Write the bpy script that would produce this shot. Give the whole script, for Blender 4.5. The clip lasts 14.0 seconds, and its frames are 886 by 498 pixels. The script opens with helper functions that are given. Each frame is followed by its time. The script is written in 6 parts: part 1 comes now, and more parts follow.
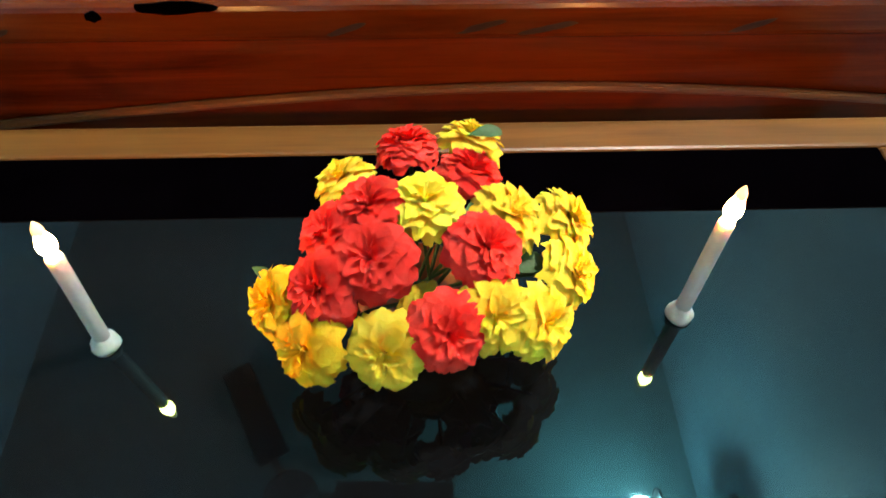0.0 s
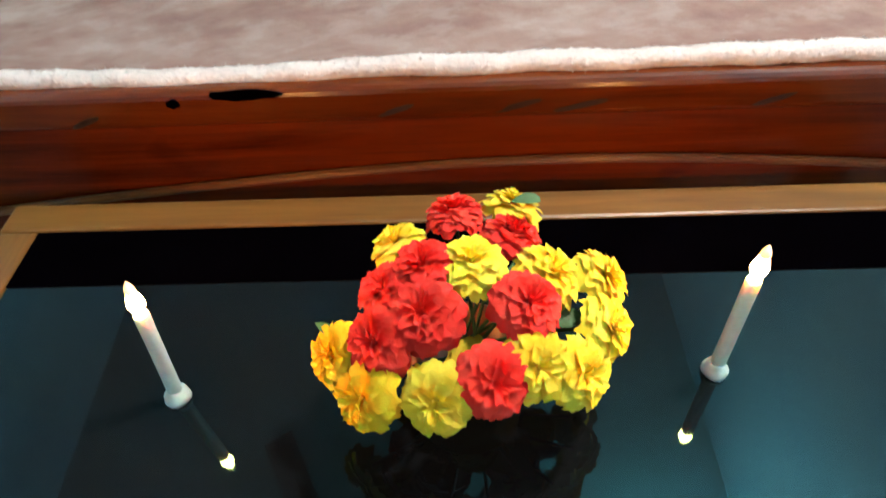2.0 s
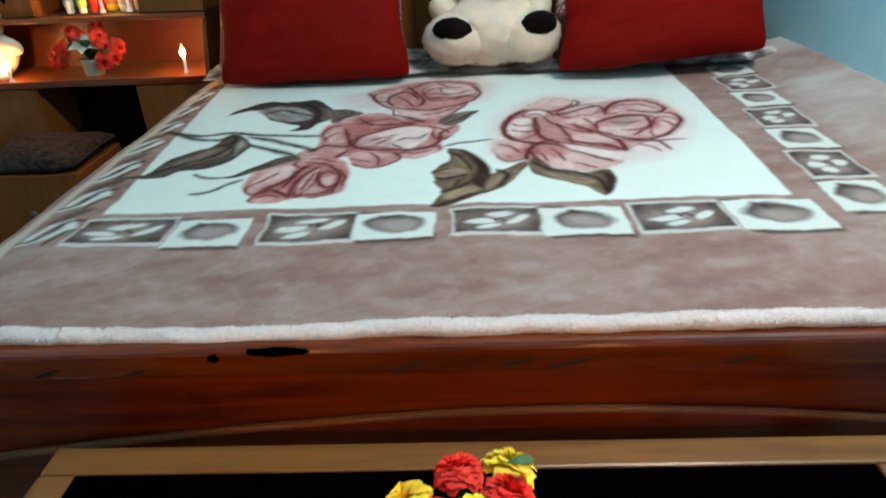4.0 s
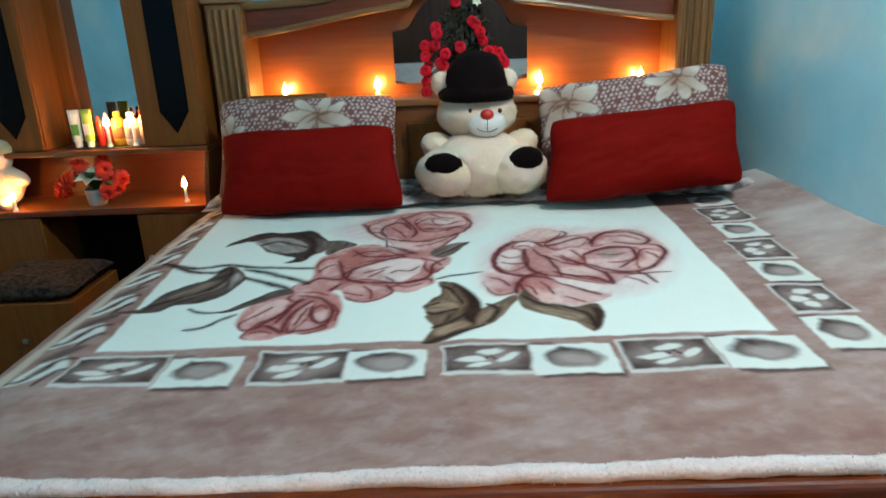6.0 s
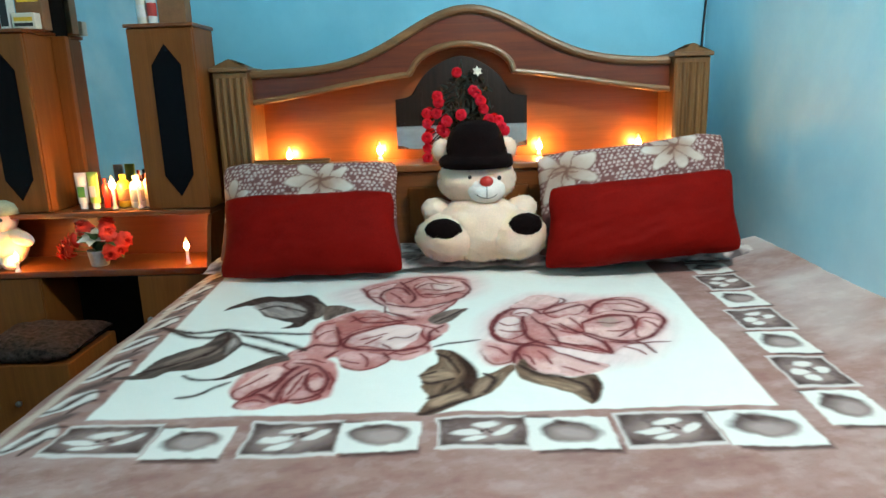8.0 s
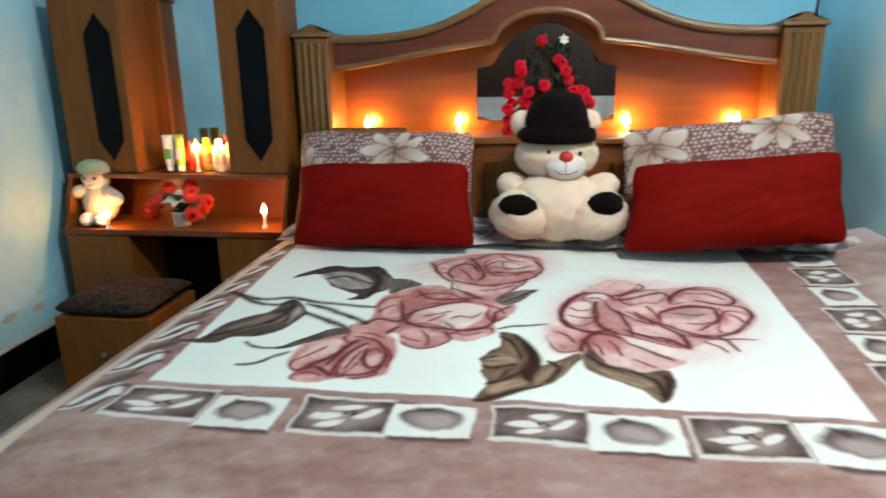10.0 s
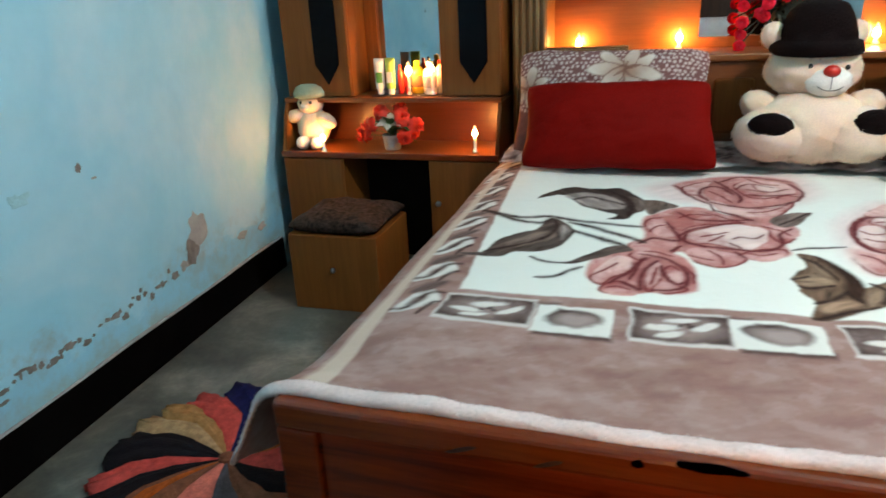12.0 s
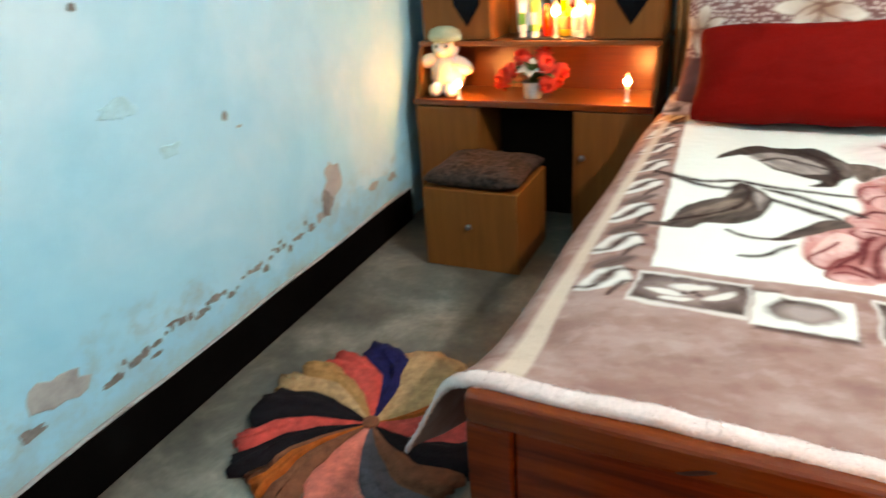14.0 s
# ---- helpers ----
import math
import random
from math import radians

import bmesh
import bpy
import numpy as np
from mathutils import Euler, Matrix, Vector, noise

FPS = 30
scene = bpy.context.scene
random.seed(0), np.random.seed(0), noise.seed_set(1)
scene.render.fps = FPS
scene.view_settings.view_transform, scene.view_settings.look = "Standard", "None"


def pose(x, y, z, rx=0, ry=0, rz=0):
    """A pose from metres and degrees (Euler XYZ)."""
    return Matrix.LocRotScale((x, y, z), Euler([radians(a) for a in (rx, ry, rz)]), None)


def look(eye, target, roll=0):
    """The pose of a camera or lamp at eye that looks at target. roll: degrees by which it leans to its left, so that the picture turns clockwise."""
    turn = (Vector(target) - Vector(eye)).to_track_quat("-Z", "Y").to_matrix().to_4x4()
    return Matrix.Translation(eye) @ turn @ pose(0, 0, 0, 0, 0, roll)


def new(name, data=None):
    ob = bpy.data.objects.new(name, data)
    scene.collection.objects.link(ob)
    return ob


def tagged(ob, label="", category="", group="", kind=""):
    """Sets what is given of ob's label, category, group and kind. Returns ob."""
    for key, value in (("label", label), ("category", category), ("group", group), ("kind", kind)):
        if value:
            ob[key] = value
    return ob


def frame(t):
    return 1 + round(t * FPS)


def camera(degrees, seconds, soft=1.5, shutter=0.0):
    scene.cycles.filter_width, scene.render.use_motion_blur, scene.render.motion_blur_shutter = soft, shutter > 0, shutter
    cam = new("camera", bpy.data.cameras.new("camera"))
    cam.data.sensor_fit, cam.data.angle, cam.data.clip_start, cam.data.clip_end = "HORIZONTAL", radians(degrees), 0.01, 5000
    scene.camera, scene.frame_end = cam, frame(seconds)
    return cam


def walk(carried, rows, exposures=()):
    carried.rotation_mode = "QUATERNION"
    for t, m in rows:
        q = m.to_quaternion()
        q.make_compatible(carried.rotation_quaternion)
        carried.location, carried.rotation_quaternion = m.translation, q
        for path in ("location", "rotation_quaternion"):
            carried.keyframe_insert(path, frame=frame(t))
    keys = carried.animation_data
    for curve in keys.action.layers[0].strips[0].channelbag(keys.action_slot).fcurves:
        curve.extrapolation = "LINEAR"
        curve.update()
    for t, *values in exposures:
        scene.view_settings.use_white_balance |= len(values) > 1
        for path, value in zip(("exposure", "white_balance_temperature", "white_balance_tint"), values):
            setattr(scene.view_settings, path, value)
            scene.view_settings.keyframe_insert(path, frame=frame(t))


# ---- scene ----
cam = camera(67.0, 14.0, shutter=0.5)
PATH = [
    (0, (-0.043, -2.597, 0.932), (0.002, -1.37, -0.646), 0.6),
    (0.5, (-0.051, -2.606, 0.927), (-0.034, -1.405, -0.672), -0.1),
    (1, (-0.051, -2.613, 0.934), (-0.07, -1.353, -0.618), -2.2),
    (1.5, (-0.051, -2.625, 0.948), (-0.101, -1.319, -0.566), -3.1),
    (2, (-0.05, -2.635, 0.962), (-0.113, -1.246, -0.475), -3.3),
    (2.5, (-0.049, -2.647, 0.988), (-0.132, -1.143, -0.328), -4.1),
    (3, (-0.049, -2.667, 1.016), (-0.116, -1.029, -0.13), -3.8),
    (3.5, (-0.048, -2.684, 1.037), (-0.117, -0.986, -0.017), -3.1),
    (4, (-0.044, -2.688, 1.063), (-0.114, -0.919, 0.133), -2.6),
    (4.2, (-0.043, -2.689, 1.07), (-0.101, -0.902, 0.174), -2.2),
    (6.3, (-0.035, -2.689, 1.118), (-0.075, -0.775, 0.54), -2.4),
    (6.5, (-0.034, -2.689, 1.12), (-0.073, -0.766, 0.571), -2.2),
    (7, (-0.032, -2.697, 1.131), (-0.075, -0.754, 0.658), -1.9),
    (7.2, (-0.031, -2.698, 1.134), (-0.071, -0.748, 0.693), -2.0),
    (9.3, (0.0, -2.64, 1.136), (-0.091, -0.706, 0.634), -0.9),
    (9.5, (0.003, -2.634, 1.136), (-0.126, -0.704, 0.628), -1.2),
    (10, (0.009, -2.613, 1.131), (-0.285, -0.707, 0.599), -1.0),
    (10.5, (-0.023, -2.596, 1.13), (-0.554, -0.74, 0.608), -1.5),
    (11, (-0.115, -2.614, 1.118), (-0.84, -0.845, 0.531), -0.9),
    (11.5, (-0.245, -2.66, 1.115), (-0.911, -0.888, 0.469), -1.9),
    (12, (-0.388, -2.708, 1.099), (-0.976, -0.931, 0.395), -2.9),
    (12.5, (-0.474, -2.751, 1.096), (-1.21, -1.04, 0.366), -2.0),
    (13, (-0.546, -2.754, 1.086), (-1.589, -1.218, 0.342), -3.0),
    (13.5, (-0.577, -2.687, 1.078), (-1.603, -1.184, 0.248), -3.3),
    (14, (-0.595, -2.622, 1.092), (-1.426, -1.007, 0.255), -4.2),
]
EXPOSURES = [(0, 0.1, 7400, 22), (1.5, 0.04, 7400, 22), (3.0, 0.62, 6600, 11), (3.5, 0.1, 6450, 11), (4.2, -0.45, 6350, 11), (6.3, -0.52, 6250, 10), (7.2, -0.17, 6300, 10),
             (9.3, -0.18, 7050, 23), (10.2, -0.18, 7050, 23), (11.0, -0.08, 7050, 23), (12.0, -0.14, 7050, 23), (12.5, -0.10, 6950, 22), (13.0, 0.36, 7200, 24), (13.5, 0.40, 7550, 27), (14.0, 0.55, 8150, 31)]
walk(cam, [(t, look(eye, target, roll)) for t, eye, target, roll in PATH], EXPOSURES)

# ---- world and light ----
world = bpy.data.worlds.new("world")
scene.world = world
world.use_nodes = True
world.node_tree.nodes["Background"].inputs["Color"].default_value = (0.6, 0.75, 0.9, 1)
world.node_tree.nodes["Background"].inputs["Strength"].default_value = 0.2

BULB = 2250.0     # hanging bulb, emission strength
FILL_TUBE = 42.0      # added fill tube on the far wall, out of view
FLAME = 620.0      # candle flames

# ---- materials ----


def node_mat(name):
    m = bpy.data.materials.new(name)
    m.use_nodes = True
    nt = m.node_tree
    return m, nt, nt.nodes["Principled BSDF"]


def ramp(nt, fac, stops):
    r = nt.nodes.new("ShaderNodeValToRGB")
    el = r.color_ramp.elements
    while len(el) < len(stops):
        el.new(0.5)
    for e, (p, c) in zip(el, stops):
        e.position, e.color = p, (*c, 1)
    nt.links.new(fac, r.inputs["Fac"])
    return r.outputs["Color"]


def noise_tex(nt, scale, detail=4, rough=0.55, stretch=(1, 1, 1), distort=0.0):
    tc = nt.nodes.new("ShaderNodeTexCoord")
    mp = nt.nodes.new("ShaderNodeMapping")
    mp.inputs["Scale"].default_value = stretch
    n = nt.nodes.new("ShaderNodeTexNoise")
    n.inputs["Scale"].default_value = scale
    n.inputs["Detail"].default_value = detail
    n.inputs["Roughness"].default_value = rough
    n.inputs["Distortion"].default_value = distort
    nt.links.new(tc.outputs["Object"], mp.inputs["Vector"])
    nt.links.new(mp.outputs["Vector"], n.inputs["Vector"])
    return n.outputs["Fac"]


def mix_col(nt, a, b, fac, mode="MIX"):
    m = nt.nodes.new("ShaderNodeMix")
    m.data_type, m.blend_type = "RGBA", mode
    for sock, v in ((m.inputs[0], fac), (m.inputs[6], a), (m.inputs[7], b)):
        if isinstance(v, (int, float)):
            sock.default_value = v
        elif isinstance(v, tuple):
            sock.default_value = (*v, 1)
        else:
            nt.links.new(v, sock)
    return m.outputs[2]


def add_bump(nt, bsdf, height, strength, dist=0.01):
    b = nt.nodes.new("ShaderNodeBump")
    b.inputs["Strength"].default_value = strength
    b.inputs["Distance"].default_value = dist
    nt.links.new(height, b.inputs["Height"])
    nt.links.new(b.outputs["Normal"], bsdf.inputs["Normal"])


def simple(name, col, rough=0.6, var=0.18, scale=18, bump=0.15, metal=0.0, fine=160, sheen=0.0):
    m, nt, b = node_mat(name)
    big = noise_tex(nt, scale)
    lo = tuple(c * (1 - var) for c in col)
    hi = tuple(min(1, c * (1 + var)) for c in col)
    c1 = ramp(nt, big, [(0.3, lo), (0.7, hi)])
    fn = noise_tex(nt, fine, 2)
    c2 = ramp(nt, fn, [(0.3, (0.86, 0.86, 0.86)), (0.7, (1, 1, 1))])
    nt.links.new(mix_col(nt, c1, c2, 1.0, "MULTIPLY"), b.inputs["Base Color"])
    b.inputs["Roughness"].default_value = rough
    b.inputs["Metallic"].default_value = metal
    if rough > 0.7:
        b.inputs["Specular IOR Level"].default_value = 0.15
    if sheen:
        b.inputs["Sheen Weight"].default_value = sheen
    if bump:
        add_bump(nt, b, fn, bump, 0.004)
    return m


def wood(name, dark, light, rough, axis, coat=0.0, knots=0.0):
    """Grain that runs along the given axis (0, 1 or 2)."""
    m, nt, b = node_mat(name)
    st = [9.0, 9.0, 9.0]
    st[axis] = 0.55
    g = noise_tex(nt, 4.0, 6, 0.62, tuple(st), 0.6)
    c = ramp(nt, g, [(0.28, dark), (0.5, tuple((a + e) / 2 for a, e in zip(dark, light))), (0.72, light)])
    st2 = [60.0, 60.0, 60.0]
    st2[axis] = 2.0
    f = noise_tex(nt, 5.0, 3, 0.6, tuple(st2))
    c = mix_col(nt, c, ramp(nt, f, [(0.3, (0.76, 0.73, 0.70)), (0.65, (1, 1, 1))]), 0.65, "MULTIPLY")
    if knots:
        stk = [7.0, 7.0, 7.0]
        stk[axis] = 2.6
        k = noise_tex(nt, 2.3, 2, 0.4, tuple(stk), 0.8)
        c = mix_col(nt, c, ramp(nt, k, [(0.22, (0.08, 0.05, 0.04)), (0.36, (1, 1, 1))]), knots, "MULTIPLY")
    nt.links.new(c, b.inputs["Base Color"])
    b.inputs["Roughness"].default_value = rough
    b.inputs["Coat Weight"].default_value = coat
    b.inputs["Coat Roughness"].default_value = 0.12
    add_bump(nt, b, f, 0.06, 0.003)
    return m


def wall_paint(name, damp, deep, mid_, pale):
    m, nt, b = node_mat(name)
    big = noise_tex(nt, 1.1, 5, 0.6, (1, 1, 1), 0.7)
    c = ramp(nt, big, [(0.3, deep), (0.48, mid_), (0.7, pale)])
    mid = noise_tex(nt, 6.0, 5, 0.65)
    c = mix_col(nt, c, ramp(nt, mid, [(0.3, (0.82, 0.9, 0.93)), (0.7, (1, 1, 1))]), 0.8, "MULTIPLY")
    if damp:
        tc = nt.nodes.new("ShaderNodeTexCoord")
        sep = nt.nodes.new("ShaderNodeSeparateXYZ")
        nt.links.new(tc.outputs["Object"], sep.inputs[0])
        # greyish tidemark of rising damp, uneven along the wall
        n = noise_tex(nt, 3.2, 6, 0.7, (1, 1, 1.6))
        ma = nt.nodes.new("ShaderNodeMath")
        ma.operation = "MULTIPLY_ADD"
        nt.links.new(n, ma.inputs[0])
        ma.inputs[1].default_value = -0.46
        nt.links.new(sep.outputs["Z"], ma.inputs[2])
        low = ramp(nt, ma.outputs[0], [(0.0, (0.85, 0.85, 0.85)), (0.03, (0.0, 0.0, 0.0)), (1.0, (0, 0, 0))])
        c = mix_col(nt, c, (0.24, 0.60, 0.77), low)
        band = ramp(nt, ma.outputs[0], [(0.0, (0.5, 0.5, 0.5)), (0.04, (0.8, 0.8, 0.8)), (0.12, (0, 0, 0))])
        c = mix_col(nt, c, (0.30, 0.34, 0.34), mix_col(nt, band, ramp(nt, noise_tex(nt, 8, 6, 0.75), [(0.46, (0, 0, 0)), (0.64, (0.9, 0.9, 0.9))]), 1.0, "MULTIPLY"))
        foot = ramp(nt, sep.outputs["Z"], [(0.15, (0.55, 0.55, 0.55)), (0.19, (0, 0, 0))])
        c = mix_col(nt, c, (0.32, 0.36, 0.30), mix_col(nt, foot, ramp(nt, noise_tex(nt, 5, 5, 0.7), [(0.4, (0, 0, 0)), (0.6, (1, 1, 1))]), 1.0, "MULTIPLY"))
    nt.links.new(c, b.inputs["Base Color"])
    b.inputs["Roughness"].default_value = 0.55
    fn = noise_tex(nt, 26, 6, 0.7)
    add_bump(nt, b, fn, 0.22, 0.006)
    return m


def cement(name):
    m, nt, b = node_mat(name)
    big = noise_tex(nt, 3.4, 9, 0.72, (1, 1, 1), 0.25)
    c = ramp(nt, big, [(0.32, (0.034, 0.034, 0.030)), (0.5, (0.115, 0.112, 0.094)), (0.66, (0.26, 0.245, 0.205))])
    f = noise_tex(nt, 45, 5, 0.7)
    c = mix_col(nt, c, ramp(nt, f, [(0.3, (0.72, 0.72, 0.72)), (0.7, (1, 1, 1))]), 0.8, "MULTIPLY")
    nt.links.new(c, b.inputs["Base Color"])
    nt.links.new(ramp(nt, big, [(0.3, (0.3, 0.3, 0.3)), (0.7, (0.6, 0.6, 0.6))]), b.inputs["Roughness"])
    add_bump(nt, b, f, 0.12, 0.004)
    return m


def painted(name, rough=0.9, sheen=0.0, pile=0.35, scale=420):
    """Cloth whose print is held in the mesh's colour layer."""
    m, nt, b = node_mat(name)
    a = nt.nodes.new("ShaderNodeVertexColor")
    a.layer_name = "print"
    f = noise_tex(nt, scale, 3, 0.7)
    c = mix_col(nt, a.outputs["Color"], ramp(nt, f, [(0.25, (0.86, 0.86, 0.86)), (0.75, (1, 1, 1))]), 0.6, "MULTIPLY")
    nt.links.new(c, b.inputs["Base Color"])
    b.inputs["Roughness"].default_value = rough
    b.inputs["Sheen Weight"].default_value = sheen
    b.inputs["Specular IOR Level"].default_value = 0.12
    n2 = noise_tex(nt, 60, 4, 0.7)
    add_bump(nt, b, n2, pile, 0.004)
    return m


def glowing(name, col, strength, base=(0.8, 0.8, 0.8)):
    m, nt, b = node_mat(name)
    b.inputs["Base Color"].default_value = (*base, 1)
    b.inputs["Emission Color"].default_value = (*col, 1)
    b.inputs["Emission Strength"].default_value = strength
    return m


def petal(name, inner, outer):
    m, nt, b = node_mat(name)
    n = noise_tex(nt, 40, 4, 0.6)
    c = ramp(nt, n, [(0.3, inner), (0.68, outer)])
    info = nt.nodes.new("ShaderNodeObjectInfo")
    hs = nt.nodes.new("ShaderNodeHueSaturation")
    mr = nt.nodes.new("ShaderNodeMapRange")
    mr.inputs["To Min"].default_value, mr.inputs["To Max"].default_value = 0.85, 1.1
    nt.links.new(info.outputs["Random"], mr.inputs["Value"])
    nt.links.new(mr.outputs["Result"], hs.inputs["Value"])
    nt.links.new(c, hs.inputs["Color"])
    nt.links.new(hs.outputs["Color"], b.inputs["Base Color"])
    b.inputs["Roughness"].default_value = 0.75
    b.inputs["Subsurface Weight"].default_value = 0.6
    b.inputs["Subsurface Radius"].default_value = (0.02, 0.009, 0.004)
    b.inputs["Specular IOR Level"].default_value = 0.15
    add_bump(nt, b, noise_tex(nt, 500, 2), 0.2, 0.002)
    return m


M = {}
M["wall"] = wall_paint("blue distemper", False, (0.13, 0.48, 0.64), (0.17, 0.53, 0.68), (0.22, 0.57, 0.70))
# both side walls: brighter light is put into lighter paint than the head wall's
M["wall_lightened"] = wall_paint("blue distemper, lightened as if lit", False, (0.34, 0.76, 0.93), (0.46, 0.83, 0.95), (0.62, 0.88, 0.96))
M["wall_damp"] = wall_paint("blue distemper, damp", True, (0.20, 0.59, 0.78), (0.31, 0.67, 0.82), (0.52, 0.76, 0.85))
M["ceiling"] = simple("washed ceiling", (0.22, 0.47, 0.50), 0.8, 0.1, 2)
M["skirting"] = simple("black skirting paint", (0.0022, 0.0022, 0.0022), 0.9, 0.5, 5)
M["skirting"].node_tree.nodes["Principled BSDF"].inputs["Specular IOR Level"].default_value = 0.02
M["floor"] = cement("grey cement floor")
M["plaster"] = simple("bare plaster", (0.20, 0.19, 0.185), 0.9, 0.35, 25, 0.5)
M["plaster_pale"] = simple("chalky plaster", (0.36, 0.37, 0.37), 0.9, 0.2, 18, 0.4)
M["fresh"] = simple("deeper blue paint patch", (0.33, 0.66, 0.77), 0.6, 0.12, 20, 0.2)
M["teak_x"] = wood("red lacquered teak", (0.060, 0.0062, 0.0010), (0.235, 0.027, 0.0022), 0.26, 0, 0.12, 0.5)
M["teak_x"].node_tree.nodes["Principled BSDF"].inputs["Specular IOR Level"].default_value = 0.3
M["rail_x"] = wood("honey teak rail", (0.070, 0.010, 0.0018), (0.22, 0.036, 0.004), 0.22, 0, 0.2, 0.5)
M["arch_x"] = wood("carved teak", (0.075, 0.013, 0.004), (0.20, 0.040, 0.009), 0.3, 0, 0.15)
M["trim_x"] = wood("worn teak moulding", (0.12, 0.058, 0.022), (0.27, 0.145, 0.06), 0.35, 0)
M["moulding"] = wood("rubbed red teak moulding", (0.13, 0.030, 0.006), (0.25, 0.070, 0.016), 0.3, 0)
M["knot"] = simple("dark wood knot", (0.028, 0.0055, 0.0012), 0.5, 0.4, 60)
M["post_z"] = wood("fluted teak post", (0.10, 0.046, 0.012), (0.25, 0.125, 0.036), 0.45, 2)
M["panel_x"] = wood("teak back panel", (0.20, 0.066, 0.014), (0.255, 0.088, 0.020), 0.32, 0, 0.10)
M["table_x"] = wood("pale worn teak edging", (0.10, 0.037, 0.007), (0.24, 0.098, 0.021), 0.38, 0)
M["table_y"] = wood("pale worn teak edging across", (0.10, 0.037, 0.007), (0.24, 0.098, 0.021), 0.38, 1)
M["dresser"] = wood("brown laminate", (0.150, 0.046, 0.0075), (0.22, 0.073, 0.013), 0.5, 2)
M["dresser"].node_tree.nodes["Principled BSDF"].inputs["Specular IOR Level"].default_value = 0.25
M["dresser_x"] = wood("brown laminate top", (0.14, 0.041, 0.009), (0.21, 0.068, 0.016), 0.3, 0)
M["dresser_back"] = wood("red-brown laminate", (0.12, 0.029, 0.007), (0.18, 0.047, 0.012), 0.35, 0)
# near-black base colour holds the shade of the dressing table's recesses
M["shadowed"] = simple("board darkened as in shade", (0.006, 0.005, 0.004), 0.9)
m_, nt_, b_ = node_mat("black table glass")
b_.inputs["Base Color"].default_value = (0.004, 0.005, 0.006, 1)
nt_.links.new(ramp(nt_, noise_tex(nt_, 14, 5, 0.7), [(0.4, (0.015, 0.015, 0.015)), (0.75, (0.06, 0.06, 0.06))]), b_.inputs["Roughness"])
b_.inputs["Specular IOR Level"].default_value = 0.34
b_.inputs["Specular Tint"].default_value = (0.15, 0.74, 0.90, 1)
M["black_glass"] = m_
m_, nt_, b_ = node_mat("smoked glass")
b_.inputs["Base Color"].default_value = (0.003, 0.003, 0.004, 1)
b_.inputs["Roughness"].default_value = 0.1
b_.inputs["Specular IOR Level"].default_value = 0.08
M["smoked"] = m_
M["strip"] = simple("dull black, no gloss", (0.0006, 0.0004, 0.0008), 0.8, 0.3)
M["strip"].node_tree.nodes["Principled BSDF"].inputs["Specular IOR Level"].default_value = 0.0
m_, nt_, b_ = node_mat("mirror")
b_.inputs["Base Color"].default_value = (0.52, 0.52, 0.52, 1)
b_.inputs["Metallic"].default_value = 1.0
b_.inputs["Roughness"].default_value = 0.015
M["mirror"] = m_
# the reflected wall's darker teal is put into this mirror's colour
m_, nt_, b_ = node_mat("dimmed teal mirror")
nt_.links.new(ramp(nt_, noise_tex(nt_, 6, 4, 0.6), [(0.3, (0.40, 0.50, 0.52)), (0.7, (0.46, 0.56, 0.58))]), b_.inputs["Base Color"])
b_.inputs["Metallic"].default_value = 1.0
b_.inputs["Roughness"].default_value = 0.03
M["mirror_dimmed"] = m_
M["print"] = painted("printed plush blanket")
M["pillow_print"] = painted("floral cotton pillowcase", 0.9, 0.0, 0.2, 600)
M["rose_red"] = simple("crimson satin", (0.175, 0.0034, 0.0016), 0.75, 0.10, 9, 0.12)
M["rose_red"].node_tree.nodes["Principled BSDF"].inputs["Specular IOR Level"].default_value = 0.06
M["hem"] = simple("white plush hem", (0.76, 0.64, 0.62), 0.95, 0.06, 14, 0.4, fine=200)
M["mattress"] = simple("quilted ticking", (0.30, 0.25, 0.24), 0.9)
M["fur"] = simple("cream plush fur", (0.95, 0.74, 0.58), 0.95, 0.06, 16, 0.2, fine=240)
M["fur"].node_tree.nodes["Principled BSDF"].inputs["Subsurface Weight"].default_value = 0.5
M["fur"].node_tree.nodes["Principled BSDF"].inputs["Subsurface Radius"].default_value = (0.02, 0.013, 0.008)
M["fur_pale"] = simple("white plush muzzle", (0.86, 0.82, 0.76), 0.95, 0.08, 16, 0.9, fine=240)
M["fur_dark"] = simple("dark maroon plush", (0.0045, 0.0012, 0.0014), 0.95, 0.4, 30, 1.0, fine=200)
M["nose"] = simple("red plastic", (0.55, 0.02, 0.01), 0.35, 0.1)
M["black"] = simple("black plastic", (0.01, 0.01, 0.01), 0.4)
M["wax"] = simple("white candle wax", (0.82, 0.79, 0.72), 0.45, 0.05, 30, 0.3, fine=90)
M["wax"].node_tree.nodes["Principled BSDF"].inputs["Subsurface Weight"].default_value = 0.4
M["flame_tip"] = glowing("flame tip", (1.0, 0.52, 0.12), 2.2)
M["flame"] = glowing("candle flame", (1.0, 0.42, 0.10), FLAME)
M["bulb"] = glowing("lit bulb", (1.0, 0.97, 0.92), BULB)
M["fill_tube"] = glowing("added fill tube", (0.95, 0.98, 1.0), FILL_TUBE)
M["petal_red"] = petal("red cloth petal", (0.86, 0.022, 0.016), (0.99, 0.075, 0.052))
M["petal_yellow"] = petal("yellow cloth petal", (0.98, 0.59, 0.03), (1.0, 0.76, 0.09))
M["petal_amber"] = petal("amber cloth petal", (0.98, 0.46, 0.012), (1.0, 0.68, 0.05))
M["pom"] = petal("crimson cloth rosette", (0.45, 0.004, 0.012), (0.78, 0.02, 0.05))
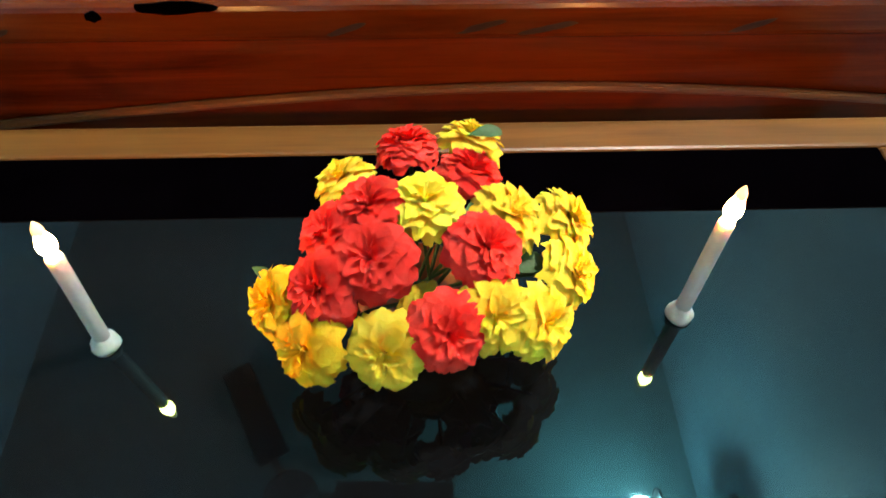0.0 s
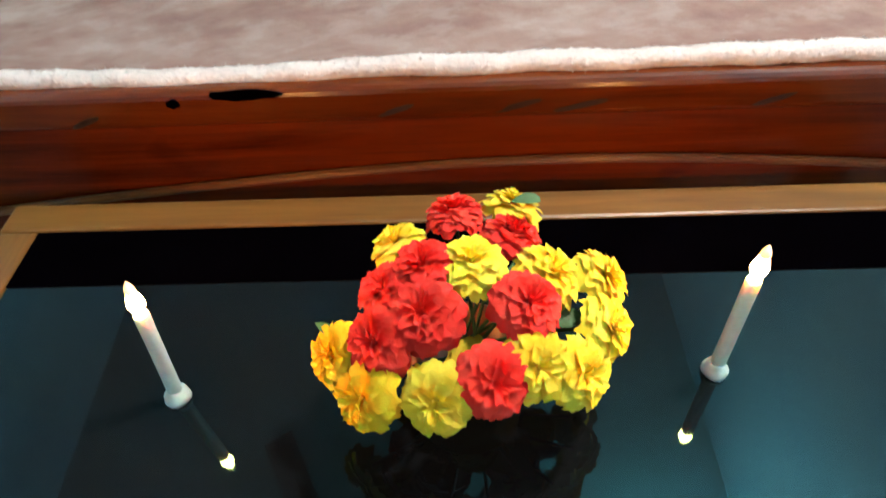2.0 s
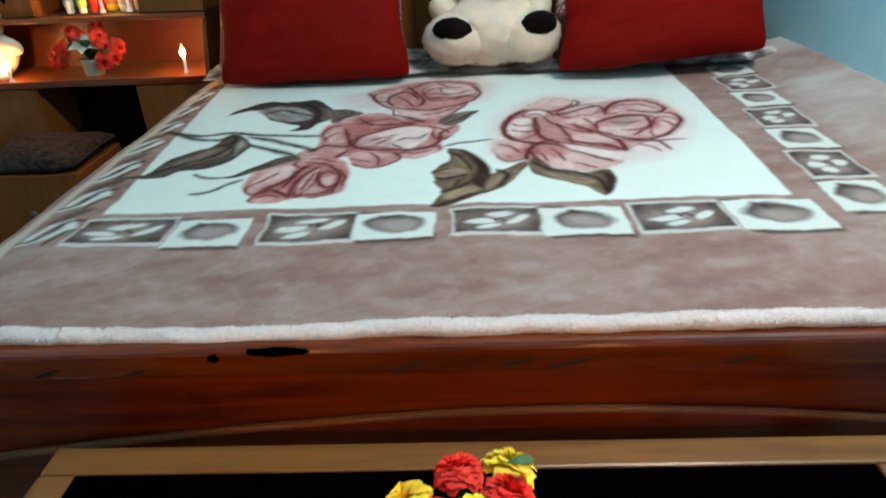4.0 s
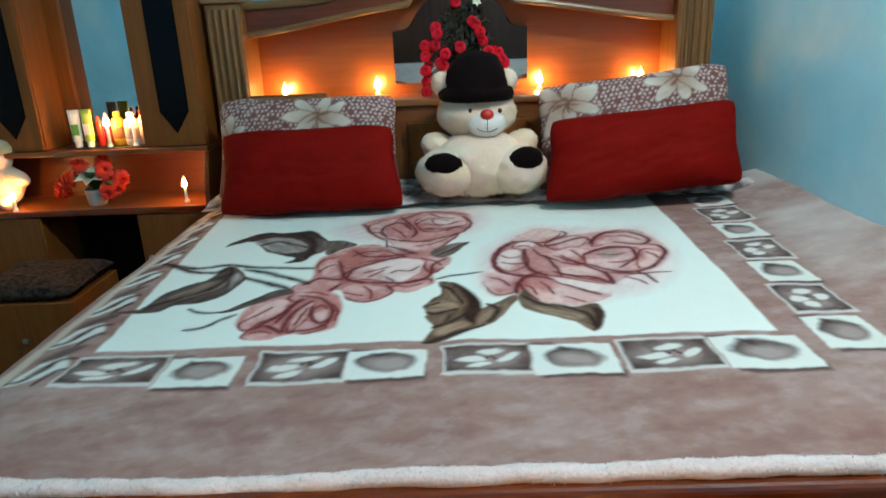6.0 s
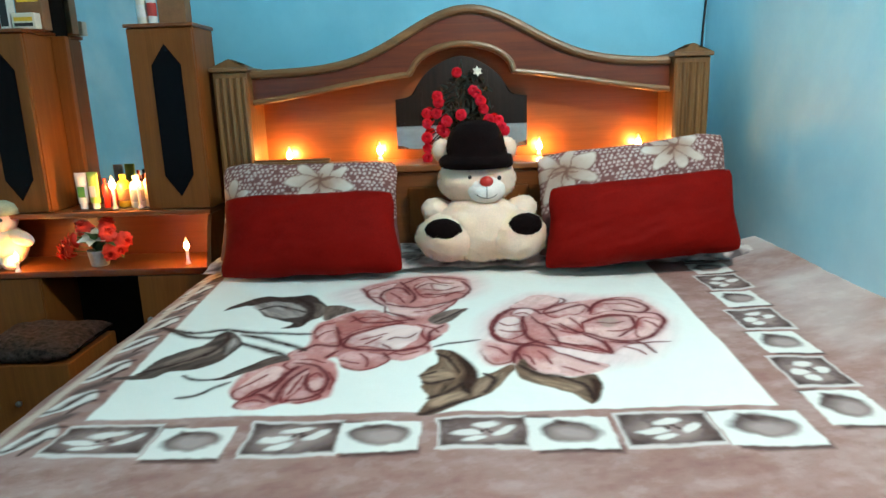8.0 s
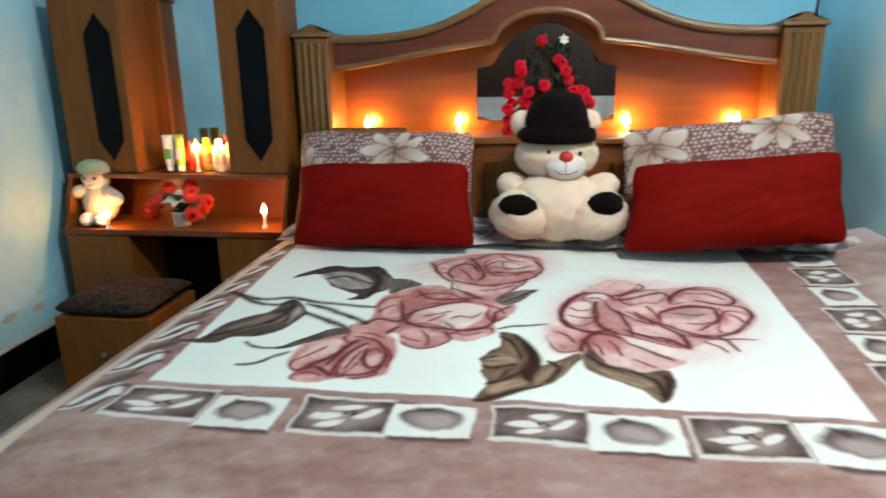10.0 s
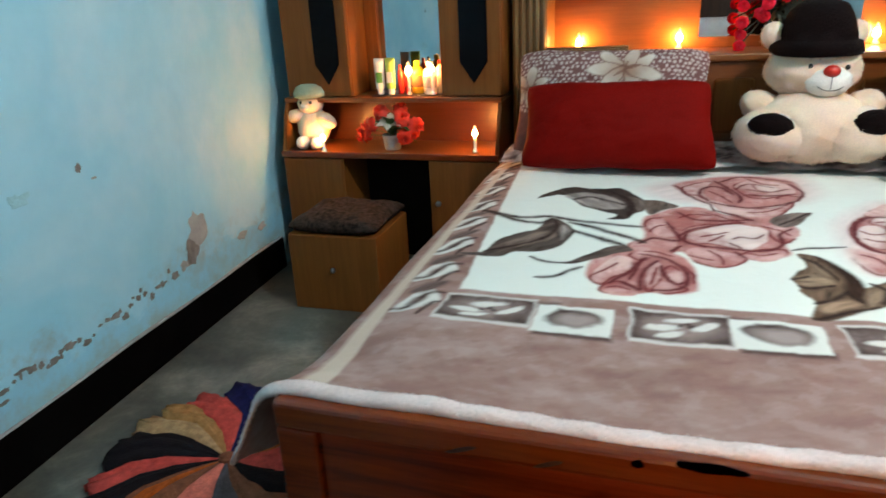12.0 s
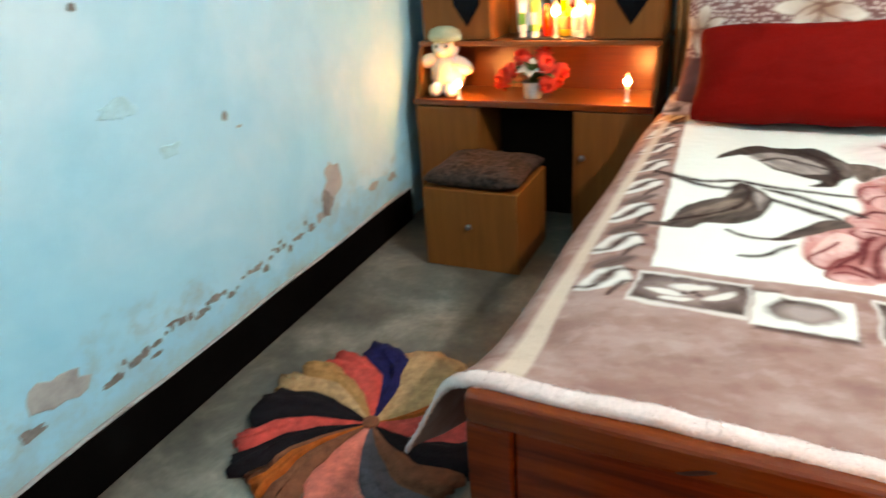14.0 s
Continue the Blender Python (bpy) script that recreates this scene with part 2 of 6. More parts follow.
M["leaf"] = simple("green cloth leaf", (0.04, 0.12, 0.025), 0.6, 0.3)
M["leaf_dark"] = simple("dark green foliage", (0.008, 0.02, 0.012), 0.7, 0.4)
M["copper"] = simple("terracotta bowl", (0.42, 0.12, 0.04), 0.35)
M["white"] = simple("white glazed pot", (0.72, 0.70, 0.66), 0.35, 0.06)
M["lily"] = simple("white cloth petal", (0.75, 0.70, 0.58), 0.7, 0.1)
M["tube_white"] = simple("white plastic tube", (0.70, 0.70, 0.66), 0.35, 0.05)
M["tube_green"] = simple("lime plastic tube", (0.42, 0.58, 0.10), 0.35, 0.1)
M["label_green"] = simple("green label", (0.08, 0.28, 0.05), 0.45, 0.15)
M["bottle_red"] = simple("red plastic bottle", (0.42, 0.02, 0.01), 0.3)
M["bottle_yellow"] = simple("yellow plastic bottle", (0.85, 0.50, 0.03), 0.3)
M["box_brown"] = simple("brown carton", (0.22, 0.10, 0.04), 0.6)
M["stool_cloth"] = simple("speckled brown velvet", (0.030, 0.020, 0.017), 0.9, 0.9, 60, 1.0, fine=130)
M["metal"] = simple("dull steel", (0.35, 0.35, 0.36), 0.35, 0.1, metal=1.0)
M["fan"] = simple("dark brown enamel", (0.012, 0.010, 0.010), 0.35)
M["cord"] = simple("black cable", (0.008, 0.008, 0.008), 0.5)
M["sheet_white"] = simple("white bed sheet", (0.75, 0.75, 0.73), 0.9, 0.06)
M["wardrobe"] = wood("dark wardrobe veneer", (0.020, 0.011, 0.008), (0.05, 0.026, 0.016), 0.4, 2)
M["chair_cloth"] = simple("black upholstery", (0.012, 0.010, 0.010), 0.85, 0.4, 40, 0.6)
M["chair_grey"] = simple("grey upholstery", (0.13, 0.12, 0.12), 0.85, 0.2, 40, 0.6)
M["bead"] = simple("pale gold braid", (0.30, 0.23, 0.12), 0.5, 0.3, 90)
RUG = {"sand": (0.55, 0.27, 0.10), "coral": (0.78, 0.095, 0.078), "black": (0.010, 0.008, 0.012), "navy": (0.012, 0.014, 0.09),
       "straw": (0.62, 0.37, 0.19), "salmon": (0.92, 0.23, 0.17), "grey": (0.13, 0.11, 0.13), "orange": (0.55, 0.12, 0.02), "umber": (0.28, 0.10, 0.055)}
for k_, c_ in RUG.items():
    M["rug_" + k_] = simple("rug " + k_, tuple(0.70 * v_ for v_ in c_), 0.95, 0.3, 40, 1.0, fine=180)

# ---- mesh helpers ----


def to_obj(name, bm, mat, parent=None, label="", smooth=False):
    me = bpy.data.meshes.new(name)
    bm.to_mesh(me)
    bm.free()
    for mm in (mat if isinstance(mat, (list, tuple)) else [mat]):
        me.materials.append(mm)
    if smooth:
        me.shade_smooth()
    ob = new(name, me)
    if parent is not None:
        ob.parent = parent
    if label:
        ob["label"] = label
    return ob


def part(name, bm, mat, parent, label="", smooth=False):
    return to_obj(name, bm, mat, parent, label, smooth)


def thing(name, label, category, loc=(0, 0, 0), rot=0.0, group="", kind=""):
    e = new(name)
    e.empty_display_size = 0.05
    e.matrix_basis = pose(*loc, 0, 0, rot)
    return tagged(e, label, category, group, kind)


def box_bm(x0, x1, y0, y1, z0, z1, bev=0.004, seg=2, bm=None):
    bm = bm or bmesh.new()
    r = bmesh.ops.create_cube(bm, size=1.0)
    vs = r["verts"]
    for v in vs:
        v.co = Vector(((x0 + x1) / 2 + v.co.x * (x1 - x0), (y0 + y1) / 2 + v.co.y * (y1 - y0), (z0 + z1) / 2 + v.co.z * (z1 - z0)))
    if bev:
        es = list({e for v in vs for e in v.link_edges})
        bmesh.ops.bevel(bm, geom=es, offset=bev, segments=seg, profile=0.5, affect="EDGES")
    return bm


def lathe_bm(profile, n=20, bm=None, cx=0.0, cy=0.0, wob=0.0, phase=0.0):
    """Turned form from (radius, height) pairs."""
    bm = bm or bmesh.new()
    rings = []
    for i, (r, z) in enumerate(profile):
        ring = []
        for k in range(n):
            a = 2 * math.pi * k / n
            rr = r * (1 + wob * math.sin(3 * a + i * 1.7 + phase))
            ring.append(bm.verts.new((cx + rr * math.cos(a), cy + rr * math.sin(a), z)))
        rings.append(ring)
    for a, b in zip(rings, rings[1:]):
        for k in range(n):
            bm.faces.new((a[k], a[(k + 1) % n], b[(k + 1) % n], b[k]))
    bm.faces.new(list(reversed(rings[0])))
    bm.faces.new(rings[-1])
    return bm


def tube_bm(pts, radius, n=8, bm=None, flat=1.0, taper=None):
    """Tube along points; flat squashes it in its second cross direction."""
    bm = bm or bmesh.new()
    pts = [Vector(p) for p in pts]
    rings = []
    for i, p in enumerate(pts):
        d = (pts[min(i + 1, len(pts) - 1)] - pts[max(i - 1, 0)]).normalized()
        up = Vector((0, 0, 1)) if abs(d.z) < 0.9 else Vector((0, 1, 0))
        s = d.cross(up).normalized()
        u = s.cross(d)
        r = radius * (taper(i / max(1, len(pts) - 1)) if taper else 1)
        rings.append([bm.verts.new(p + s * r * math.cos(2 * math.pi * k / n) + u * r * flat * math.sin(2 * math.pi * k / n)) for k in range(n)])
    for a, b in zip(rings, rings[1:]):
        for k in range(n):
            bm.faces.new((a[k], a[(k + 1) % n], b[(k + 1) % n], b[k]))
    bm.faces.new(list(reversed(rings[0])))
    bm.faces.new(rings[-1])
    return bm


def slab_bm(outline, y0, y1, bm=None):
    """A board cut to an outline of (x, z), between two depths."""
    bm = bm or bmesh.new()
    n = len(outline)
    f = [bm.verts.new((x, y0, z)) for x, z in outline]
    b = [bm.verts.new((x, y1, z)) for x, z in outline]
    bm.faces.new(f)
    bm.faces.new(list(reversed(b)))
    for k in range(n):
        bm.faces.new((f[k], b[k], b[(k + 1) % n], f[(k + 1) % n]))
    bmesh.ops.triangulate(bm, faces=[q for q in bm.faces if len(q.verts) > 4])
    bmesh.ops.recalc_face_normals(bm, faces=bm.faces)
    return bm


def strip_slab_bm(xs, lo, hi, y0, y1):
    """A board between two curves lo(x) and hi(x)."""
    bm = bmesh.new()
    rows = [[bm.verts.new((x, y, fn(x))) for x in xs] for y in (y0, y1) for fn in (lo, hi)]
    fl, fh, bl, bh = rows
    for i in range(len(xs) - 1):
        bm.faces.new((fl[i], fl[i + 1], fh[i + 1], fh[i]))
        bm.faces.new((bl[i + 1], bl[i], bh[i], bh[i + 1]))
        bm.faces.new((fh[i], fh[i + 1], bh[i + 1], bh[i]))
        bm.faces.new((fl[i + 1], fl[i], bl[i], bl[i + 1]))
    bm.faces.new((fl[0], fh[0], bh[0], bl[0]))
    bm.faces.new((fl[-1], bl[-1], bh[-1], fh[-1]))
    return bm


def blob_bm(parts, sub=3, rough=0.0, bm=None):
    """Several ellipsoids in one mesh: (centre, radii, tilt about x, y, z, material index)."""
    bm = bm or bmesh.new()
    for c, r, rot, mi in parts:
        m = pose(*c, *rot) @ Matrix.Diagonal((*r, 1))
        got = bmesh.ops.create_icosphere(bm, subdivisions=sub, radius=1.0)
        for v in got["verts"]:
            n = v.co.normalized()
            k = 1 + rough * (noise.noise(n * 3.1 + Vector(c) * 9) + 0.8 * noise.noise(n * 11 + Vector(c) * 5) + 0.5 * noise.noise(n * 27 + Vector(c) * 3))
            v.co = m @ (n * k)
        for f in {f for v in got["verts"] for f in v.link_faces}:
            f.material_index = mi
    return bm


def grid_obj(name, P, mat, parent=None, label="", colours=None, smooth=True, closed=False):
    """A sheet from an array of points (rows, columns, 3), with an optional colour per point."""
    nr, nc = P.shape[:2]
    idx = np.arange(nr * nc).reshape(nr, nc)
    q = np.stack([idx[:-1, :-1], idx[:-1, 1:], idx[1:, 1:], idx[1:, :-1]], -1).reshape(-1, 4)
    me = bpy.data.meshes.new(name)
    me.vertices.add(nr * nc)
    me.vertices.foreach_set("co", P.reshape(-1).astype(np.float32))
    me.loops.add(q.size)
    me.loops.foreach_set("vertex_index", q.reshape(-1).astype(np.int32))
    me.polygons.add(len(q))
    me.polygons.foreach_set("loop_start", np.arange(0, q.size, 4, dtype=np.int32))
    me.update(calc_edges=True)
    me.validate()
    if colours is not None:
        ca = me.color_attributes.new("print", "FLOAT_COLOR", "POINT")
        rgba = np.ones((nr * nc, 4), np.float32)
        rgba[:, :3] = colours.reshape(-1, 3)
        ca.data.foreach_set("color", rgba.reshape(-1))
    me.materials.append(mat)
    if smooth:
        me.shade_smooth()
    ob = new(name, me)
    if parent is not None:
        ob.parent = parent
    if label:
        ob["label"] = label
    return ob



def cloud(X, Y, size, octaves=4, seed=1):
    """Soft value noise from 0 to 1 over the plan."""
    rg = np.random.default_rng(seed)
    out, amp, tot = np.zeros_like(X), 1.0, 0.0
    for o in range(octaves):
        g = rg.random((64, 64))
        u, v = X / size + 11.3, Y / size + 7.7
        i, j = np.floor(u).astype(int), np.floor(v).astype(int)
        a, b = u - i, v - j
        a, b = a * a * (3 - 2 * a), b * b * (3 - 2 * b)
        g00, g10 = g[i % 64, j % 64], g[(i + 1) % 64, j % 64]
        g01, g11 = g[i % 64, (j + 1) % 64], g[(i + 1) % 64, (j + 1) % 64]
        out += amp * ((g00 * (1 - a) + g10 * a) * (1 - b) + (g01 * (1 - a) + g11 * a) * b)
        tot += amp
        amp, size = amp * 0.55, size * 0.47
    return out / tot


class Print:
    """A dyed pattern laid over plan coordinates X, Y."""

    def __init__(self, X, Y, col):
        self.X, self.Y = X, Y
        self.wx = (cloud(X, Y, 0.05, 3, 21) - 0.5) * 0.022
        self.wy = (cloud(X, Y, 0.05, 3, 22) - 0.5) * 0.022
        self.C = np.empty(X.shape + (3,))
        self.C[:] = col

    def lay(self, alpha, col):
        a = np.clip(alpha, 0, 1)[..., None]
        self.C = self.C * (1 - a) + np.asarray(col) * a

    def local(self, cx, cy, rot, wob=1.0):
        x, y = self.X + wob * self.wx - cx, self.Y + wob * self.wy - cy
        c, s = math.cos(rot), math.sin(rot)
        return x * c + y * s, -x * s + y * c

    def rect(self, x0, x1, y0, y1, col, alpha=1.0, soft=0.006, wob=0.6, skew=0.0):
        x, y = self.X + wob * self.wx - skew * (self.Y - y0), self.Y + wob * self.wy
        a = np.minimum(np.minimum(x - x0, x1 - x), np.minimum(y - y0, y1 - y)) / soft + 0.5
        self.lay(np.clip(a, 0, 1) * alpha, col)

    def oval(self, cx, cy, rx, ry, rot, col, alpha=1.0, soft=0.2, wob=1.0):
        u, v = self.local(cx, cy, rot, wob)
        d = np.sqrt((u / rx) ** 2 + (v / ry) ** 2)
        self.lay(np.clip((1 - d) / soft, 0, 1) * alpha, col)

    def petal(self, cx, cy, rx, ry, rot, dark, light, edge, wob=1.0):
        """A petal: deep at its foot (towards -u), pale at its rim, with a thin dark line round it."""
        u, v = self.local(cx, cy, rot, wob)
        d = np.sqrt((u / rx) ** 2 + (v / ry) ** 2)
        g = np.clip(0.5 + 0.62 * u / rx + 0.25 * (cloud(self.X, self.Y, 0.03, 3, 5) - 0.5), 0, 1)[..., None]
        col = np.asarray(dark) * (1 - g) + np.asarray(light) * g
        self.lay(np.clip((1 - d) / 0.10, 0, 1), col)
        self.lay(np.exp(-((d - 0.95) / 0.09) ** 2) * 0.95 * np.clip(0.8 - 0.35 * u / rx, 0, 1), edge)

    def stroke(self, pts, width, col, alpha=1.0):
        """A brush line along points, thin at its ends."""
        best = np.full(self.X.shape, 9.0)
        n = len(pts) - 1
        for k in range(n):
            (ax, ay), (bx, by) = pts[k], pts[k + 1]
            dx, dy = bx - ax, by - ay
            t = np.clip(((self.X + 0.5 * self.wx - ax) * dx + (self.Y + 0.5 * self.wy - ay) * dy) / (dx * dx + dy * dy + 1e-9), 0, 1)
            dist = np.hypot(self.X + 0.5 * self.wx - ax - t * dx, self.Y + 0.5 * self.wy - ay - t * dy)
            s = (k + t) / n
            best = np.minimum(best, dist / (width * (0.35 + 1.3 * s * (1 - s) * 2)))
        self.lay(np.clip((1 - best) / 0.35, 0, 1) * alpha, col)

    def window(self, pts, pad):
        """Index ranges of the part of the cloth that a motif can touch, and its warped coordinates."""
        p = np.asarray(pts)
        ii = np.where((self.Y[:, 0] > p[:, 1].min() - pad) & (self.Y[:, 0] < p[:, 1].max() + pad))[0]
        jj = np.where((self.X[0] > p[:, 0].min() - pad) & (self.X[0] < p[:, 0].max() + pad))[0]
        sl = (slice(ii[0], ii[-1] + 1), slice(jj[0], jj[-1] + 1))
        return sl, self.X[sl] + 0.45 * self.wx[sl], self.Y[sl] + 0.45 * self.wy[sl]

    def dye(self, sl, alpha, col):
        a = np.clip(alpha, 0, 1)[..., None]
        self.C[sl] = self.C[sl] * (1 - a) + np.asarray(col) * a

    @staticmethod
    def rounded(pts, closed, steps=4):
        """Points along a smooth curve through pts."""
        n, out = len(pts), []
        for i in range(n if closed else n - 1):
            q = [np.asarray(pts[(i + k) % n] if closed else pts[min(max(i + k, 0), n - 1)], float) for k in (-1, 0, 1, 2)]
            for k in range(steps):
                t = k / steps
                out.append(0.5 * (2 * q[1] + (q[2] - q[0]) * t + (2 * q[0] - 5 * q[1] + 4 * q[2] - q[3]) * t * t + (3 * q[1] - q[0] - 3 * q[2] + q[3]) * t ** 3))
        if not closed:
            out.append(np.asarray(pts[-1], float))
        return out

    def area(self, pts, col, soft=0.012, alpha=1.0, streak=0.16, rim=0.0):
        """A brushed shape with a smooth outline; soft: how far its rim fades."""
        c = self.rounded(pts, True)
        sl, X, Y = self.window(c, soft + 0.02)
        inside, near = np.zeros(X.shape, bool), np.full(X.shape, 9.0)
        for (ax, ay), (bx, by) in zip(c, c[1:] + c[:1]):
            dx, dy = bx - ax, by - ay
            t = np.clip(((X - ax) * dx + (Y - ay) * dy) / (dx * dx + dy * dy + 1e-12), 0, 1)
            near = np.minimum(near, np.hypot(X - ax - t * dx, Y - ay - t * dy))
            if dy:
                inside ^= ((Y > ay) != (Y > by)) & (X < ax + (Y - ay) / dy * dx)
        d = np.where(inside, near, -near)
        # brush marks run along the longer way of the shape
        p = np.asarray(c) - np.mean(c, 0)
        lx, ly = np.linalg.eigh(p.T @ p)[1][:, 1]
        tone = 1 + 2 * streak * (cloud((X * lx + Y * ly) * 0.3, (Y * lx - X * ly) * 1.6, 0.022, 4, 61) - 0.5)
        self.dye(sl, (d / soft + 0.5) * alpha, np.clip(np.asarray(col) * tone[..., None], 0, 0.92))
        if rim:
            # a petal: pale at one lip, deep towards its foot, with a broken dark line round the foot
            cx, cy = np.mean(c, 0)
            along = (X - cx) * math.cos(rim) + (Y - cy) * math.sin(rim)
            g = along / max(np.abs(p @ np.array((math.cos(rim), math.sin(rim)))).max(), 0.01)
            mott = cloud(X, Y, 0.028, 4, 67) - 0.5
            cover = np.clip(d / soft + 0.5, 0, 1) * alpha
            self.dye(sl, cover * np.clip(1.15 * g + 1.2 * mott + 0.02, 0, 1) ** 1.1 * 0.92, (0.45, 0.130, 0.120))
            self.dye(sl, np.clip(0.45 + 1.2 * g + 2.0 * mott, 0, 1) * np.exp(-(d / 0.0042) ** 2) * alpha, (0.22, 0.035, 0.034))

    def crease(self, pts, width, col=(0.125, 0.014, 0.017), feather=0.022, wash=0.58, core=0.92):
        """A brush line, dark along its middle, that bleeds into the cloth beside it and thins at its ends."""
        c = self.rounded(pts, False)
        sl, X, Y = self.window(c, 0.09)
        near, side = np.full(X.shape, 9.0), np.zeros(X.shape)
        n = len(c) - 1
        for k in range(n):
            (ax, ay), (bx, by) = c[k], c[k + 1]
            dx, dy = bx - ax, by - ay
            ln = math.hypot(dx, dy) + 1e-9
            t = np.clip(((X - ax) * dx + (Y - ay) * dy) / ln ** 2, 0, 1)
            q = (k + t) / n
            thick = 0.45 + 0.55 * np.sqrt(np.clip(4 * q * (1 - q), 0, 1))
            dist = np.hypot(X - ax - t * dx, Y - ay - t * dy) / thick
            hit = dist < near
            near = np.where(hit, dist, near)
            side = np.where(hit, ((X - ax) * dy - (Y - ay) * dx) / ln, side)
        mark = 0.75 + 0.5 * cloud(X, Y, 0.018, 3, 63)
        bleed = np.exp(-np.abs(side) / np.where(side > 0, feather, 0.45 * feather)) * np.exp(-np.clip(near - 2.4 * feather, 0, None) / 0.012)
        dyed = np.clip((self.C[sl][..., 0] - self.C[sl][..., 1] - 0.10) * 7, 0.12, 1)
        self.dye(sl, wash * mark * bleed * dyed * (near < 0.085) * np.exp(-near / (1.4 * feather)), np.asarray(col) * 1.6)
        self.dye(sl, core * np.exp(-(near / width) ** 2) * mark, col)


# ---- structure ----
CEIL = 2.75
XR, YH, YB = 1.06, 0.34, -4.6


def left_wall_x(y):
    return -1.958 + 0.048 * (-0.2 - y)


to_obj("floor", box_bm(-2.2, 1.26, YB - 0.2, YH + 0.2, -0.15, 0.0, 0), M["floor"])
tagged(bpy.data.objects["floor"], "worn grey cement floor with darker stains", "floor", kind="structure")
c_ = to_obj("ceiling", box_bm(-2.2, 1.26, YB - 0.2, YH + 0.2, CEIL, CEIL + 0.15, 0), M["ceiling"])
tagged(c_, "pale blue-green washed plaster ceiling", "ceiling", kind="structure")
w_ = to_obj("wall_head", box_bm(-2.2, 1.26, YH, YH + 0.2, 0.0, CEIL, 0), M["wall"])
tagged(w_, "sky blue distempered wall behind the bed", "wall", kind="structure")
# this wall's brightness comes partly from its lightened paint
w_ = to_obj("wall_side", box_bm(XR, XR + 0.2, YB, YH, 0.0, CEIL, 0), M["wall_lightened"])
tagged(w_, "sky blue distempered wall beside the bed, lightened as if brightly lit", "wall", kind="structure")
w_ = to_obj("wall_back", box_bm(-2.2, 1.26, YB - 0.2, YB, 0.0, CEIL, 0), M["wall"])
tagged(w_, "plain blue wall at the foot of the room", "wall", kind="structure")
bm = bmesh.new()
vs = [bm.verts.new((left_wall_x(y) - dx, y, z)) for y in (YB, YH) for dx in (0, 0.2) for z in (0, CEIL)]
for f in ((0, 4, 5, 1), (2, 3, 7, 6), (0, 1, 3, 2), (4, 6, 7, 5), (1, 5, 7, 3), (0, 2, 6, 4)):
    bm.faces.new([vs[i] for i in f])
bmesh.ops.recalc_face_normals(bm, faces=bm.faces)
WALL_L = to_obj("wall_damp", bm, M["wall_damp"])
tagged(WALL_L, "blue wall with damp stains and flaking paint above the skirting", "wall", kind="structure")

bm = bmesh.new()
vs = [bm.verts.new((left_wall_x(y) + dx + 0.002, y, z)) for y in (YB + 0.01, -0.26) for dx in (0, 0.012) for z in (0.0, 0.138)]
for f in ((0, 4, 5, 1), (2, 3, 7, 6), (0, 1, 3, 2), (4, 6, 7, 5), (1, 5, 7, 3), (0, 2, 6, 4)):
    bm.faces.new([vs[i] for i in f])
bmesh.ops.recalc_face_normals(bm, faces=bm.faces)
tagged(to_obj("baseboard", bm, M["skirting"]), "black painted skirting strip with a chalky upper edge", "skirting", kind="structure")
bm = bmesh.new()
tube_bm([(left_wall_x(y) + 0.006, y, 0.140 + 0.004 * math.sin(y * 9)) for y in np.linspace(YB + 0.02, -0.27, 40)], 0.006, 6, bm)
tagged(to_obj("trim", bm, M["plaster_pale"]), "chalky paint edge above the skirting", "trim", kind="structure")


def flake(y, z, w, h, mat, rnd):
    """An irregular patch where paint has come off the damp wall."""
    bm = bmesh.new()
    n = 22
    ring, inner = [], []
    for k in range(n):
        a = 2 * math.pi * k / n
        r = 0.72 + 0.45 * (noise.noise(Vector((math.cos(a) * 1.6, math.sin(a) * 1.6, rnd))) + 0.5 * noise.noise(Vector((math.cos(a) * 4, math.sin(a) * 4, rnd + 5))))
        yy, zz = y + w * r * math.cos(a), z + h * r * math.sin(a)
        ring.append(bm.verts.new((left_wall_x(yy) + 0.001, yy, zz)))
        inner.append(bm.verts.new((left_wall_x(yy) + 0.0025, y + (yy - y) * 0.9, z + (zz - z) * 0.9)))
    for k in range(n):
        bm.faces.new((ring[k], ring[(k + 1) % n], inner[(k + 1) % n], inner[k]))
    bm.faces.new(inner)
    bmesh.ops.recalc_face_normals(bm, faces=bm.faces)
    part("paint_flake", bm, mat, WALL_L)


rg = random.Random(4)
for y, z, w, h, k in ((-0.825, 0.375, 0.07, 0.075, 1), (-0.875, 0.300, 0.055, 0.06, 0), (-1.95, 0.285, 0.10, 0.055, 1), (-2.03, 0.235, 0.045, 0.02, 0),
                      (-1.29, 0.705, 0.016, 0.018, 0), (-1.24, 0.665, 0.016, 0.006, 1), (-0.55, 0.25, 0.05, 0.022, 1), (-0.40, 0.235, 0.05, 0.022, 1),
                      (-1.62, 0.80, 0.07, 0.03, 2), (-1.50, 0.675, 0.045, 0.025, 2), (-2.30, 0.2, 0.05, 0.02, 1), (-1.66, 1.02, 0.014, 0.012, 0), (-0.93, 0.27, 0.035, 0.02, 1)):
    flake(y, z, w, h, (M["plaster"], M["plaster_pale"], M["fresh"])[k], rg.random() * 50)
for i in range(40):
    y = -0.98 - 0.86 * i / 39
    flake(y + rg.uniform(-0.012, 0.012), 0.262 - 0.03 * (i / 39) + 0.012 * math.sin(i * 0.9) + rg.uniform(-0.014, 0.014), rg.uniform(0.006, 0.032), rg.uniform(0.005, 0.018), M["plaster"], rg.random() * 50)

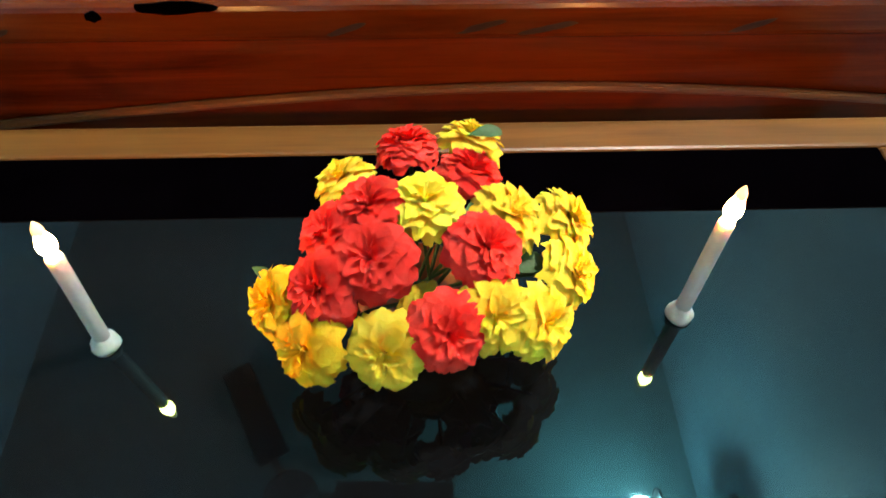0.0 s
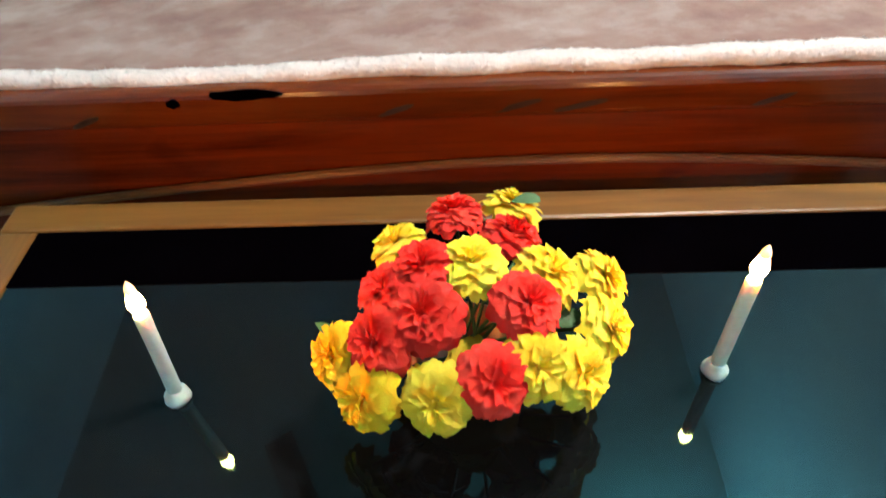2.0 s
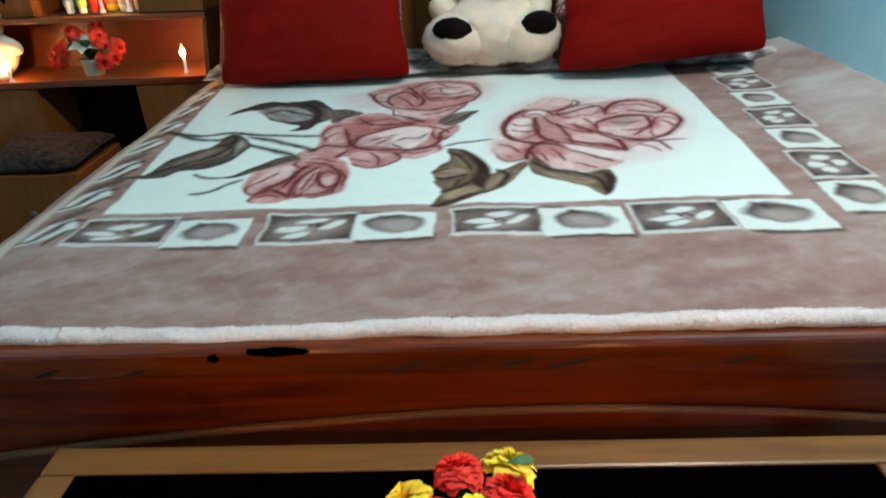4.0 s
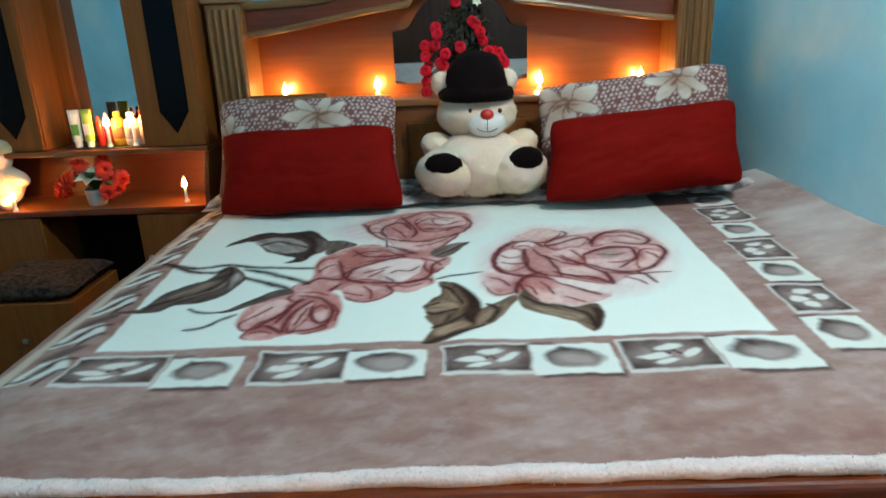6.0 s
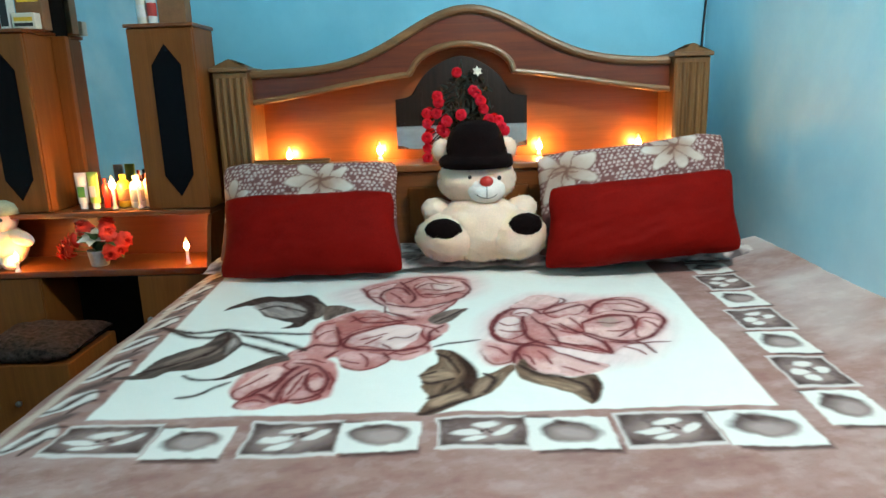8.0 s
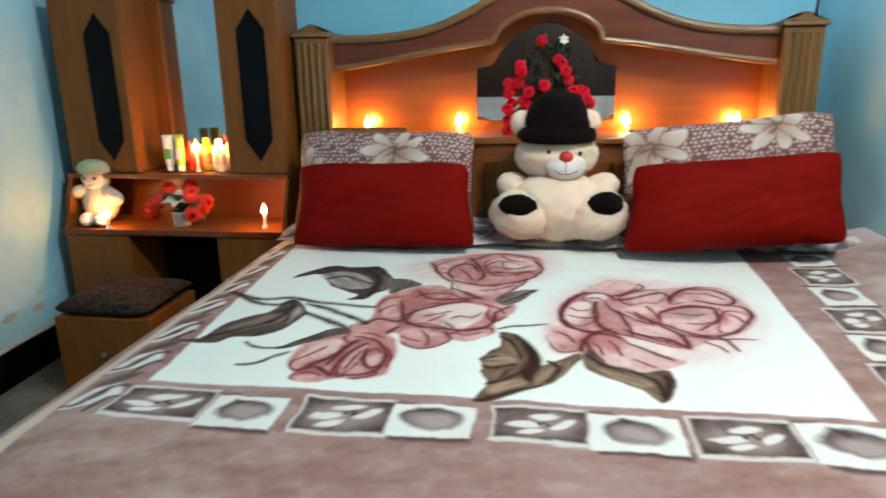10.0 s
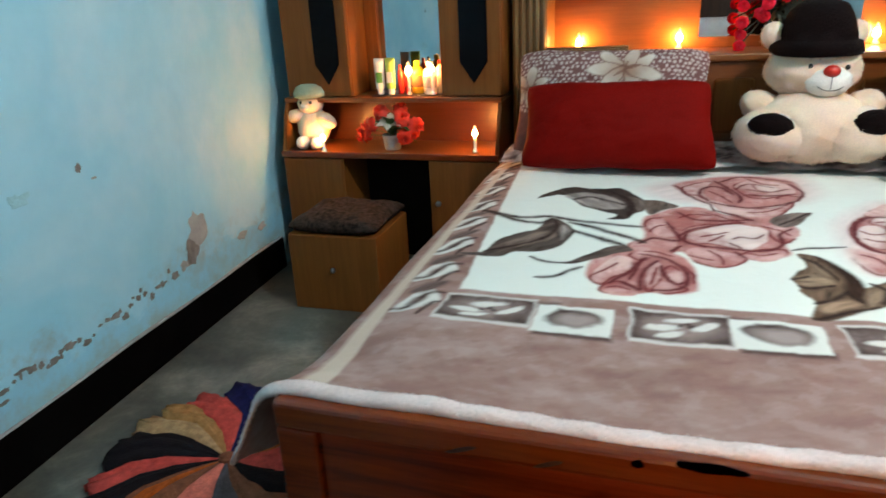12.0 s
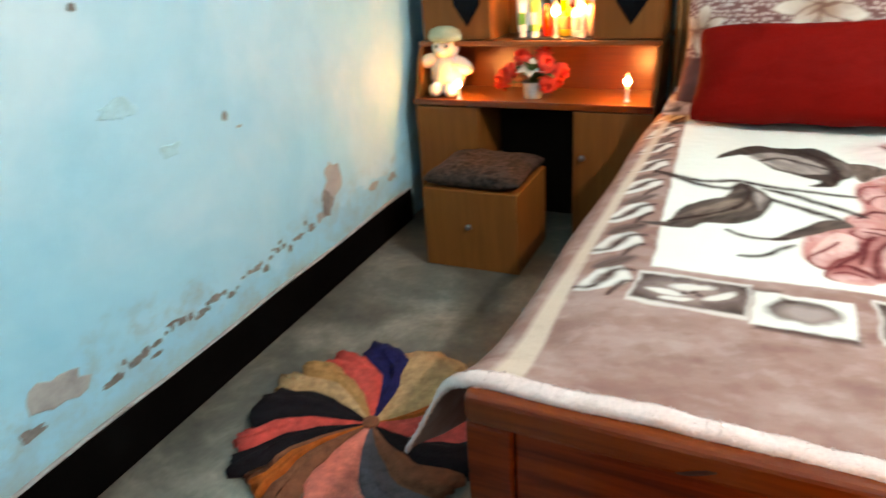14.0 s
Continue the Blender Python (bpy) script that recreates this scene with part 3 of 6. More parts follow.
# ---- bed ----
bed = thing("double_bed", "large teak double bed with carved storage headboard and lacquered footboard", "bed")
part("mattress", box_bm(-0.90, 1.0, -1.90, -0.15, 0.30, 0.515, 0.03, 3), M["mattress"], bed)
part("side_rail", box_bm(-0.908, -0.885, -1.914, -0.14, 0.08, 0.36, 0.006), M["teak_x"], bed)
part("side_rail", box_bm(0.99, 1.03, -1.93, -0.14, 0.08, 0.36, 0.006), M["teak_x"], bed)
# footboard
foot = part("footboard", box_bm(-0.85, 0.96, -1.958, -1.925, 0.05, 0.50, 0.004), M["teak_x"], bed, "dark red lacquered footboard")
part("top_rail", box_bm(-0.919, 1.035, -1.972, -1.915, 0.495, 0.545, 0.010, 3), M["rail_x"], foot, "honey-coloured rail with worn varnish")
part("stile", box_bm(-0.919, -0.8505, -1.967, -1.918, 0.0, 0.494, 0.005), M["teak_x"], foot)
part("stile", box_bm(0.958, 1.035, -1.967, -1.918, 0.0, 0.494, 0.005), M["teak_x"], foot)


def foot_arch(x):
    return 0.428 - 0.19 * (x - 0.08) ** 2 / (1 + abs(x - 0.08))


xs = list(np.linspace(-0.845, 0.955, 60))
part("lower_board", strip_slab_bm(xs, lambda x: 0.06, foot_arch, -1.966, -1.958), M["teak_x"], foot)
part("arched_moulding", tube_bm([(x, -1.966, foot_arch(x)) for x in xs], 0.0065, 8, flat=0.9), M["moulding"], foot, "rubbed arched moulding")
bm = bmesh.new()
for dx, z, w, h in ((-0.30, 0.540, 0.042, 0.007), (-0.385, 0.531, 0.008, 0.006)):
    o = [(dx + w * (1 + 0.3 * noise.noise(Vector((math.cos(a) * 2, math.sin(a) * 2, dx * 9)))) * math.cos(a), z + h * (1 + 0.5 * noise.noise(Vector((math.cos(a) * 3, math.sin(a) * 3, 2)))) * math.sin(a)) for a in np.linspace(0, 6.1, 16)]
    slab_bm(o, -1.9735, -1.971, bm)
part("varnish_chip", bm, M["strip"], foot, "black scorched chip")
for dx, z, w in ((-0.126, 0.512, 0.02), (0.02, 0.514, 0.026), (0.088, 0.511, 0.03), (0.315, 0.512, 0.024), (-0.50, 0.508, 0.018), (-0.62, 0.510, 0.02), (0.55, 0.512, 0.02)):
    o = [(dx + w * (1 + 0.4 * noise.noise(Vector((3 * a, dx * 20, 0)))) * math.cos(a) + 0.3 * w * math.sin(a), z + 0.006 * math.sin(a) + 0.006 * math.cos(a)) for a in np.linspace(0, 5.9, 14)]
    part("knot", slab_bm(o, -1.9722, -1.971), M["knot"], foot)

# headboard


def arch_out(x):
    return 1.232 + 0.212 * math.exp(-((x - 0.035) / 0.33) ** 2)


def arch_low(x):
    u = min(1.0, max(0.0, (0.83 - abs(x - 0.005)) / 0.64))
    z = 1.112 + 0.090 * (0.55 * u + 0.45 * u * u * (3 - 2 * u))
    d = (x - 0.012) / 0.198
    if abs(d) < 1:
        z = max(z, 1.196 + 0.113 * math.sqrt(1 - d * d))
    return z


head = part("headboard", strip_slab_bm([float(x) for x in np.linspace(-0.92, 0.92, 56)], lambda x: 0.10, lambda x: arch_out(x) - 0.02, 0.112, 0.14), M["panel_x"], bed, "warm teak back panel of the headboard")
xs = [float(x) for x in np.linspace(-0.805, 0.805, 120)]
part("arched_board", strip_slab_bm(xs, arch_low, arch_out, -0.025, 0.110), M["arch_x"], head, "carved arched crest board")
part("crest_moulding", tube_bm([(x, -0.03, arch_out(x) - 0.006) for x in xs], 0.017, 10), M["trim_x"], head)
part("lower_moulding", tube_bm([(x, -0.03, arch_low(x) + 0.006) for x in xs], 0.012, 10), M["trim_x"], head)
part("storage_front", box_bm(-0.80, 0.80, -0.14, 0.11, 0.06, 0.845, 0.004), M["dresser_x"], head)
part("ledge", box_bm(-0.80, 0.80, -0.162, 0.111, 0.847, 0.872, 0.005), M["panel_x"], head, "candle-lit teak ledge")
for x0, x1 in ((-0.21, -0.075), (0.12, 0.255), (-0.62, -0.42), (0.42, 0.62)):
    part("raised_panel", box_bm(x0, x1, -0.152, -0.1405, 0.60, 0.79, 0.008, 1), M["dresser"], head)
for x0, x1 in ((-0.80, -0.262), (0.305, 0.80)):
    for k in range(3):
        xa, xb = (x0, x0 + (x1 - x0) * (1.0 if k == 0 else 0.55)) if x0 < 0 else (x0 + (x1 - x0) * (0 if k < 2 else 0.4), x1)
        part("slat", box_bm(xa, xb, -0.158 + 0.02 * k, -0.141 + 0.02 * k, 0.873, 0.888 + 0.008 * k, 0.003, 1), M["trim_x"], head)
# curved mirror in the headboard
mo = [(-0.262, 0.912), (0.272, 0.912)]
for u in np.linspace(0, 1, 36):
    x = 0.272 - 0.534 * u
    d = abs(x - 0.005) / 0.267
    z = 1.113 + 0.04 * (1 - d) + 0.125 * max(0.0, 1 - (d / 0.72) ** 2) ** 0.6
    mo.append((float(x), float(z)))
part("mirror", slab_bm(mo, 0.104, 0.111), M["mirror"], head, "arched looking glass")
for s, xa, xb in ((-1, -0.935, -0.803), (1, 0.803, 0.935)):
    post = part("bed_post", box_bm(xa, xb, -0.085, 0.1105, 0.0, 1.236, 0.004), M["post_z"], bed, "square fluted bedpost")
    for k in range(5):
        cx = xa + 0.0135 + 0.0262 * k
        part("flute", tube_bm([(cx, -0.085, 0.5), (cx, -0.085, 1.215)], 0.0105, 8), M["post_z"], post)
    part("cap", box_bm(xa - 0.008, xb + 0.008, -0.100, 0.1105, 1.237, 1.252, 0.004), M["trim_x"], post)
    bm = bmesh.new()
    o = [(xa - 0.008, 1.253), (xb + 0.008, 1.253), (xb - 0.02, 1.263), ((xa + xb) / 2 + 0.02, 1.268), ((xa + xb) / 2 + 0.014, 1.279), ((xa + xb) / 2, 1.284), ((xa + xb) / 2 - 0.014, 1.279), ((xa + xb) / 2 - 0.02, 1.268), (xa + 0.02, 1.263)]
    part("finial", slab_bm(o, -0.085, -0.02, bm), M["post_z"], post)

# ---- printed blanket ----
MAUVE = (0.35, 0.197, 0.168)
CREAM = (0.87, 0.90, 0.84)
INK = (0.06, 0.032, 0.028)
us = np.concatenate([np.arange(-1.105, -0.86, 0.0065), np.arange(-0.86, 1.062, 0.0037)])
vs_ = np.arange(-1.935, -0.28, 0.0037)
U, V = np.meshgrid(us, vs_)
pr = Print(U, V, MAUVE)
cl = cloud(U, V, 0.20, 5, 3)
pr.lay(np.clip((cl - 0.45) * 3.0, 0, 1) * 0.36, (0.49, 0.35, 0.315))
pr.lay(np.clip((0.45 - cl) * 3.0, 0, 1) * 0.45, (0.27, 0.145, 0.125))
st_ = cloud(U * 0.5 + V * 0.2, V * 1.6 - U * 0.4, 0.075, 4, 15)
pr.lay(np.clip((st_ - 0.52) * 5, 0, 1) * 0.24, (0.55, 0.41, 0.38))
pr.lay(np.clip((0.44 - st_) * 5, 0, 1) * 0.5, (0.24, 0.12, 0.105))
br = cloud(U * 0.8 - V * 0.3, V + U * 0.2, 0.028, 4, 19)
pr.lay(np.clip((br - 0.54) * 6, 0, 1) * 0.22, (0.60, 0.46, 0.43))
pr.lay(np.clip((0.43 - br) * 6, 0, 1) * 0.35, (0.25, 0.115, 0.098))
# the plain band by the wall is paler
pr.lay(np.clip((U - 0.78) * 5, 0, 1) * np.clip((cloud(U, V, 0.3, 3, 8) - 0.3) * 2.5, 0, 1) * 0.85, (0.72, 0.67, 0.65))
# cream centre field, a little skewed
sk = (V + 1.51) / 1.05
fx0, fx1 = -0.752 - 0.075 * sk, 0.572 + 0.05 * sk
aa = np.minimum(np.minimum(U + 0.4 * pr.wx - fx0, fx1 - U), np.minimum(V + 0.4 * pr.wy + 1.512, 9 + V)) / 0.007 + 0.5
pr.lay(aa, CREAM)


def dark_tile(x0, x1, y0, y1):
    """A mauve square, inky round its rim, with a four-petalled white blossom."""
    cx, cy, w, h = (x0 + x1) / 2, (y0 + y1) / 2, x1 - x0, y1 - y0
    pr.rect(x0 - 0.006, x1 + 0.006, y0 - 0.014, y1 + 0.010, (0.72, 0.67, 0.63), 0.9)
    pr.rect(x0, x1, y0, y1, INK, 0.97, 0.008)
    pr.oval(cx, cy, w * 0.60, h * 0.60, 0, (0.34, 0.245, 0.225), 0.95, 0.55)
    pr.lay(0.5 * np.clip((cloud(U, V, 0.03, 3, 71) - 0.5) * 4, 0, 1) * (np.abs(U - cx) < w / 2) * (np.abs(V - cy) < h / 2), INK)
    for dx, dy, rw, rh, a in ((-0.20, -0.06, 0.22, 0.13, 0.1), (-0.10, -0.26, 0.18, 0.11, 0.35), (0.02, 0.24, 0.22, 0.12, 0.25), (0.25, 0.04, 0.20, 0.12, 0.7)):
        pr.oval(cx + dx * w, cy + dy * h, w * rw, h * rh, a, (0.80, 0.77, 0.72), 0.95, 0.4)
    for dx, dy in ((-0.02, 0.03), (0.06, 0.10), (0.10, 0.02)):
        pr.oval(cx + dx * w, cy + dy * h, w * 0.05, h * 0.07, 0.4, INK, 0.85, 0.6)


def pale_tile(x0, x1, y0, y1):
    """A white square with a mauve pebble, shaded along its upper rim."""
    cx, cy, w, h = (x0 + x1) / 2, (y0 + y1) / 2, x1 - x0, y1 - y0
    pr.rect(x0 + 0.010, x1 + 0.003, y0 - 0.013, y0 + 0.01, INK, 0.85, 0.010)
    pr.rect(x0 - 0.004, x0 + 0.04, y1 - 0.01, y1 + 0.010, INK, 0.7, 0.012)
    pr.rect(x0, x1, y0, y1, (0.80, 0.80, 0.75))
    pr.oval(cx - 0.01 * w, cy + 0.05 * h, w * 0.42, h * 0.37, -0.1, (0.09, 0.05, 0.045), 0.95, 0.25)
    pr.oval(cx + 0.03 * w, cy - 0.03 * h, w * 0.38, h * 0.31, -0.1, (0.42, 0.325, 0.30), 0.95, 0.6)
    pr.oval(cx - 0.12 * w, cy + 0.32 * h, w * 0.14, h * 0.10, -0.5, INK, 0.8, 0.6)


for x0, x1, y0, y1, k in ((-0.764, -0.594, -1.637, -1.542, 0), (-0.585, -0.445, -1.660, -1.553, 1), (-0.41, -0.247, -1.650, -1.545, 0), (-0.244, -0.10, -1.655, -1.548, 1),
                          (-0.065, 0.09, -1.643, -1.540, 0), (0.094, 0.245, -1.660, -1.543, 1), (0.262, 0.422, -1.648, -1.540, 0), (0.431, 0.59, -1.665, -1.535, 1)):
    (pale_tile if k else dark_tile)(x0, x1, y0, y1)
for i in range(8):
    y0 = -1.60 + 0.165 * i
    xo = 0.632 + 0.018 * i
    (dark_tile if i % 2 else pale_tile)(xo, xo + 0.115, y0, y0 + 0.135)
rgb_ = random.Random(31)
for i in range(8):
    y0, xo, j = -1.63 + 0.163 * i, -0.862 - 0.0088 * i, rgb_.uniform(-0.012, 0.012)
    pr.area([(xo, y0), (xo + 0.05, y0 + 0.012), (xo + 0.085, y0 + 0.065 + j), (xo + 0.060, y0 + 0.105), (xo + 0.020, y0 + 0.085)], (0.78, 0.76, 0.72), 0.009, 0.95)
    pr.area([(xo + 0.008, y0 + 0.092), (xo + 0.055, y0 + 0.112 + j), (xo + 0.080, y0 + 0.150), (xo + 0.030, y0 + 0.145)], (0.15, 0.095, 0.085), 0.014, 0.9, 0.8)
    pr.area([(xo + 0.022, y0 + 0.028), (xo + 0.050, y0 + 0.045), (xo + 0.055, y0 + 0.075), (xo + 0.030, y0 + 0.066)], (0.36, 0.27, 0.25), 0.012, 0.9, 0.6)
    pr.crease([(xo - 0.005, y0 + 0.012), (xo + 0.030, y0 + 0.030 + j), (xo + 0.052, y0 + 0.082), (xo + 0.085, y0 + 0.095)], 0.009, INK, 0.012, 0.4)
    pr.crease([(xo + 0.060, y0 - 0.012), (xo + 0.074, y0 + 0.028 - j), (xo + 0.088, y0 + 0.050)], 0.007, INK, 0.010, 0.3)
# seam tape along the free side
tape = np.minimum(U + 0.897, -0.874 + 0.020 * np.clip((-1.45 - V) / 0.45, 0, 1) + 0.3 * pr.wx - U) / 0.006 + 0.5
pr.lay(np.clip(tape, 0, 1) * 0.9, (0.68, 0.54, 0.44))

# the dyes of the centre field: roses, then leaves and stems
P0, P1, P1b, P1c, P2, P25 = (0.86, 0.70, 0.67), (0.83, 0.54, 0.50), (0.76, 0.43, 0.40), (0.70, 0.36, 0.33), (0.62, 0.27, 0.245), (0.50, 0.17, 0.15)
W, GH, GR, GD = (0.87, 0.68, 0.64), (0.46, 0.31, 0.27), (0.33, 0.28, 0.26), (0.15, 0.11, 0.095)
BL, BD, BT, INKY = (0.22, 0.155, 0.125), (0.040, 0.018, 0.012), (0.31, 0.20, 0.135), (0.030, 0.014, 0.012)
pr.area([(-0.418, -0.711), (-0.354, -0.621), (-0.254, -0.557), (-0.148, -0.49), (0.022, -0.527), (0.064, -0.656), (0.019, -0.771), (-0.061, -0.849), (-0.118, -0.967), (-0.198, -0.921), (-0.285, -0.848), (-0.355, -0.822)], P0, 0.06, 0.9)
pr.area([(-0.332, -0.652), (-0.252, -0.571), (-0.145, -0.532), (-0.015, -0.56), (0.011, -0.656), (-0.014, -0.771), (-0.093, -0.859), (-0.154, -0.888), (-0.221, -0.848), (-0.28, -0.769)], P2, 0.02, 1)
pr.area([(-0.308, -0.695), (-0.264, -0.622), (-0.221, -0.61), (-0.251, -0.73), (-0.232, -0.822), (-0.275, -0.785)], P1, 0.006, 1, rim=2.6)
pr.area([(-0.164, -0.654), (-0.114, -0.585), (-0.033, -0.599), (-0.006, -0.686), (-0.064, -0.754), (-0.13, -0.77)], P1, 0.006, 1, rim=-2.3)
pr.area([(-0.234, -0.807), (-0.172, -0.858), (-0.092, -0.869), (-0.03, -0.803), (-0.074, -0.921), (-0.14, -0.967), (-0.205, -0.921)], P1, 0.006, 1, rim=-0.5)
pr.area([(-0.112, -0.636), (-0.068, -0.624), (-0.046, -0.667), (-0.091, -0.702)], W, 0.006, 0.7, rim=3.6)
pr.crease([(-0.326, -0.652), (-0.298, -0.741), (-0.267, -0.806), (-0.237, -0.848)], 0.0056)
pr.crease([(-0.242, -0.807), (-0.264, -0.741), (-0.241, -0.671), (-0.203, -0.666), (-0.174, -0.742)], 0.0064)
pr.crease([(-0.24, -0.822), (-0.197, -0.848), (-0.14, -0.863), (-0.078, -0.839), (-0.014, -0.771), (0.011, -0.686), (-0.015, -0.612)], 0.0064)
pr.crease([(-0.214, -0.591), (-0.179, -0.684), (-0.155, -0.77), (-0.167, -0.823)], 0.0056)
pr.crease([(-0.203, -0.61), (-0.144, -0.545), (-0.07, -0.56), (-0.006, -0.587)], 0.0048)
pr.crease([(-0.161, -0.684), (-0.121, -0.624), (-0.059, -0.649)], 0.0040)
pr.crease([(-0.135, -0.684), (-0.083, -0.697), (-0.023, -0.668)], 0.0040)
pr.crease([(-0.14, -0.742), (-0.081, -0.742), (-0.014, -0.715)], 0.0048)
pr.crease([(-0.237, -0.848), (-0.228, -0.921), (-0.193, -0.967)], 0.0048)
pr.area([(-0.413, -1.031), (-0.392, -0.953), (-0.341, -0.897), (-0.274, -0.873), (-0.187, -0.944), (-0.089, -0.944), (-0.056, -1.031), (-0.068, -1.091), (-0.1, -1.147), (-0.093, -1.2), (-0.15, -1.256), (-0.189, -1.25), (-0.209, -1.287), (-0.25, -1.305), (-0.293, -1.275), (-0.317, -1.218), (-0.359, -1.234), (-0.407, -1.225), (-0.435, -1.184), (-0.408, -1.141), (-0.403, -1.092)], P2, 0.014, 1)
pr.area([(-0.31, -1.218), (-0.283, -1.183), (-0.228, -1.2), (-0.19, -1.243), (-0.209, -1.287), (-0.25, -1.305), (-0.288, -1.281)], P1b, 0.006, 1, rim=-1.0)
pr.area([(-0.204, -1.234), (-0.157, -1.183), (-0.102, -1.176), (-0.12, -1.233), (-0.15, -1.256)], P1b, 0.006, 1, rim=2.0)
pr.area([(-0.433, -1.191), (-0.399, -1.148), (-0.341, -1.13), (-0.322, -1.155), (-0.341, -1.224), (-0.399, -1.231)], P1c, 0.006, 1, rim=-1.4)
pr.area([(-0.405, -1.031), (-0.379, -0.98), (-0.344, -0.966), (-0.35, -1.052), (-0.331, -1.111), (-0.373, -1.111)], P1b, 0.006, 1, rim=2.6)
pr.area([(-0.114, -1.031), (-0.063, -1.023), (-0.061, -1.08), (-0.1, -1.14), (-0.117, -1.091)], P1b, 0.006, 1, rim=-2.3)
pr.area([(-0.359, -0.966), (-0.31, -0.897), (-0.226, -0.944), (-0.175, -0.997), (-0.232, -1.01), (-0.288, -1.031), (-0.321, -1.072)], P25, 0.006, 1, rim=-0.5)
pr.area([(-0.323, -1.118), (-0.283, -1.064), (-0.203, -1.01), (-0.128, -1.031), (-0.129, -1.11), (-0.17, -1.183), (-0.211, -1.176), (-0.254, -1.155), (-0.295, -1.155)], W, 0.006, 0.9, rim=3.6)
pr.crease([(-0.351, -1.01), (-0.328, -1.092), (-0.324, -1.148), (-0.383, -1.13), (-0.411, -1.184)], 0.0064)
pr.crease([(-0.324, -1.111), (-0.285, -1.052), (-0.218, -1.01), (-0.168, -0.989)], 0.0056)
pr.crease([(-0.306, -1.155), (-0.251, -1.176), (-0.197, -1.183), (-0.156, -1.193), (-0.106, -1.147), (-0.097, -1.072), (-0.07, -1.031)], 0.0064)
pr.crease([(-0.306, -1.092), (-0.31, -1.148), (-0.265, -1.176)], 0.0056)
pr.crease([(-0.205, -1.118), (-0.186, -1.103), (-0.157, -1.11), (-0.132, -1.08)], 0.0040)
pr.crease([(-0.215, -1.148), (-0.191, -1.176)], 0.0040)
pr.crease([(-0.321, -0.921), (-0.281, -0.98), (-0.221, -0.98), (-0.148, -0.967)], 0.0056)
pr.crease([(-0.232, -0.888), (-0.18, -0.944), (-0.147, -0.971)], 0.0080)
pr.crease([(-0.208, -1.2), (-0.19, -1.243)], 0.0048)
pr.crease([(-0.348, -1.224), (-0.318, -1.177)], 0.0048)
pr.area([(-0.513, -1.37), (-0.507, -1.298), (-0.476, -1.235), (-0.44, -1.225), (-0.424, -1.184), (-0.366, -1.201), (-0.317, -1.25), (-0.296, -1.312), (-0.29, -1.382), (-0.296, -1.434), (-0.33, -1.458), (-0.375, -1.459), (-0.404, -1.471), (-0.442, -1.49), (-0.476, -1.472), (-0.481, -1.436), (-0.504, -1.41)], P2, 0.012, 1)
pr.area([(-0.501, -1.402), (-0.485, -1.328), (-0.454, -1.267), (-0.426, -1.282), (-0.427, -1.356), (-0.46, -1.402), (-0.478, -1.436)], P1, 0.006, 1, rim=-1.0)
pr.area([(-0.476, -1.472), (-0.468, -1.43), (-0.438, -1.417), (-0.406, -1.447), (-0.41, -1.483), (-0.442, -1.49)], P1c, 0.006, 1, rim=2.0)
pr.area([(-0.389, -1.447), (-0.392, -1.396), (-0.387, -1.327), (-0.378, -1.288), (-0.36, -1.312), (-0.358, -1.369), (-0.368, -1.422), (-0.379, -1.452)], P1, 0.006, 1, rim=-1.4)
pr.area([(-0.354, -1.347), (-0.341, -1.312), (-0.319, -1.355), (-0.321, -1.401), (-0.341, -1.39)], P1, 0.006, 1, rim=2.6)
pr.area([(-0.431, -1.257), (-0.413, -1.225), (-0.373, -1.231), (-0.39, -1.267), (-0.407, -1.288)], P1b, 0.006, 1, rim=-2.3)
pr.area([(-0.372, -1.447), (-0.356, -1.401), (-0.331, -1.416), (-0.313, -1.434), (-0.342, -1.456)], P1b, 0.006, 1, rim=-0.5)
pr.crease([(-0.461, -1.428), (-0.449, -1.402), (-0.425, -1.364), (-0.415, -1.313), (-0.396, -1.267)], 0.0064)
pr.crease([(-0.438, -1.417), (-0.403, -1.447), (-0.402, -1.422), (-0.399, -1.369), (-0.384, -1.312), (-0.373, -1.282)], 0.0072)
pr.crease([(-0.408, -1.244), (-0.366, -1.257), (-0.332, -1.297), (-0.313, -1.341), (-0.31, -1.395), (-0.33, -1.434), (-0.378, -1.447)], 0.0064)
pr.crease([(-0.36, -1.312), (-0.354, -1.369), (-0.333, -1.409), (-0.316, -1.395)], 0.0048)
pr.crease([(-0.425, -1.402), (-0.415, -1.356), (-0.406, -1.276)], 0.0048)
pr.area([(0.015, -1.147), (0.031, -0.989), (0.097, -0.85), (0.186, -0.745), (0.285, -0.745), (0.391, -0.789), (0.5, -0.801), (0.52, -0.9), (0.532, -1.011), (0.498, -1.146), (0.435, -1.252), (0.374, -1.301), (0.298, -1.322), (0.244, -1.364), (0.187, -1.359), (0.143, -1.337), (0.1, -1.279), (0.038, -1.279), (0.014, -1.216)], P0, 0.05, 0.95)
pr.area([(0.055, -1.072), (0.076, -0.967), (0.143, -0.875), (0.254, -0.85), (0.384, -0.826), (0.475, -0.842), (0.508, -0.946), (0.504, -1.051), (0.446, -1.146), (0.379, -1.181), (0.317, -1.231), (0.257, -1.215), (0.198, -1.182), (0.134, -1.164), (0.075, -1.147)], P1b, 0.025, 1, rim=3.6)
pr.area([(0.026, -1.154), (0.075, -1.154), (0.119, -1.182), (0.095, -1.264), (0.05, -1.279), (0.027, -1.232)], P1b, 0.03, 0.9, rim=-1.0)
pr.area([(0.094, -1.273), (0.119, -1.182), (0.16, -1.164), (0.204, -1.231), (0.259, -1.278), (0.301, -1.307), (0.246, -1.353), (0.187, -1.359), (0.132, -1.331)], P1, 0.006, 1, rim=2.0)
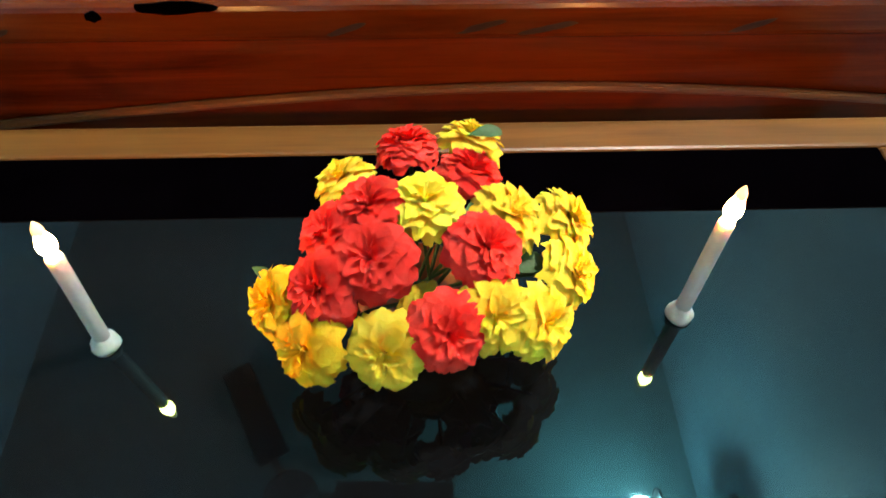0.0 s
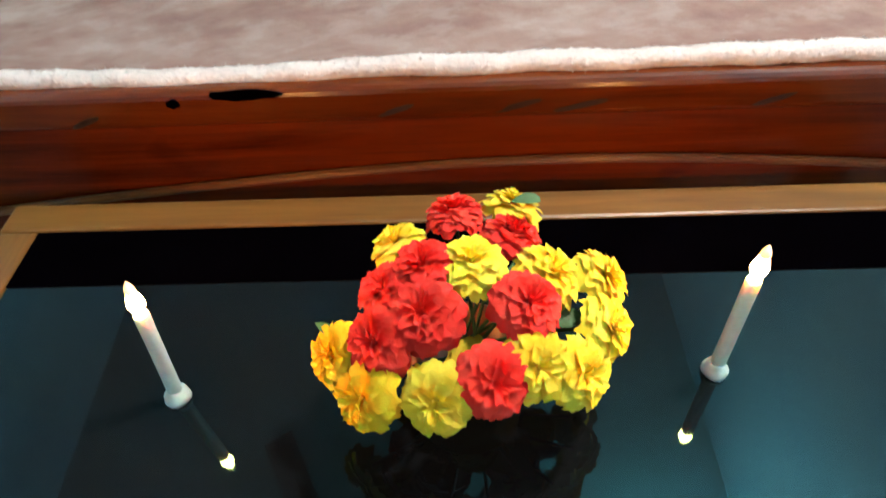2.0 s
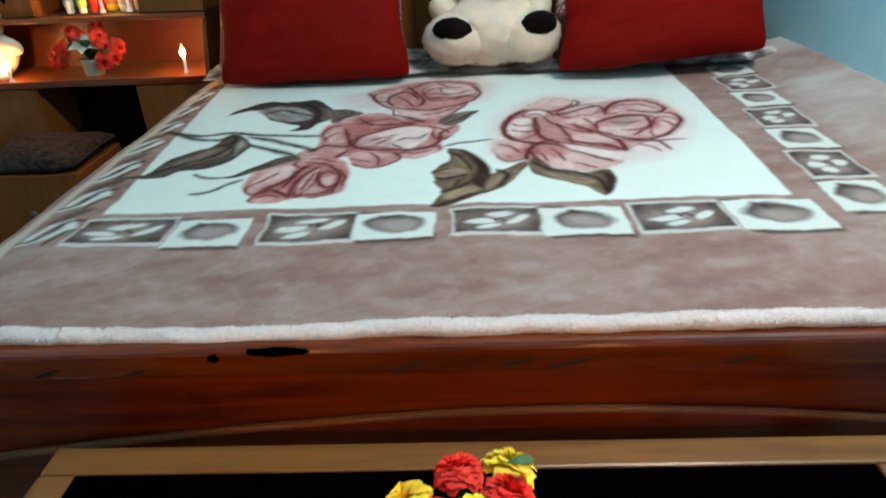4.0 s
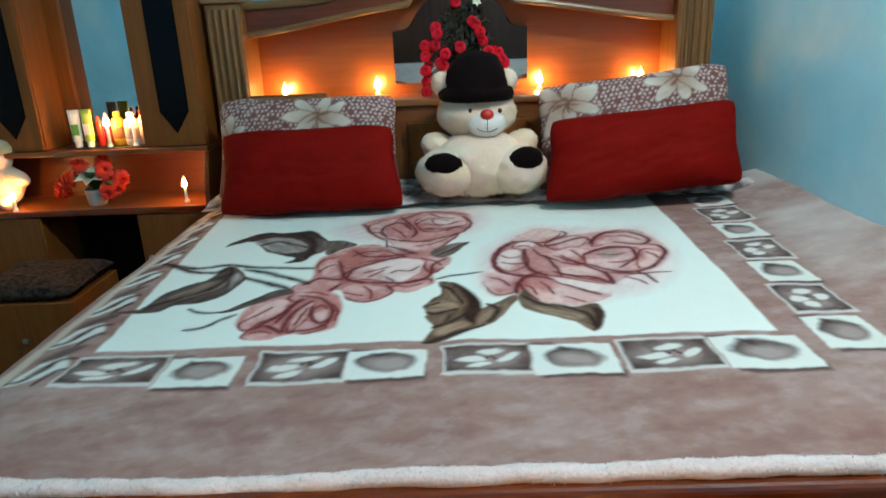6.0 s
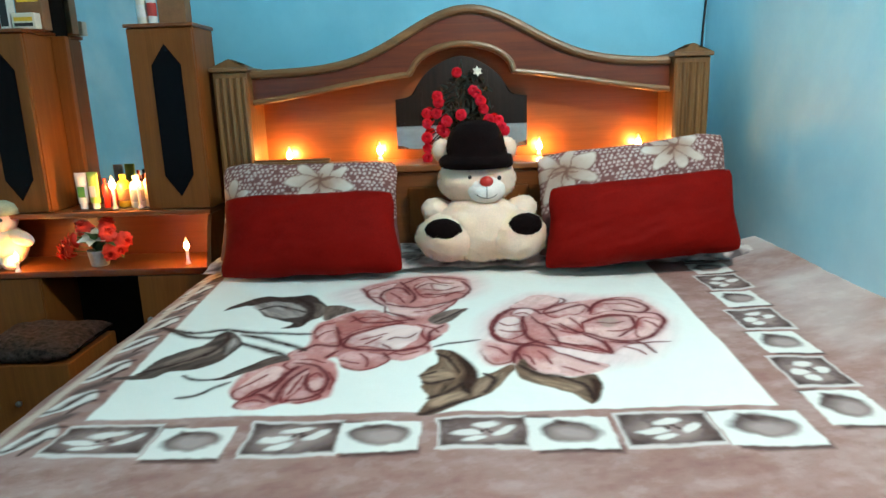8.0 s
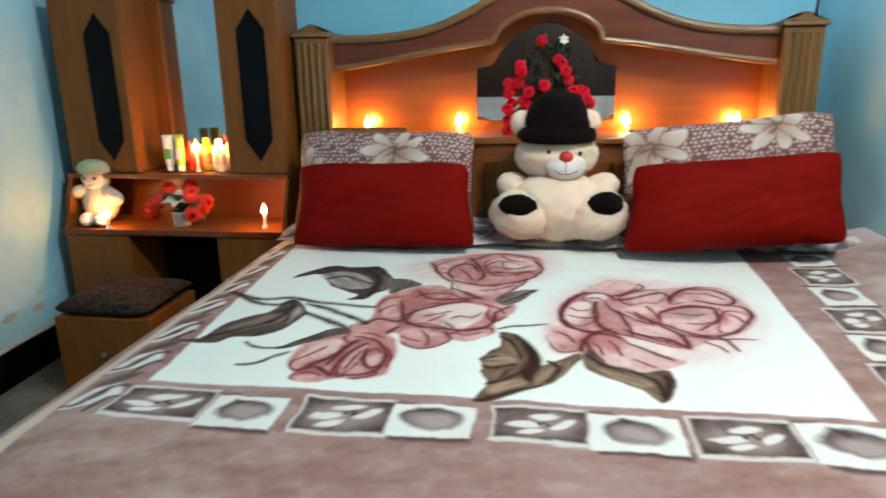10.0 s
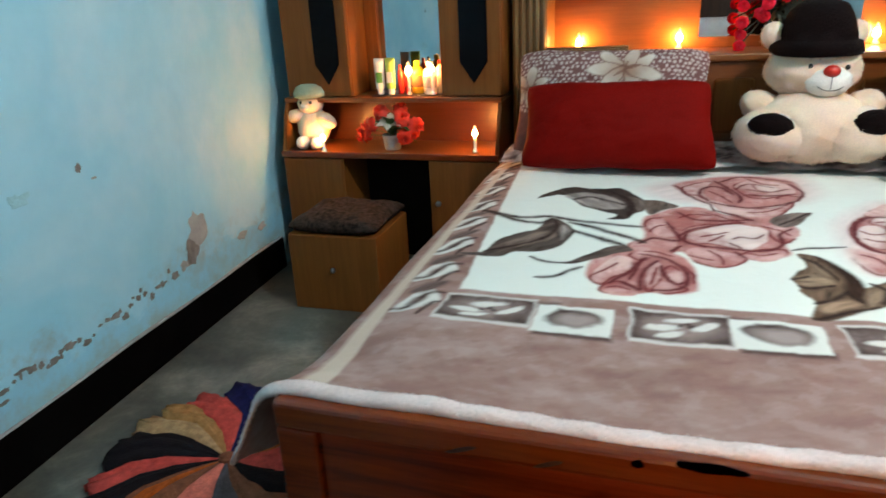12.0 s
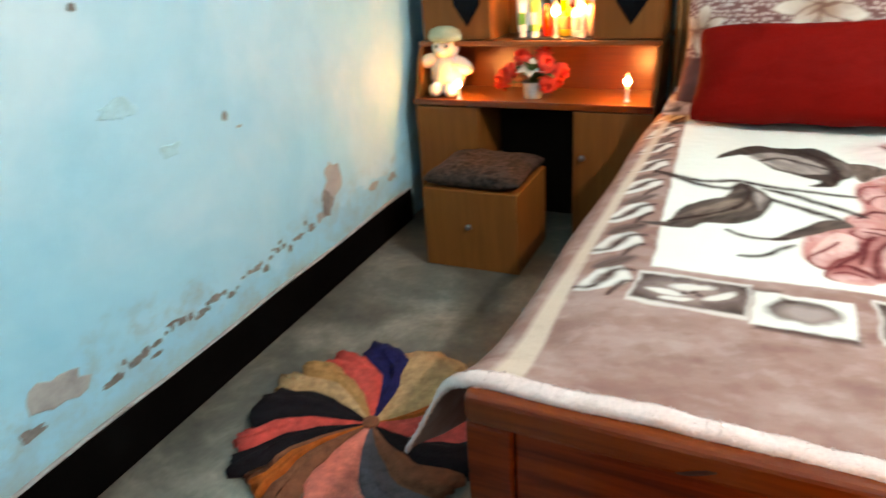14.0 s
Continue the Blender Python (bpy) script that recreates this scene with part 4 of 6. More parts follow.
pr.area([(0.119, -0.874), (0.2, -0.761), (0.268, -0.81), (0.21, -0.899), (0.156, -0.899)], P1, 0.006, 1, rim=-1.4)
pr.area([(0.371, -0.851), (0.463, -0.826), (0.507, -0.923), (0.48, -0.968), (0.39, -0.946), (0.327, -0.968)], P1, 0.006, 1, rim=2.6)
pr.area([(0.207, -0.922), (0.266, -0.875), (0.332, -0.851), (0.309, -0.945), (0.237, -0.981)], P1, 0.006, 1, rim=-2.3)
pr.area([(0.066, -1.031), (0.106, -0.967), (0.141, -0.989), (0.142, -1.072), (0.103, -1.129), (0.07, -1.102)], W, 0.006, 0.9, rim=-0.5)
pr.area([(0.115, -0.945), (0.158, -0.879), (0.186, -0.908), (0.158, -0.967)], W, 0.006, 0.7, rim=3.6)
pr.area([(0.203, -1.023), (0.268, -0.968), (0.319, -1.011), (0.275, -1.102), (0.224, -1.079)], P1, 0.006, 1, rim=-1.0)
pr.area([(0.293, -1.039), (0.354, -0.981), (0.436, -0.998), (0.43, -1.079), (0.347, -1.146), (0.298, -1.128)], P1, 0.006, 1, rim=2.0)
pr.area([(0.195, -1.146), (0.26, -1.198), (0.319, -1.221), (0.316, -1.139), (0.246, -1.117)], P1, 0.006, 1, rim=-1.4)
pr.area([(0.446, -1.015), (0.491, -1.031), (0.463, -1.109), (0.408, -1.139)], P1, 0.006, 1, rim=2.6)
pr.area([(0.335, -1.015), (0.374, -0.99), (0.389, -1.031), (0.351, -1.063)], GH, 0.008, 0.8)
pr.area([(0.126, -1.182), (0.166, -1.175), (0.193, -1.222), (0.15, -1.263)], P2, 0.016, 0.8)
pr.crease([(0.057, -1.091), (0.075, -0.989), (0.117, -0.908), (0.172, -0.889), (0.197, -0.945)], 0.0080)
pr.crease([(0.057, -1.091), (0.082, -1.147), (0.127, -1.171), (0.162, -1.147)], 0.0080)
pr.crease([(0.15, -0.967), (0.136, -1.052), (0.144, -1.128), (0.179, -1.175)], 0.0080)
pr.crease([(0.198, -0.908), (0.226, -0.889), (0.281, -0.83), (0.269, -0.799)], 0.0064)
pr.crease([(0.197, -0.945), (0.245, -0.922), (0.328, -0.875), (0.331, -0.945)], 0.0064)
pr.crease([(0.323, -0.945), (0.379, -0.851), (0.457, -0.851), (0.492, -0.923), (0.458, -0.968), (0.392, -0.937)], 0.0064)
pr.crease([(0.237, -1.031), (0.264, -1.091), (0.301, -1.11), (0.346, -1.153), (0.396, -1.163), (0.451, -1.128), (0.499, -1.051), (0.498, -0.981), (0.444, -0.968)], 0.0072)
pr.crease([(0.294, -1.031), (0.352, -0.989), (0.422, -0.998), (0.418, -1.071), (0.365, -1.128)], 0.0056)
pr.crease([(0.33, -1.031), (0.37, -1.039), (0.4, -1.031)], 0.0032)
pr.crease([(0.195, -1.146), (0.236, -1.181), (0.287, -1.188), (0.323, -1.231), (0.318, -1.164), (0.281, -1.11)], 0.0064)
pr.crease([(0.396, -1.163), (0.413, -1.198), (0.425, -1.246)], 0.0056)
pr.crease([(0.337, -1.164), (0.404, -1.181), (0.475, -1.18)], 0.0048)
pr.crease([(0.204, -1.231), (0.258, -1.284), (0.279, -1.302)], 0.0056)
pr.crease([(0.094, -1.279), (0.104, -1.216), (0.133, -1.175), (0.189, -1.199)], 0.0072)
pr.crease([(0.104, -1.222), (0.118, -1.279), (0.138, -1.323)], 0.0056)
pr.crease([(0.195, -1.031), (0.206, -1.11), (0.211, -1.181)], 0.0056)
pr.crease([(0.172, -0.967), (0.188, -1.031), (0.225, -1.071)], 0.0048)
VEIN = (0.20, 0.028, 0.028)
pr.crease([(-0.236, -0.713), (-0.205, -0.769), (-0.183, -0.823)], 0.0045, VEIN, 0.012, 0.4)
pr.crease([(-0.125, -0.559), (-0.086, -0.611), (-0.041, -0.624)], 0.0045, VEIN, 0.012, 0.4)
pr.crease([(-0.064, -0.77), (-0.04, -0.732), (-0.006, -0.743)], 0.0045, VEIN, 0.012, 0.4)
pr.crease([(-0.301, -0.741), (-0.265, -0.758), (-0.243, -0.796)], 0.0045, VEIN, 0.012, 0.4)
pr.crease([(-0.152, -0.907), (-0.106, -0.898), (-0.061, -0.859)], 0.0045, VEIN, 0.012, 0.4)
pr.crease([(-0.391, -1.092), (-0.379, -1.052), (-0.354, -1.031)], 0.0045, VEIN, 0.012, 0.4)
pr.crease([(-0.261, -1.201), (-0.241, -1.243), (-0.237, -1.287)], 0.0045, VEIN, 0.012, 0.4)
pr.crease([(-0.307, -1.234), (-0.277, -1.256), (-0.256, -1.266)], 0.0045, VEIN, 0.012, 0.4)
pr.crease([(-0.181, -1.21), (-0.153, -1.223), (-0.123, -1.2)], 0.0045, VEIN, 0.012, 0.4)
pr.crease([(-0.137, -1.01), (-0.099, -1.04), (-0.075, -1.08)], 0.0045, VEIN, 0.012, 0.4)
pr.crease([(-0.321, -0.967), (-0.288, -0.935), (-0.241, -0.944)], 0.0045, VEIN, 0.012, 0.4)
pr.crease([(-0.275, -1.111), (-0.243, -1.091), (-0.211, -1.064)], 0.0045, VEIN, 0.012, 0.4)
pr.crease([(-0.257, -1.14), (-0.239, -1.118), (-0.222, -1.091)], 0.0045, VEIN, 0.012, 0.4)
pr.crease([(-0.466, -1.453), (-0.447, -1.443), (-0.421, -1.452)], 0.0045, VEIN, 0.012, 0.4)
pr.crease([(-0.496, -1.384), (-0.476, -1.356), (-0.452, -1.313)], 0.0045, VEIN, 0.012, 0.4)
pr.crease([(-0.379, -1.422), (-0.374, -1.375), (-0.368, -1.327)], 0.0045, VEIN, 0.012, 0.4)
pr.crease([(-0.316, -1.312), (-0.298, -1.355), (-0.298, -1.401)], 0.0045, VEIN, 0.012, 0.4)
pr.crease([(-0.4, -1.225), (-0.368, -1.225), (-0.336, -1.25)], 0.0045, VEIN, 0.012, 0.4)
pr.crease([(0.082, -1.01), (0.102, -1.031), (0.131, -1.023)], 0.0045, VEIN, 0.012, 0.4)
pr.crease([(0.079, -1.064), (0.106, -1.079), (0.135, -1.072)], 0.0045, VEIN, 0.012, 0.4)
pr.crease([(0.13, -0.945), (0.153, -0.936), (0.166, -0.954)], 0.0045, VEIN, 0.012, 0.4)
pr.crease([(0.216, -1.031), (0.235, -1.052), (0.245, -1.079)], 0.0045, VEIN, 0.012, 0.4)
pr.crease([(0.265, -0.989), (0.28, -1.031), (0.286, -1.079)], 0.0045, VEIN, 0.012, 0.4)
pr.crease([(0.382, -0.876), (0.432, -0.89), (0.469, -0.923)], 0.0045, VEIN, 0.012, 0.4)
pr.crease([(0.251, -0.875), (0.293, -0.851), (0.323, -0.861)], 0.0045, VEIN, 0.012, 0.4)
pr.crease([(0.346, -1.091), (0.386, -1.091), (0.418, -1.071)], 0.0045, VEIN, 0.012, 0.4)
pr.crease([(0.279, -1.198), (0.297, -1.201), (0.308, -1.211)], 0.0045, VEIN, 0.012, 0.4)
pr.crease([(0.362, -1.198), (0.388, -1.221), (0.399, -1.252)], 0.0045, VEIN, 0.012, 0.4)
pr.crease([(0.155, -1.215), (0.171, -1.248), (0.178, -1.293)], 0.0045, VEIN, 0.012, 0.4)
pr.crease([(0.2, -1.308), (0.226, -1.331), (0.242, -1.342)], 0.0045, VEIN, 0.012, 0.4)
pr.crease([(0.116, -1.232), (0.133, -1.254), (0.141, -1.294)], 0.0045, VEIN, 0.012, 0.4)
pr.crease([(0.456, -1.031), (0.472, -1.052), (0.478, -1.079)], 0.0045, VEIN, 0.012, 0.4)
pr.crease([(0.041, -1.182), (0.066, -1.199), (0.084, -1.232)], 0.0045, VEIN, 0.012, 0.4)
# uneven dye within the pink
pink = np.clip((pr.C[..., 0] - pr.C[..., 1] - 0.20) * 6, 0, 1) * (np.minimum(U - fx0, fx1 - U) > 0.02) * (V > -1.50)
m1, m2 = cloud(U + 0.5 * V, V - 0.4 * U, 0.045, 4, 81), cloud(U * 1.3, V * 0.8, 0.016, 3, 82)
pr.lay(pink * np.clip((m1 - 0.50) * 5, 0, 1) * 0.36, (0.50, 0.16, 0.145))
pr.lay(pink * np.clip((m2 - 0.56) * 6, 0, 1) * 0.32, (0.36, 0.08, 0.075))
pr.lay(pink * np.clip((0.44 - m1) * 5, 0, 1) * 0.40, (0.84, 0.62, 0.58))
pr.area([(-0.705, -0.856), (-0.67, -0.766), (-0.625, -0.715), (-0.581, -0.716), (-0.528, -0.722), (-0.478, -0.711), (-0.44, -0.768), (-0.403, -0.847), (-0.407, -0.92), (-0.435, -0.966), (-0.449, -1.002), (-0.498, -1.014), (-0.478, -0.98), (-0.536, -0.934), (-0.579, -0.896), (-0.632, -0.804)], (0.05, 0.032, 0.028), 0.007, 1, 0.9)
pr.area([(-0.632, -0.804), (-0.584, -0.767), (-0.529, -0.783), (-0.472, -0.847), (-0.462, -0.92), (-0.505, -0.934), (-0.551, -0.91), (-0.599, -0.856)], GR, 0.012, 0.9, 0.9)
pr.area([(-0.456, -0.795), (-0.42, -0.821), (-0.403, -0.887), (-0.427, -0.934)], GD, 0.010, 0.9, 0.9)
pr.crease([(-0.602, -0.846), (-0.552, -0.82), (-0.462, -0.887)], 0.009, INKY, 0.012, 0.25, 0.95)
pr.crease([(-0.523, -0.739), (-0.465, -0.805), (-0.439, -0.896), (-0.447, -0.98)], 0.010, INKY, 0.012, 0.25, 0.95)
pr.area([(-0.412, -0.837), (-0.37, -0.827), (-0.318, -0.873), (-0.362, -0.911), (-0.396, -0.948)], (0.16, 0.11, 0.09), 0.007, 1, 0.9)
pr.crease([(-0.836, -0.966), (-0.726, -1.044), (-0.646, -1.019), (-0.549, -1.044), (-0.411, -1.056)], 0.012, INKY, 0.012, 0.25, 0.95)
pr.crease([(-0.589, -1.056), (-0.488, -1.103), (-0.398, -1.17)], 0.012, INKY, 0.012, 0.25, 0.95)
pr.crease([(-0.577, -1.111), (-0.5, -1.156), (-0.435, -1.208)], 0.012, INKY, 0.012, 0.25, 0.95)
pr.area([(-0.822, -1.303), (-0.758, -1.291), (-0.744, -1.226), (-0.713, -1.174), (-0.662, -1.13), (-0.649, -1.052), (-0.627, -1.031), (-0.577, -1.092), (-0.571, -1.149), (-0.591, -1.226), (-0.627, -1.268), (-0.681, -1.278), (-0.715, -1.315), (-0.776, -1.318)], (0.085, 0.06, 0.052), 0.007, 1, 0.9)
pr.area([(-0.717, -1.226), (-0.675, -1.167), (-0.634, -1.13), (-0.61, -1.163), (-0.651, -1.226), (-0.692, -1.252)], BL, 0.012, 0.9, 0.9)
pr.area([(-0.607, -1.08), (-0.581, -1.104), (-0.582, -1.149), (-0.593, -1.185)], GR, 0.010, 0.6, 0.9)
pr.crease([(-0.755, -1.285), (-0.695, -1.246), (-0.641, -1.185), (-0.613, -1.111), (-0.631, -1.04)], 0.007, INKY, 0.012, 0.25, 0.95)
pr.crease([(-0.836, -0.966), (-0.732, -1.064), (-0.66, -1.08), (-0.639, -1.031)], 0.011, INKY, 0.012, 0.25, 0.95)
pr.area([(-0.44, -1.201), (-0.483, -1.212), (-0.518, -1.267), (-0.552, -1.314), (-0.568, -1.337), (-0.539, -1.331), (-0.496, -1.295), (-0.458, -1.251), (-0.424, -1.225)], (0.10, 0.07, 0.06), 0.007, 1, 0.9)
pr.crease([(-0.647, -1.302), (-0.594, -1.334), (-0.537, -1.319)], 0.007, INKY, 0.012, 0.25, 0.95)
pr.crease([(-0.615, -1.419), (-0.574, -1.411), (-0.543, -1.371), (-0.524, -1.348)], 0.007, INKY, 0.012, 0.25, 0.95)
pr.crease([(-0.089, -1.176), (-0.039, -1.154), (0.026, -1.136)], 0.006, INKY, 0.012, 0.25, 0.95)
pr.area([(-0.11, -0.976), (-0.074, -0.921), (-0.001, -0.884), (-0.021, -0.945), (-0.049, -0.998), (-0.085, -1.019)], (0.20, 0.14, 0.12), 0.007, 1, 0.9)
pr.crease([(-0.093, -1.002), (-0.058, -0.963), (-0.006, -0.893)], 0.005, INKY, 0.012, 0.25, 0.95)
pr.area([(-0.109, -1.524), (-0.098, -1.479), (-0.091, -1.444), (-0.111, -1.399), (-0.106, -1.38), (-0.112, -1.339), (-0.097, -1.295), (-0.076, -1.265), (-0.083, -1.2), (-0.051, -1.2), (-0.018, -1.242), (0.007, -1.304), (0.013, -1.352), (0.049, -1.324), (0.087, -1.285), (0.098, -1.309), (0.077, -1.351), (0.058, -1.392), (0.023, -1.442), (-0.021, -1.467), (-0.052, -1.501)], (0.155, 0.092, 0.060), 0.007, 1, 0.9)
pr.area([(-0.051, -1.203), (-0.011, -1.249), (0.013, -1.324), (0.008, -1.392), (-0.008, -1.443), (-0.028, -1.393), (-0.017, -1.31)], BD, 0.014, 1, 0.9)
pr.area([(0.013, -1.366), (0.049, -1.332), (0.077, -1.338), (0.046, -1.405), (0.006, -1.448), (-0.004, -1.431)], BT, 0.014, 0.9, 0.9)
pr.area([(-0.107, -1.325), (-0.066, -1.304), (-0.035, -1.338), (-0.057, -1.366), (-0.098, -1.367)], BT, 0.014, 0.9, 0.9)
pr.area([(-0.082, -1.444), (-0.033, -1.418), (-0.013, -1.438), (-0.053, -1.479), (-0.085, -1.486)], BT, 0.014, 0.8, 0.9)
pr.area([(-0.069, -1.242), (-0.043, -1.264), (-0.029, -1.31), (-0.054, -1.31)], BT, 0.012, 0.6, 0.9)
pr.crease([(-0.107, -1.372), (-0.081, -1.372), (-0.04, -1.352)], 0.008, INKY, 0.012, 0.25, 0.95)
pr.crease([(-0.093, -1.449), (-0.055, -1.419), (-0.02, -1.377)], 0.008, INKY, 0.012, 0.25, 0.95)
pr.crease([(-0.104, -1.518), (-0.053, -1.486), (0.012, -1.443)], 0.008, INKY, 0.012, 0.25, 0.95)
pr.crease([(-0.082, -1.223), (-0.049, -1.255), (-0.029, -1.324)], 0.007, INKY, 0.012, 0.25, 0.95)
pr.crease([(-0.112, -1.339), (-0.078, -1.316)], 0.007, INKY, 0.012, 0.25, 0.95)
pr.crease([(0.027, -1.332), (0.047, -1.365), (0.023, -1.428)], 0.009, INKY, 0.012, 0.25, 0.95)
pr.area([(0.096, -1.297), (0.119, -1.263), (0.132, -1.323), (0.17, -1.359), (0.209, -1.364), (0.258, -1.35), (0.268, -1.39), (0.258, -1.44), (0.233, -1.487), (0.219, -1.476), (0.198, -1.441), (0.147, -1.404), (0.105, -1.365)], (0.17, 0.108, 0.072), 0.007, 1, 0.9)
pr.area([(0.125, -1.343), (0.183, -1.391), (0.224, -1.416), (0.199, -1.431), (0.138, -1.391)], BT, 0.010, 0.9, 0.9)
pr.area([(0.249, -1.369), (0.268, -1.395), (0.248, -1.464), (0.229, -1.482), (0.242, -1.428)], BD, 0.010, 0.9, 0.9)
pr.crease([(0.105, -1.294), (0.142, -1.343), (0.197, -1.369), (0.229, -1.401)], 0.008, INKY, 0.012, 0.25, 0.95)
pr.crease([(0.218, -1.385), (0.235, -1.416), (0.236, -1.468)], 0.008, INKY, 0.012, 0.25, 0.95)
pr.C *= 0.86


def cloth_xyz(U, V):
    """Flat on the bed, rising to the wall on one side, falling over the free side."""
    s = np.clip(-0.895 - U, 0, None)
    flat = np.clip(U, -0.895, None)
    ang = np.clip(s / 0.075, 0, 1) * 1.36
    X = flat - 0.075 / 1.36 * np.sin(ang) * 1.0 - np.clip(s - 0.075, 0, None) * math.cos(1.36)
    drop = 0.075 / 1.36 * (1 - np.cos(ang)) + np.clip(s - 0.075, 0, None) * math.sin(1.36)
    X = X - 0.012 * np.sin(V * 9 + 1.0) * np.clip(s / 0.2, 0, 1)
    X = X - 0.05 * np.clip((-1.72 - V) / 0.2, 0, 1) * np.clip(s / 0.2, 0, 1)
    Z = 0.541 - drop + 0.048 * np.clip((U - 0.80) / 0.25, 0, 1) ** 1.3
    Z = Z + 0.007 * (cloud(U, V, 0.30, 2, 31) - 0.5) * 2 + 0.003 * (cloud(U, V, 0.06, 3, 32) - 0.5) * 2 * np.clip(1 - s * 8, 0.2, 1)
    Z = Z - 0.014 * np.clip((-0.80 - U) / 0.1, 0, 1) * np.clip((V + 1.90) / 0.1, 0, 1) + 0.006 * np.clip((-0.80 - U) / 0.1, 0, 1) * np.clip((-1.86 - V) / 0.06, 0, 1)
    Z = Z + 0.004 * np.clip((-1.86 - V) / 0.06, 0, 1)
    return np.stack([X, V + 0 * X, Z], -1)


P_ = cloth_xyz(U, V)
blanket = grid_obj("blanket", P_[:, ::1], M["print"], None, "", pr.C)
tagged(blanket, "mauve plush blanket printed with pink roses on cream", "blanket")
hu = np.linspace(-1.10, 1.055, 150)
hp = cloth_xyz(hu, np.full_like(hu, -1.935))
bm = tube_bm([(float(x), float(y) - 0.004 + 0.0015 * math.sin(i * 0.5), float(z) + 0.003 + 0.001 * math.sin(i * 1.3)) for i, (x, y, z) in enumerate(hp)], 0.0175, 10, flat=0.75, taper=lambda t: (0.88 + 0.06 * math.sin(t * 61) * math.sin(t * 23)) * (0.26 + 0.74 * min(1.0, max(0.0, (t - 0.055) / 0.03))))
HEM_BM = bm


# bed sheet seen between blanket and headboard
us2, vs2 = np.arange(-0.9, 1.0, 0.012), np.arange(-0.50, -0.14, 0.012)
U2, V2 = np.meshgrid(us2, vs2)
p2 = Print(U2, V2, (0.44, 0.35, 0.335))
sp = cloud(U2, V2, 0.05, 3, 41)
p2.lay(np.clip((sp - 0.48) * 9, 0, 1), (0.70, 0.64, 0.61))
p2.lay(np.clip((0.42 - sp) * 9, 0, 1), (0.12, 0.09, 0.09))
P2 = np.stack([U2, V2, 0.548 + 0.014 * np.clip((V2 + 0.47) / 0.06, 0, 1) + 0.024 * cloud(U2, V2, 0.075, 3, 42)], -1)
tagged(grid_obj("bed_sheet", P2, M["pillow_print"], None, "", p2.C), "crumpled grey and white patterned bed sheet", "sheet")

# ---- pillows and cushions ----


def pillow(name, w, h, t, mat, m, colour=None, nu=70, nv=50, seed=1, droop=0.0, wrinkle=1.0, corner=1.0, flare=0.0, shear=0.0):
    """A stuffed pillow: x across, z up, y its thickness; m places it."""
    def side(sgn):
        u, v = np.meshgrid(np.linspace(-1, 1, nu), np.linspace(-1, 1, nv))
        puff = (np.clip(1 - np.abs(u) ** 2.6, 0, 1) * np.clip(1 - np.abs(v) ** 2.6, 0, 1)) ** 0.55
        pinch = 1 - 0.055 * corner * (1 - np.abs(v) ** 2) * np.abs(u) ** 3
        pinchv = 1 - 0.05 * (1 - np.abs(u) ** 2) * np.abs(v) ** 3
        wr = ((cloud(u, v, 0.5, 3, seed) - 0.5) * 0.024 + (cloud(u * 0.6 + v * 0.5, v - u, 0.22, 3, seed + 9) - 0.5) * 0.020) * puff * wrinkle
        x, z = u * w / 2 * pinch * (1 - 0.05 * corner * np.abs(v) ** 7) * (1 - flare * v) - shear * v, v * h / 2 * pinchv * (1 - 0.10 * corner * np.abs(u) ** 8) - droop * (u ** 2) * 0.5
        x, z = x + 0.010 * wrinkle * (cloud(u, v, 0.45, 3, seed + 3) - 0.5) * np.abs(u) ** 2, z + 0.016 * wrinkle * (cloud(u, v, 0.35, 3, seed + 4) - 0.5) * np.abs(v) ** 2
        y = sgn * (t / 2 * puff + wr + 0.004)
        return u, v, np.stack([x, y, z], -1)
    u, v, F = side(-1)
    _, _, B = side(1)
    # wrap front and back into one closed sheet
    P = np.concatenate([F, B[::-1], F[:1]], 0)
    col = None
    if colour is not None:
        cf = colour(u, v)
        col = np.concatenate([cf, cf[::-1], cf[:1]], 0)
    R = np.array(m.to_3x3())
    T = np.array(m.translation)
    return grid_obj(name, P @ R.T + T, mat, None, "", col)


def floral(seed, lilies):
    """Mauve case, packed pale pebbles and large lilies near the top."""
    def fn(u, v):
        q = Print(u * 0.31, v * 0.21, (0.17, 0.075, 0.07))
        rg = np.random.default_rng(seed + 1)
        for k in range(40):
            for r in range(16):
                x = -0.31 + 0.0162 * k + 0.008 * (r % 2) + rg.uniform(-0.003, 0.003)
                y = -0.02 + 0.0150 * r + rg.uniform(-0.003, 0.003)
                if rg.random() < 0.92:
                    q.oval(x, y, rg.uniform(0.0055, 0.0085), rg.uniform(0.0045, 0.0068), rg.random() * 3, (0.52, 0.41, 0.38), 0.97, 0.35, 0.5)
        rg = np.random.default_rng(seed)
        for cx, cy, s in lilies:
            q.oval(cx, cy, 0.085 * s, 0.055 * s, 0.2, (0.27, 0.15, 0.12), 0.9, 0.5)
            for k in range(7):
                a = 0.3 + k * 0.9 + rg.random() * 0.3
                q.petal(cx + 0.060 * s * math.cos(a), cy + 0.048 * s * math.sin(a), 0.062 * s * rg.uniform(0.7, 1.15), 0.023 * s * rg.uniform(0.8, 1.3), a, (0.30, 0.18, 0.13), (0.62, 0.55, 0.48), (0.16, 0.08, 0.06), 0.9)
            for k in range(4):
                a = rg.random() * 6.3
                q.stroke([(cx, cy), (cx + 0.045 * s * math.cos(a), cy + 0.035 * s * math.sin(a))], 0.005, (0.16, 0.07, 0.05), 0.7)
        return q.C
    return fn


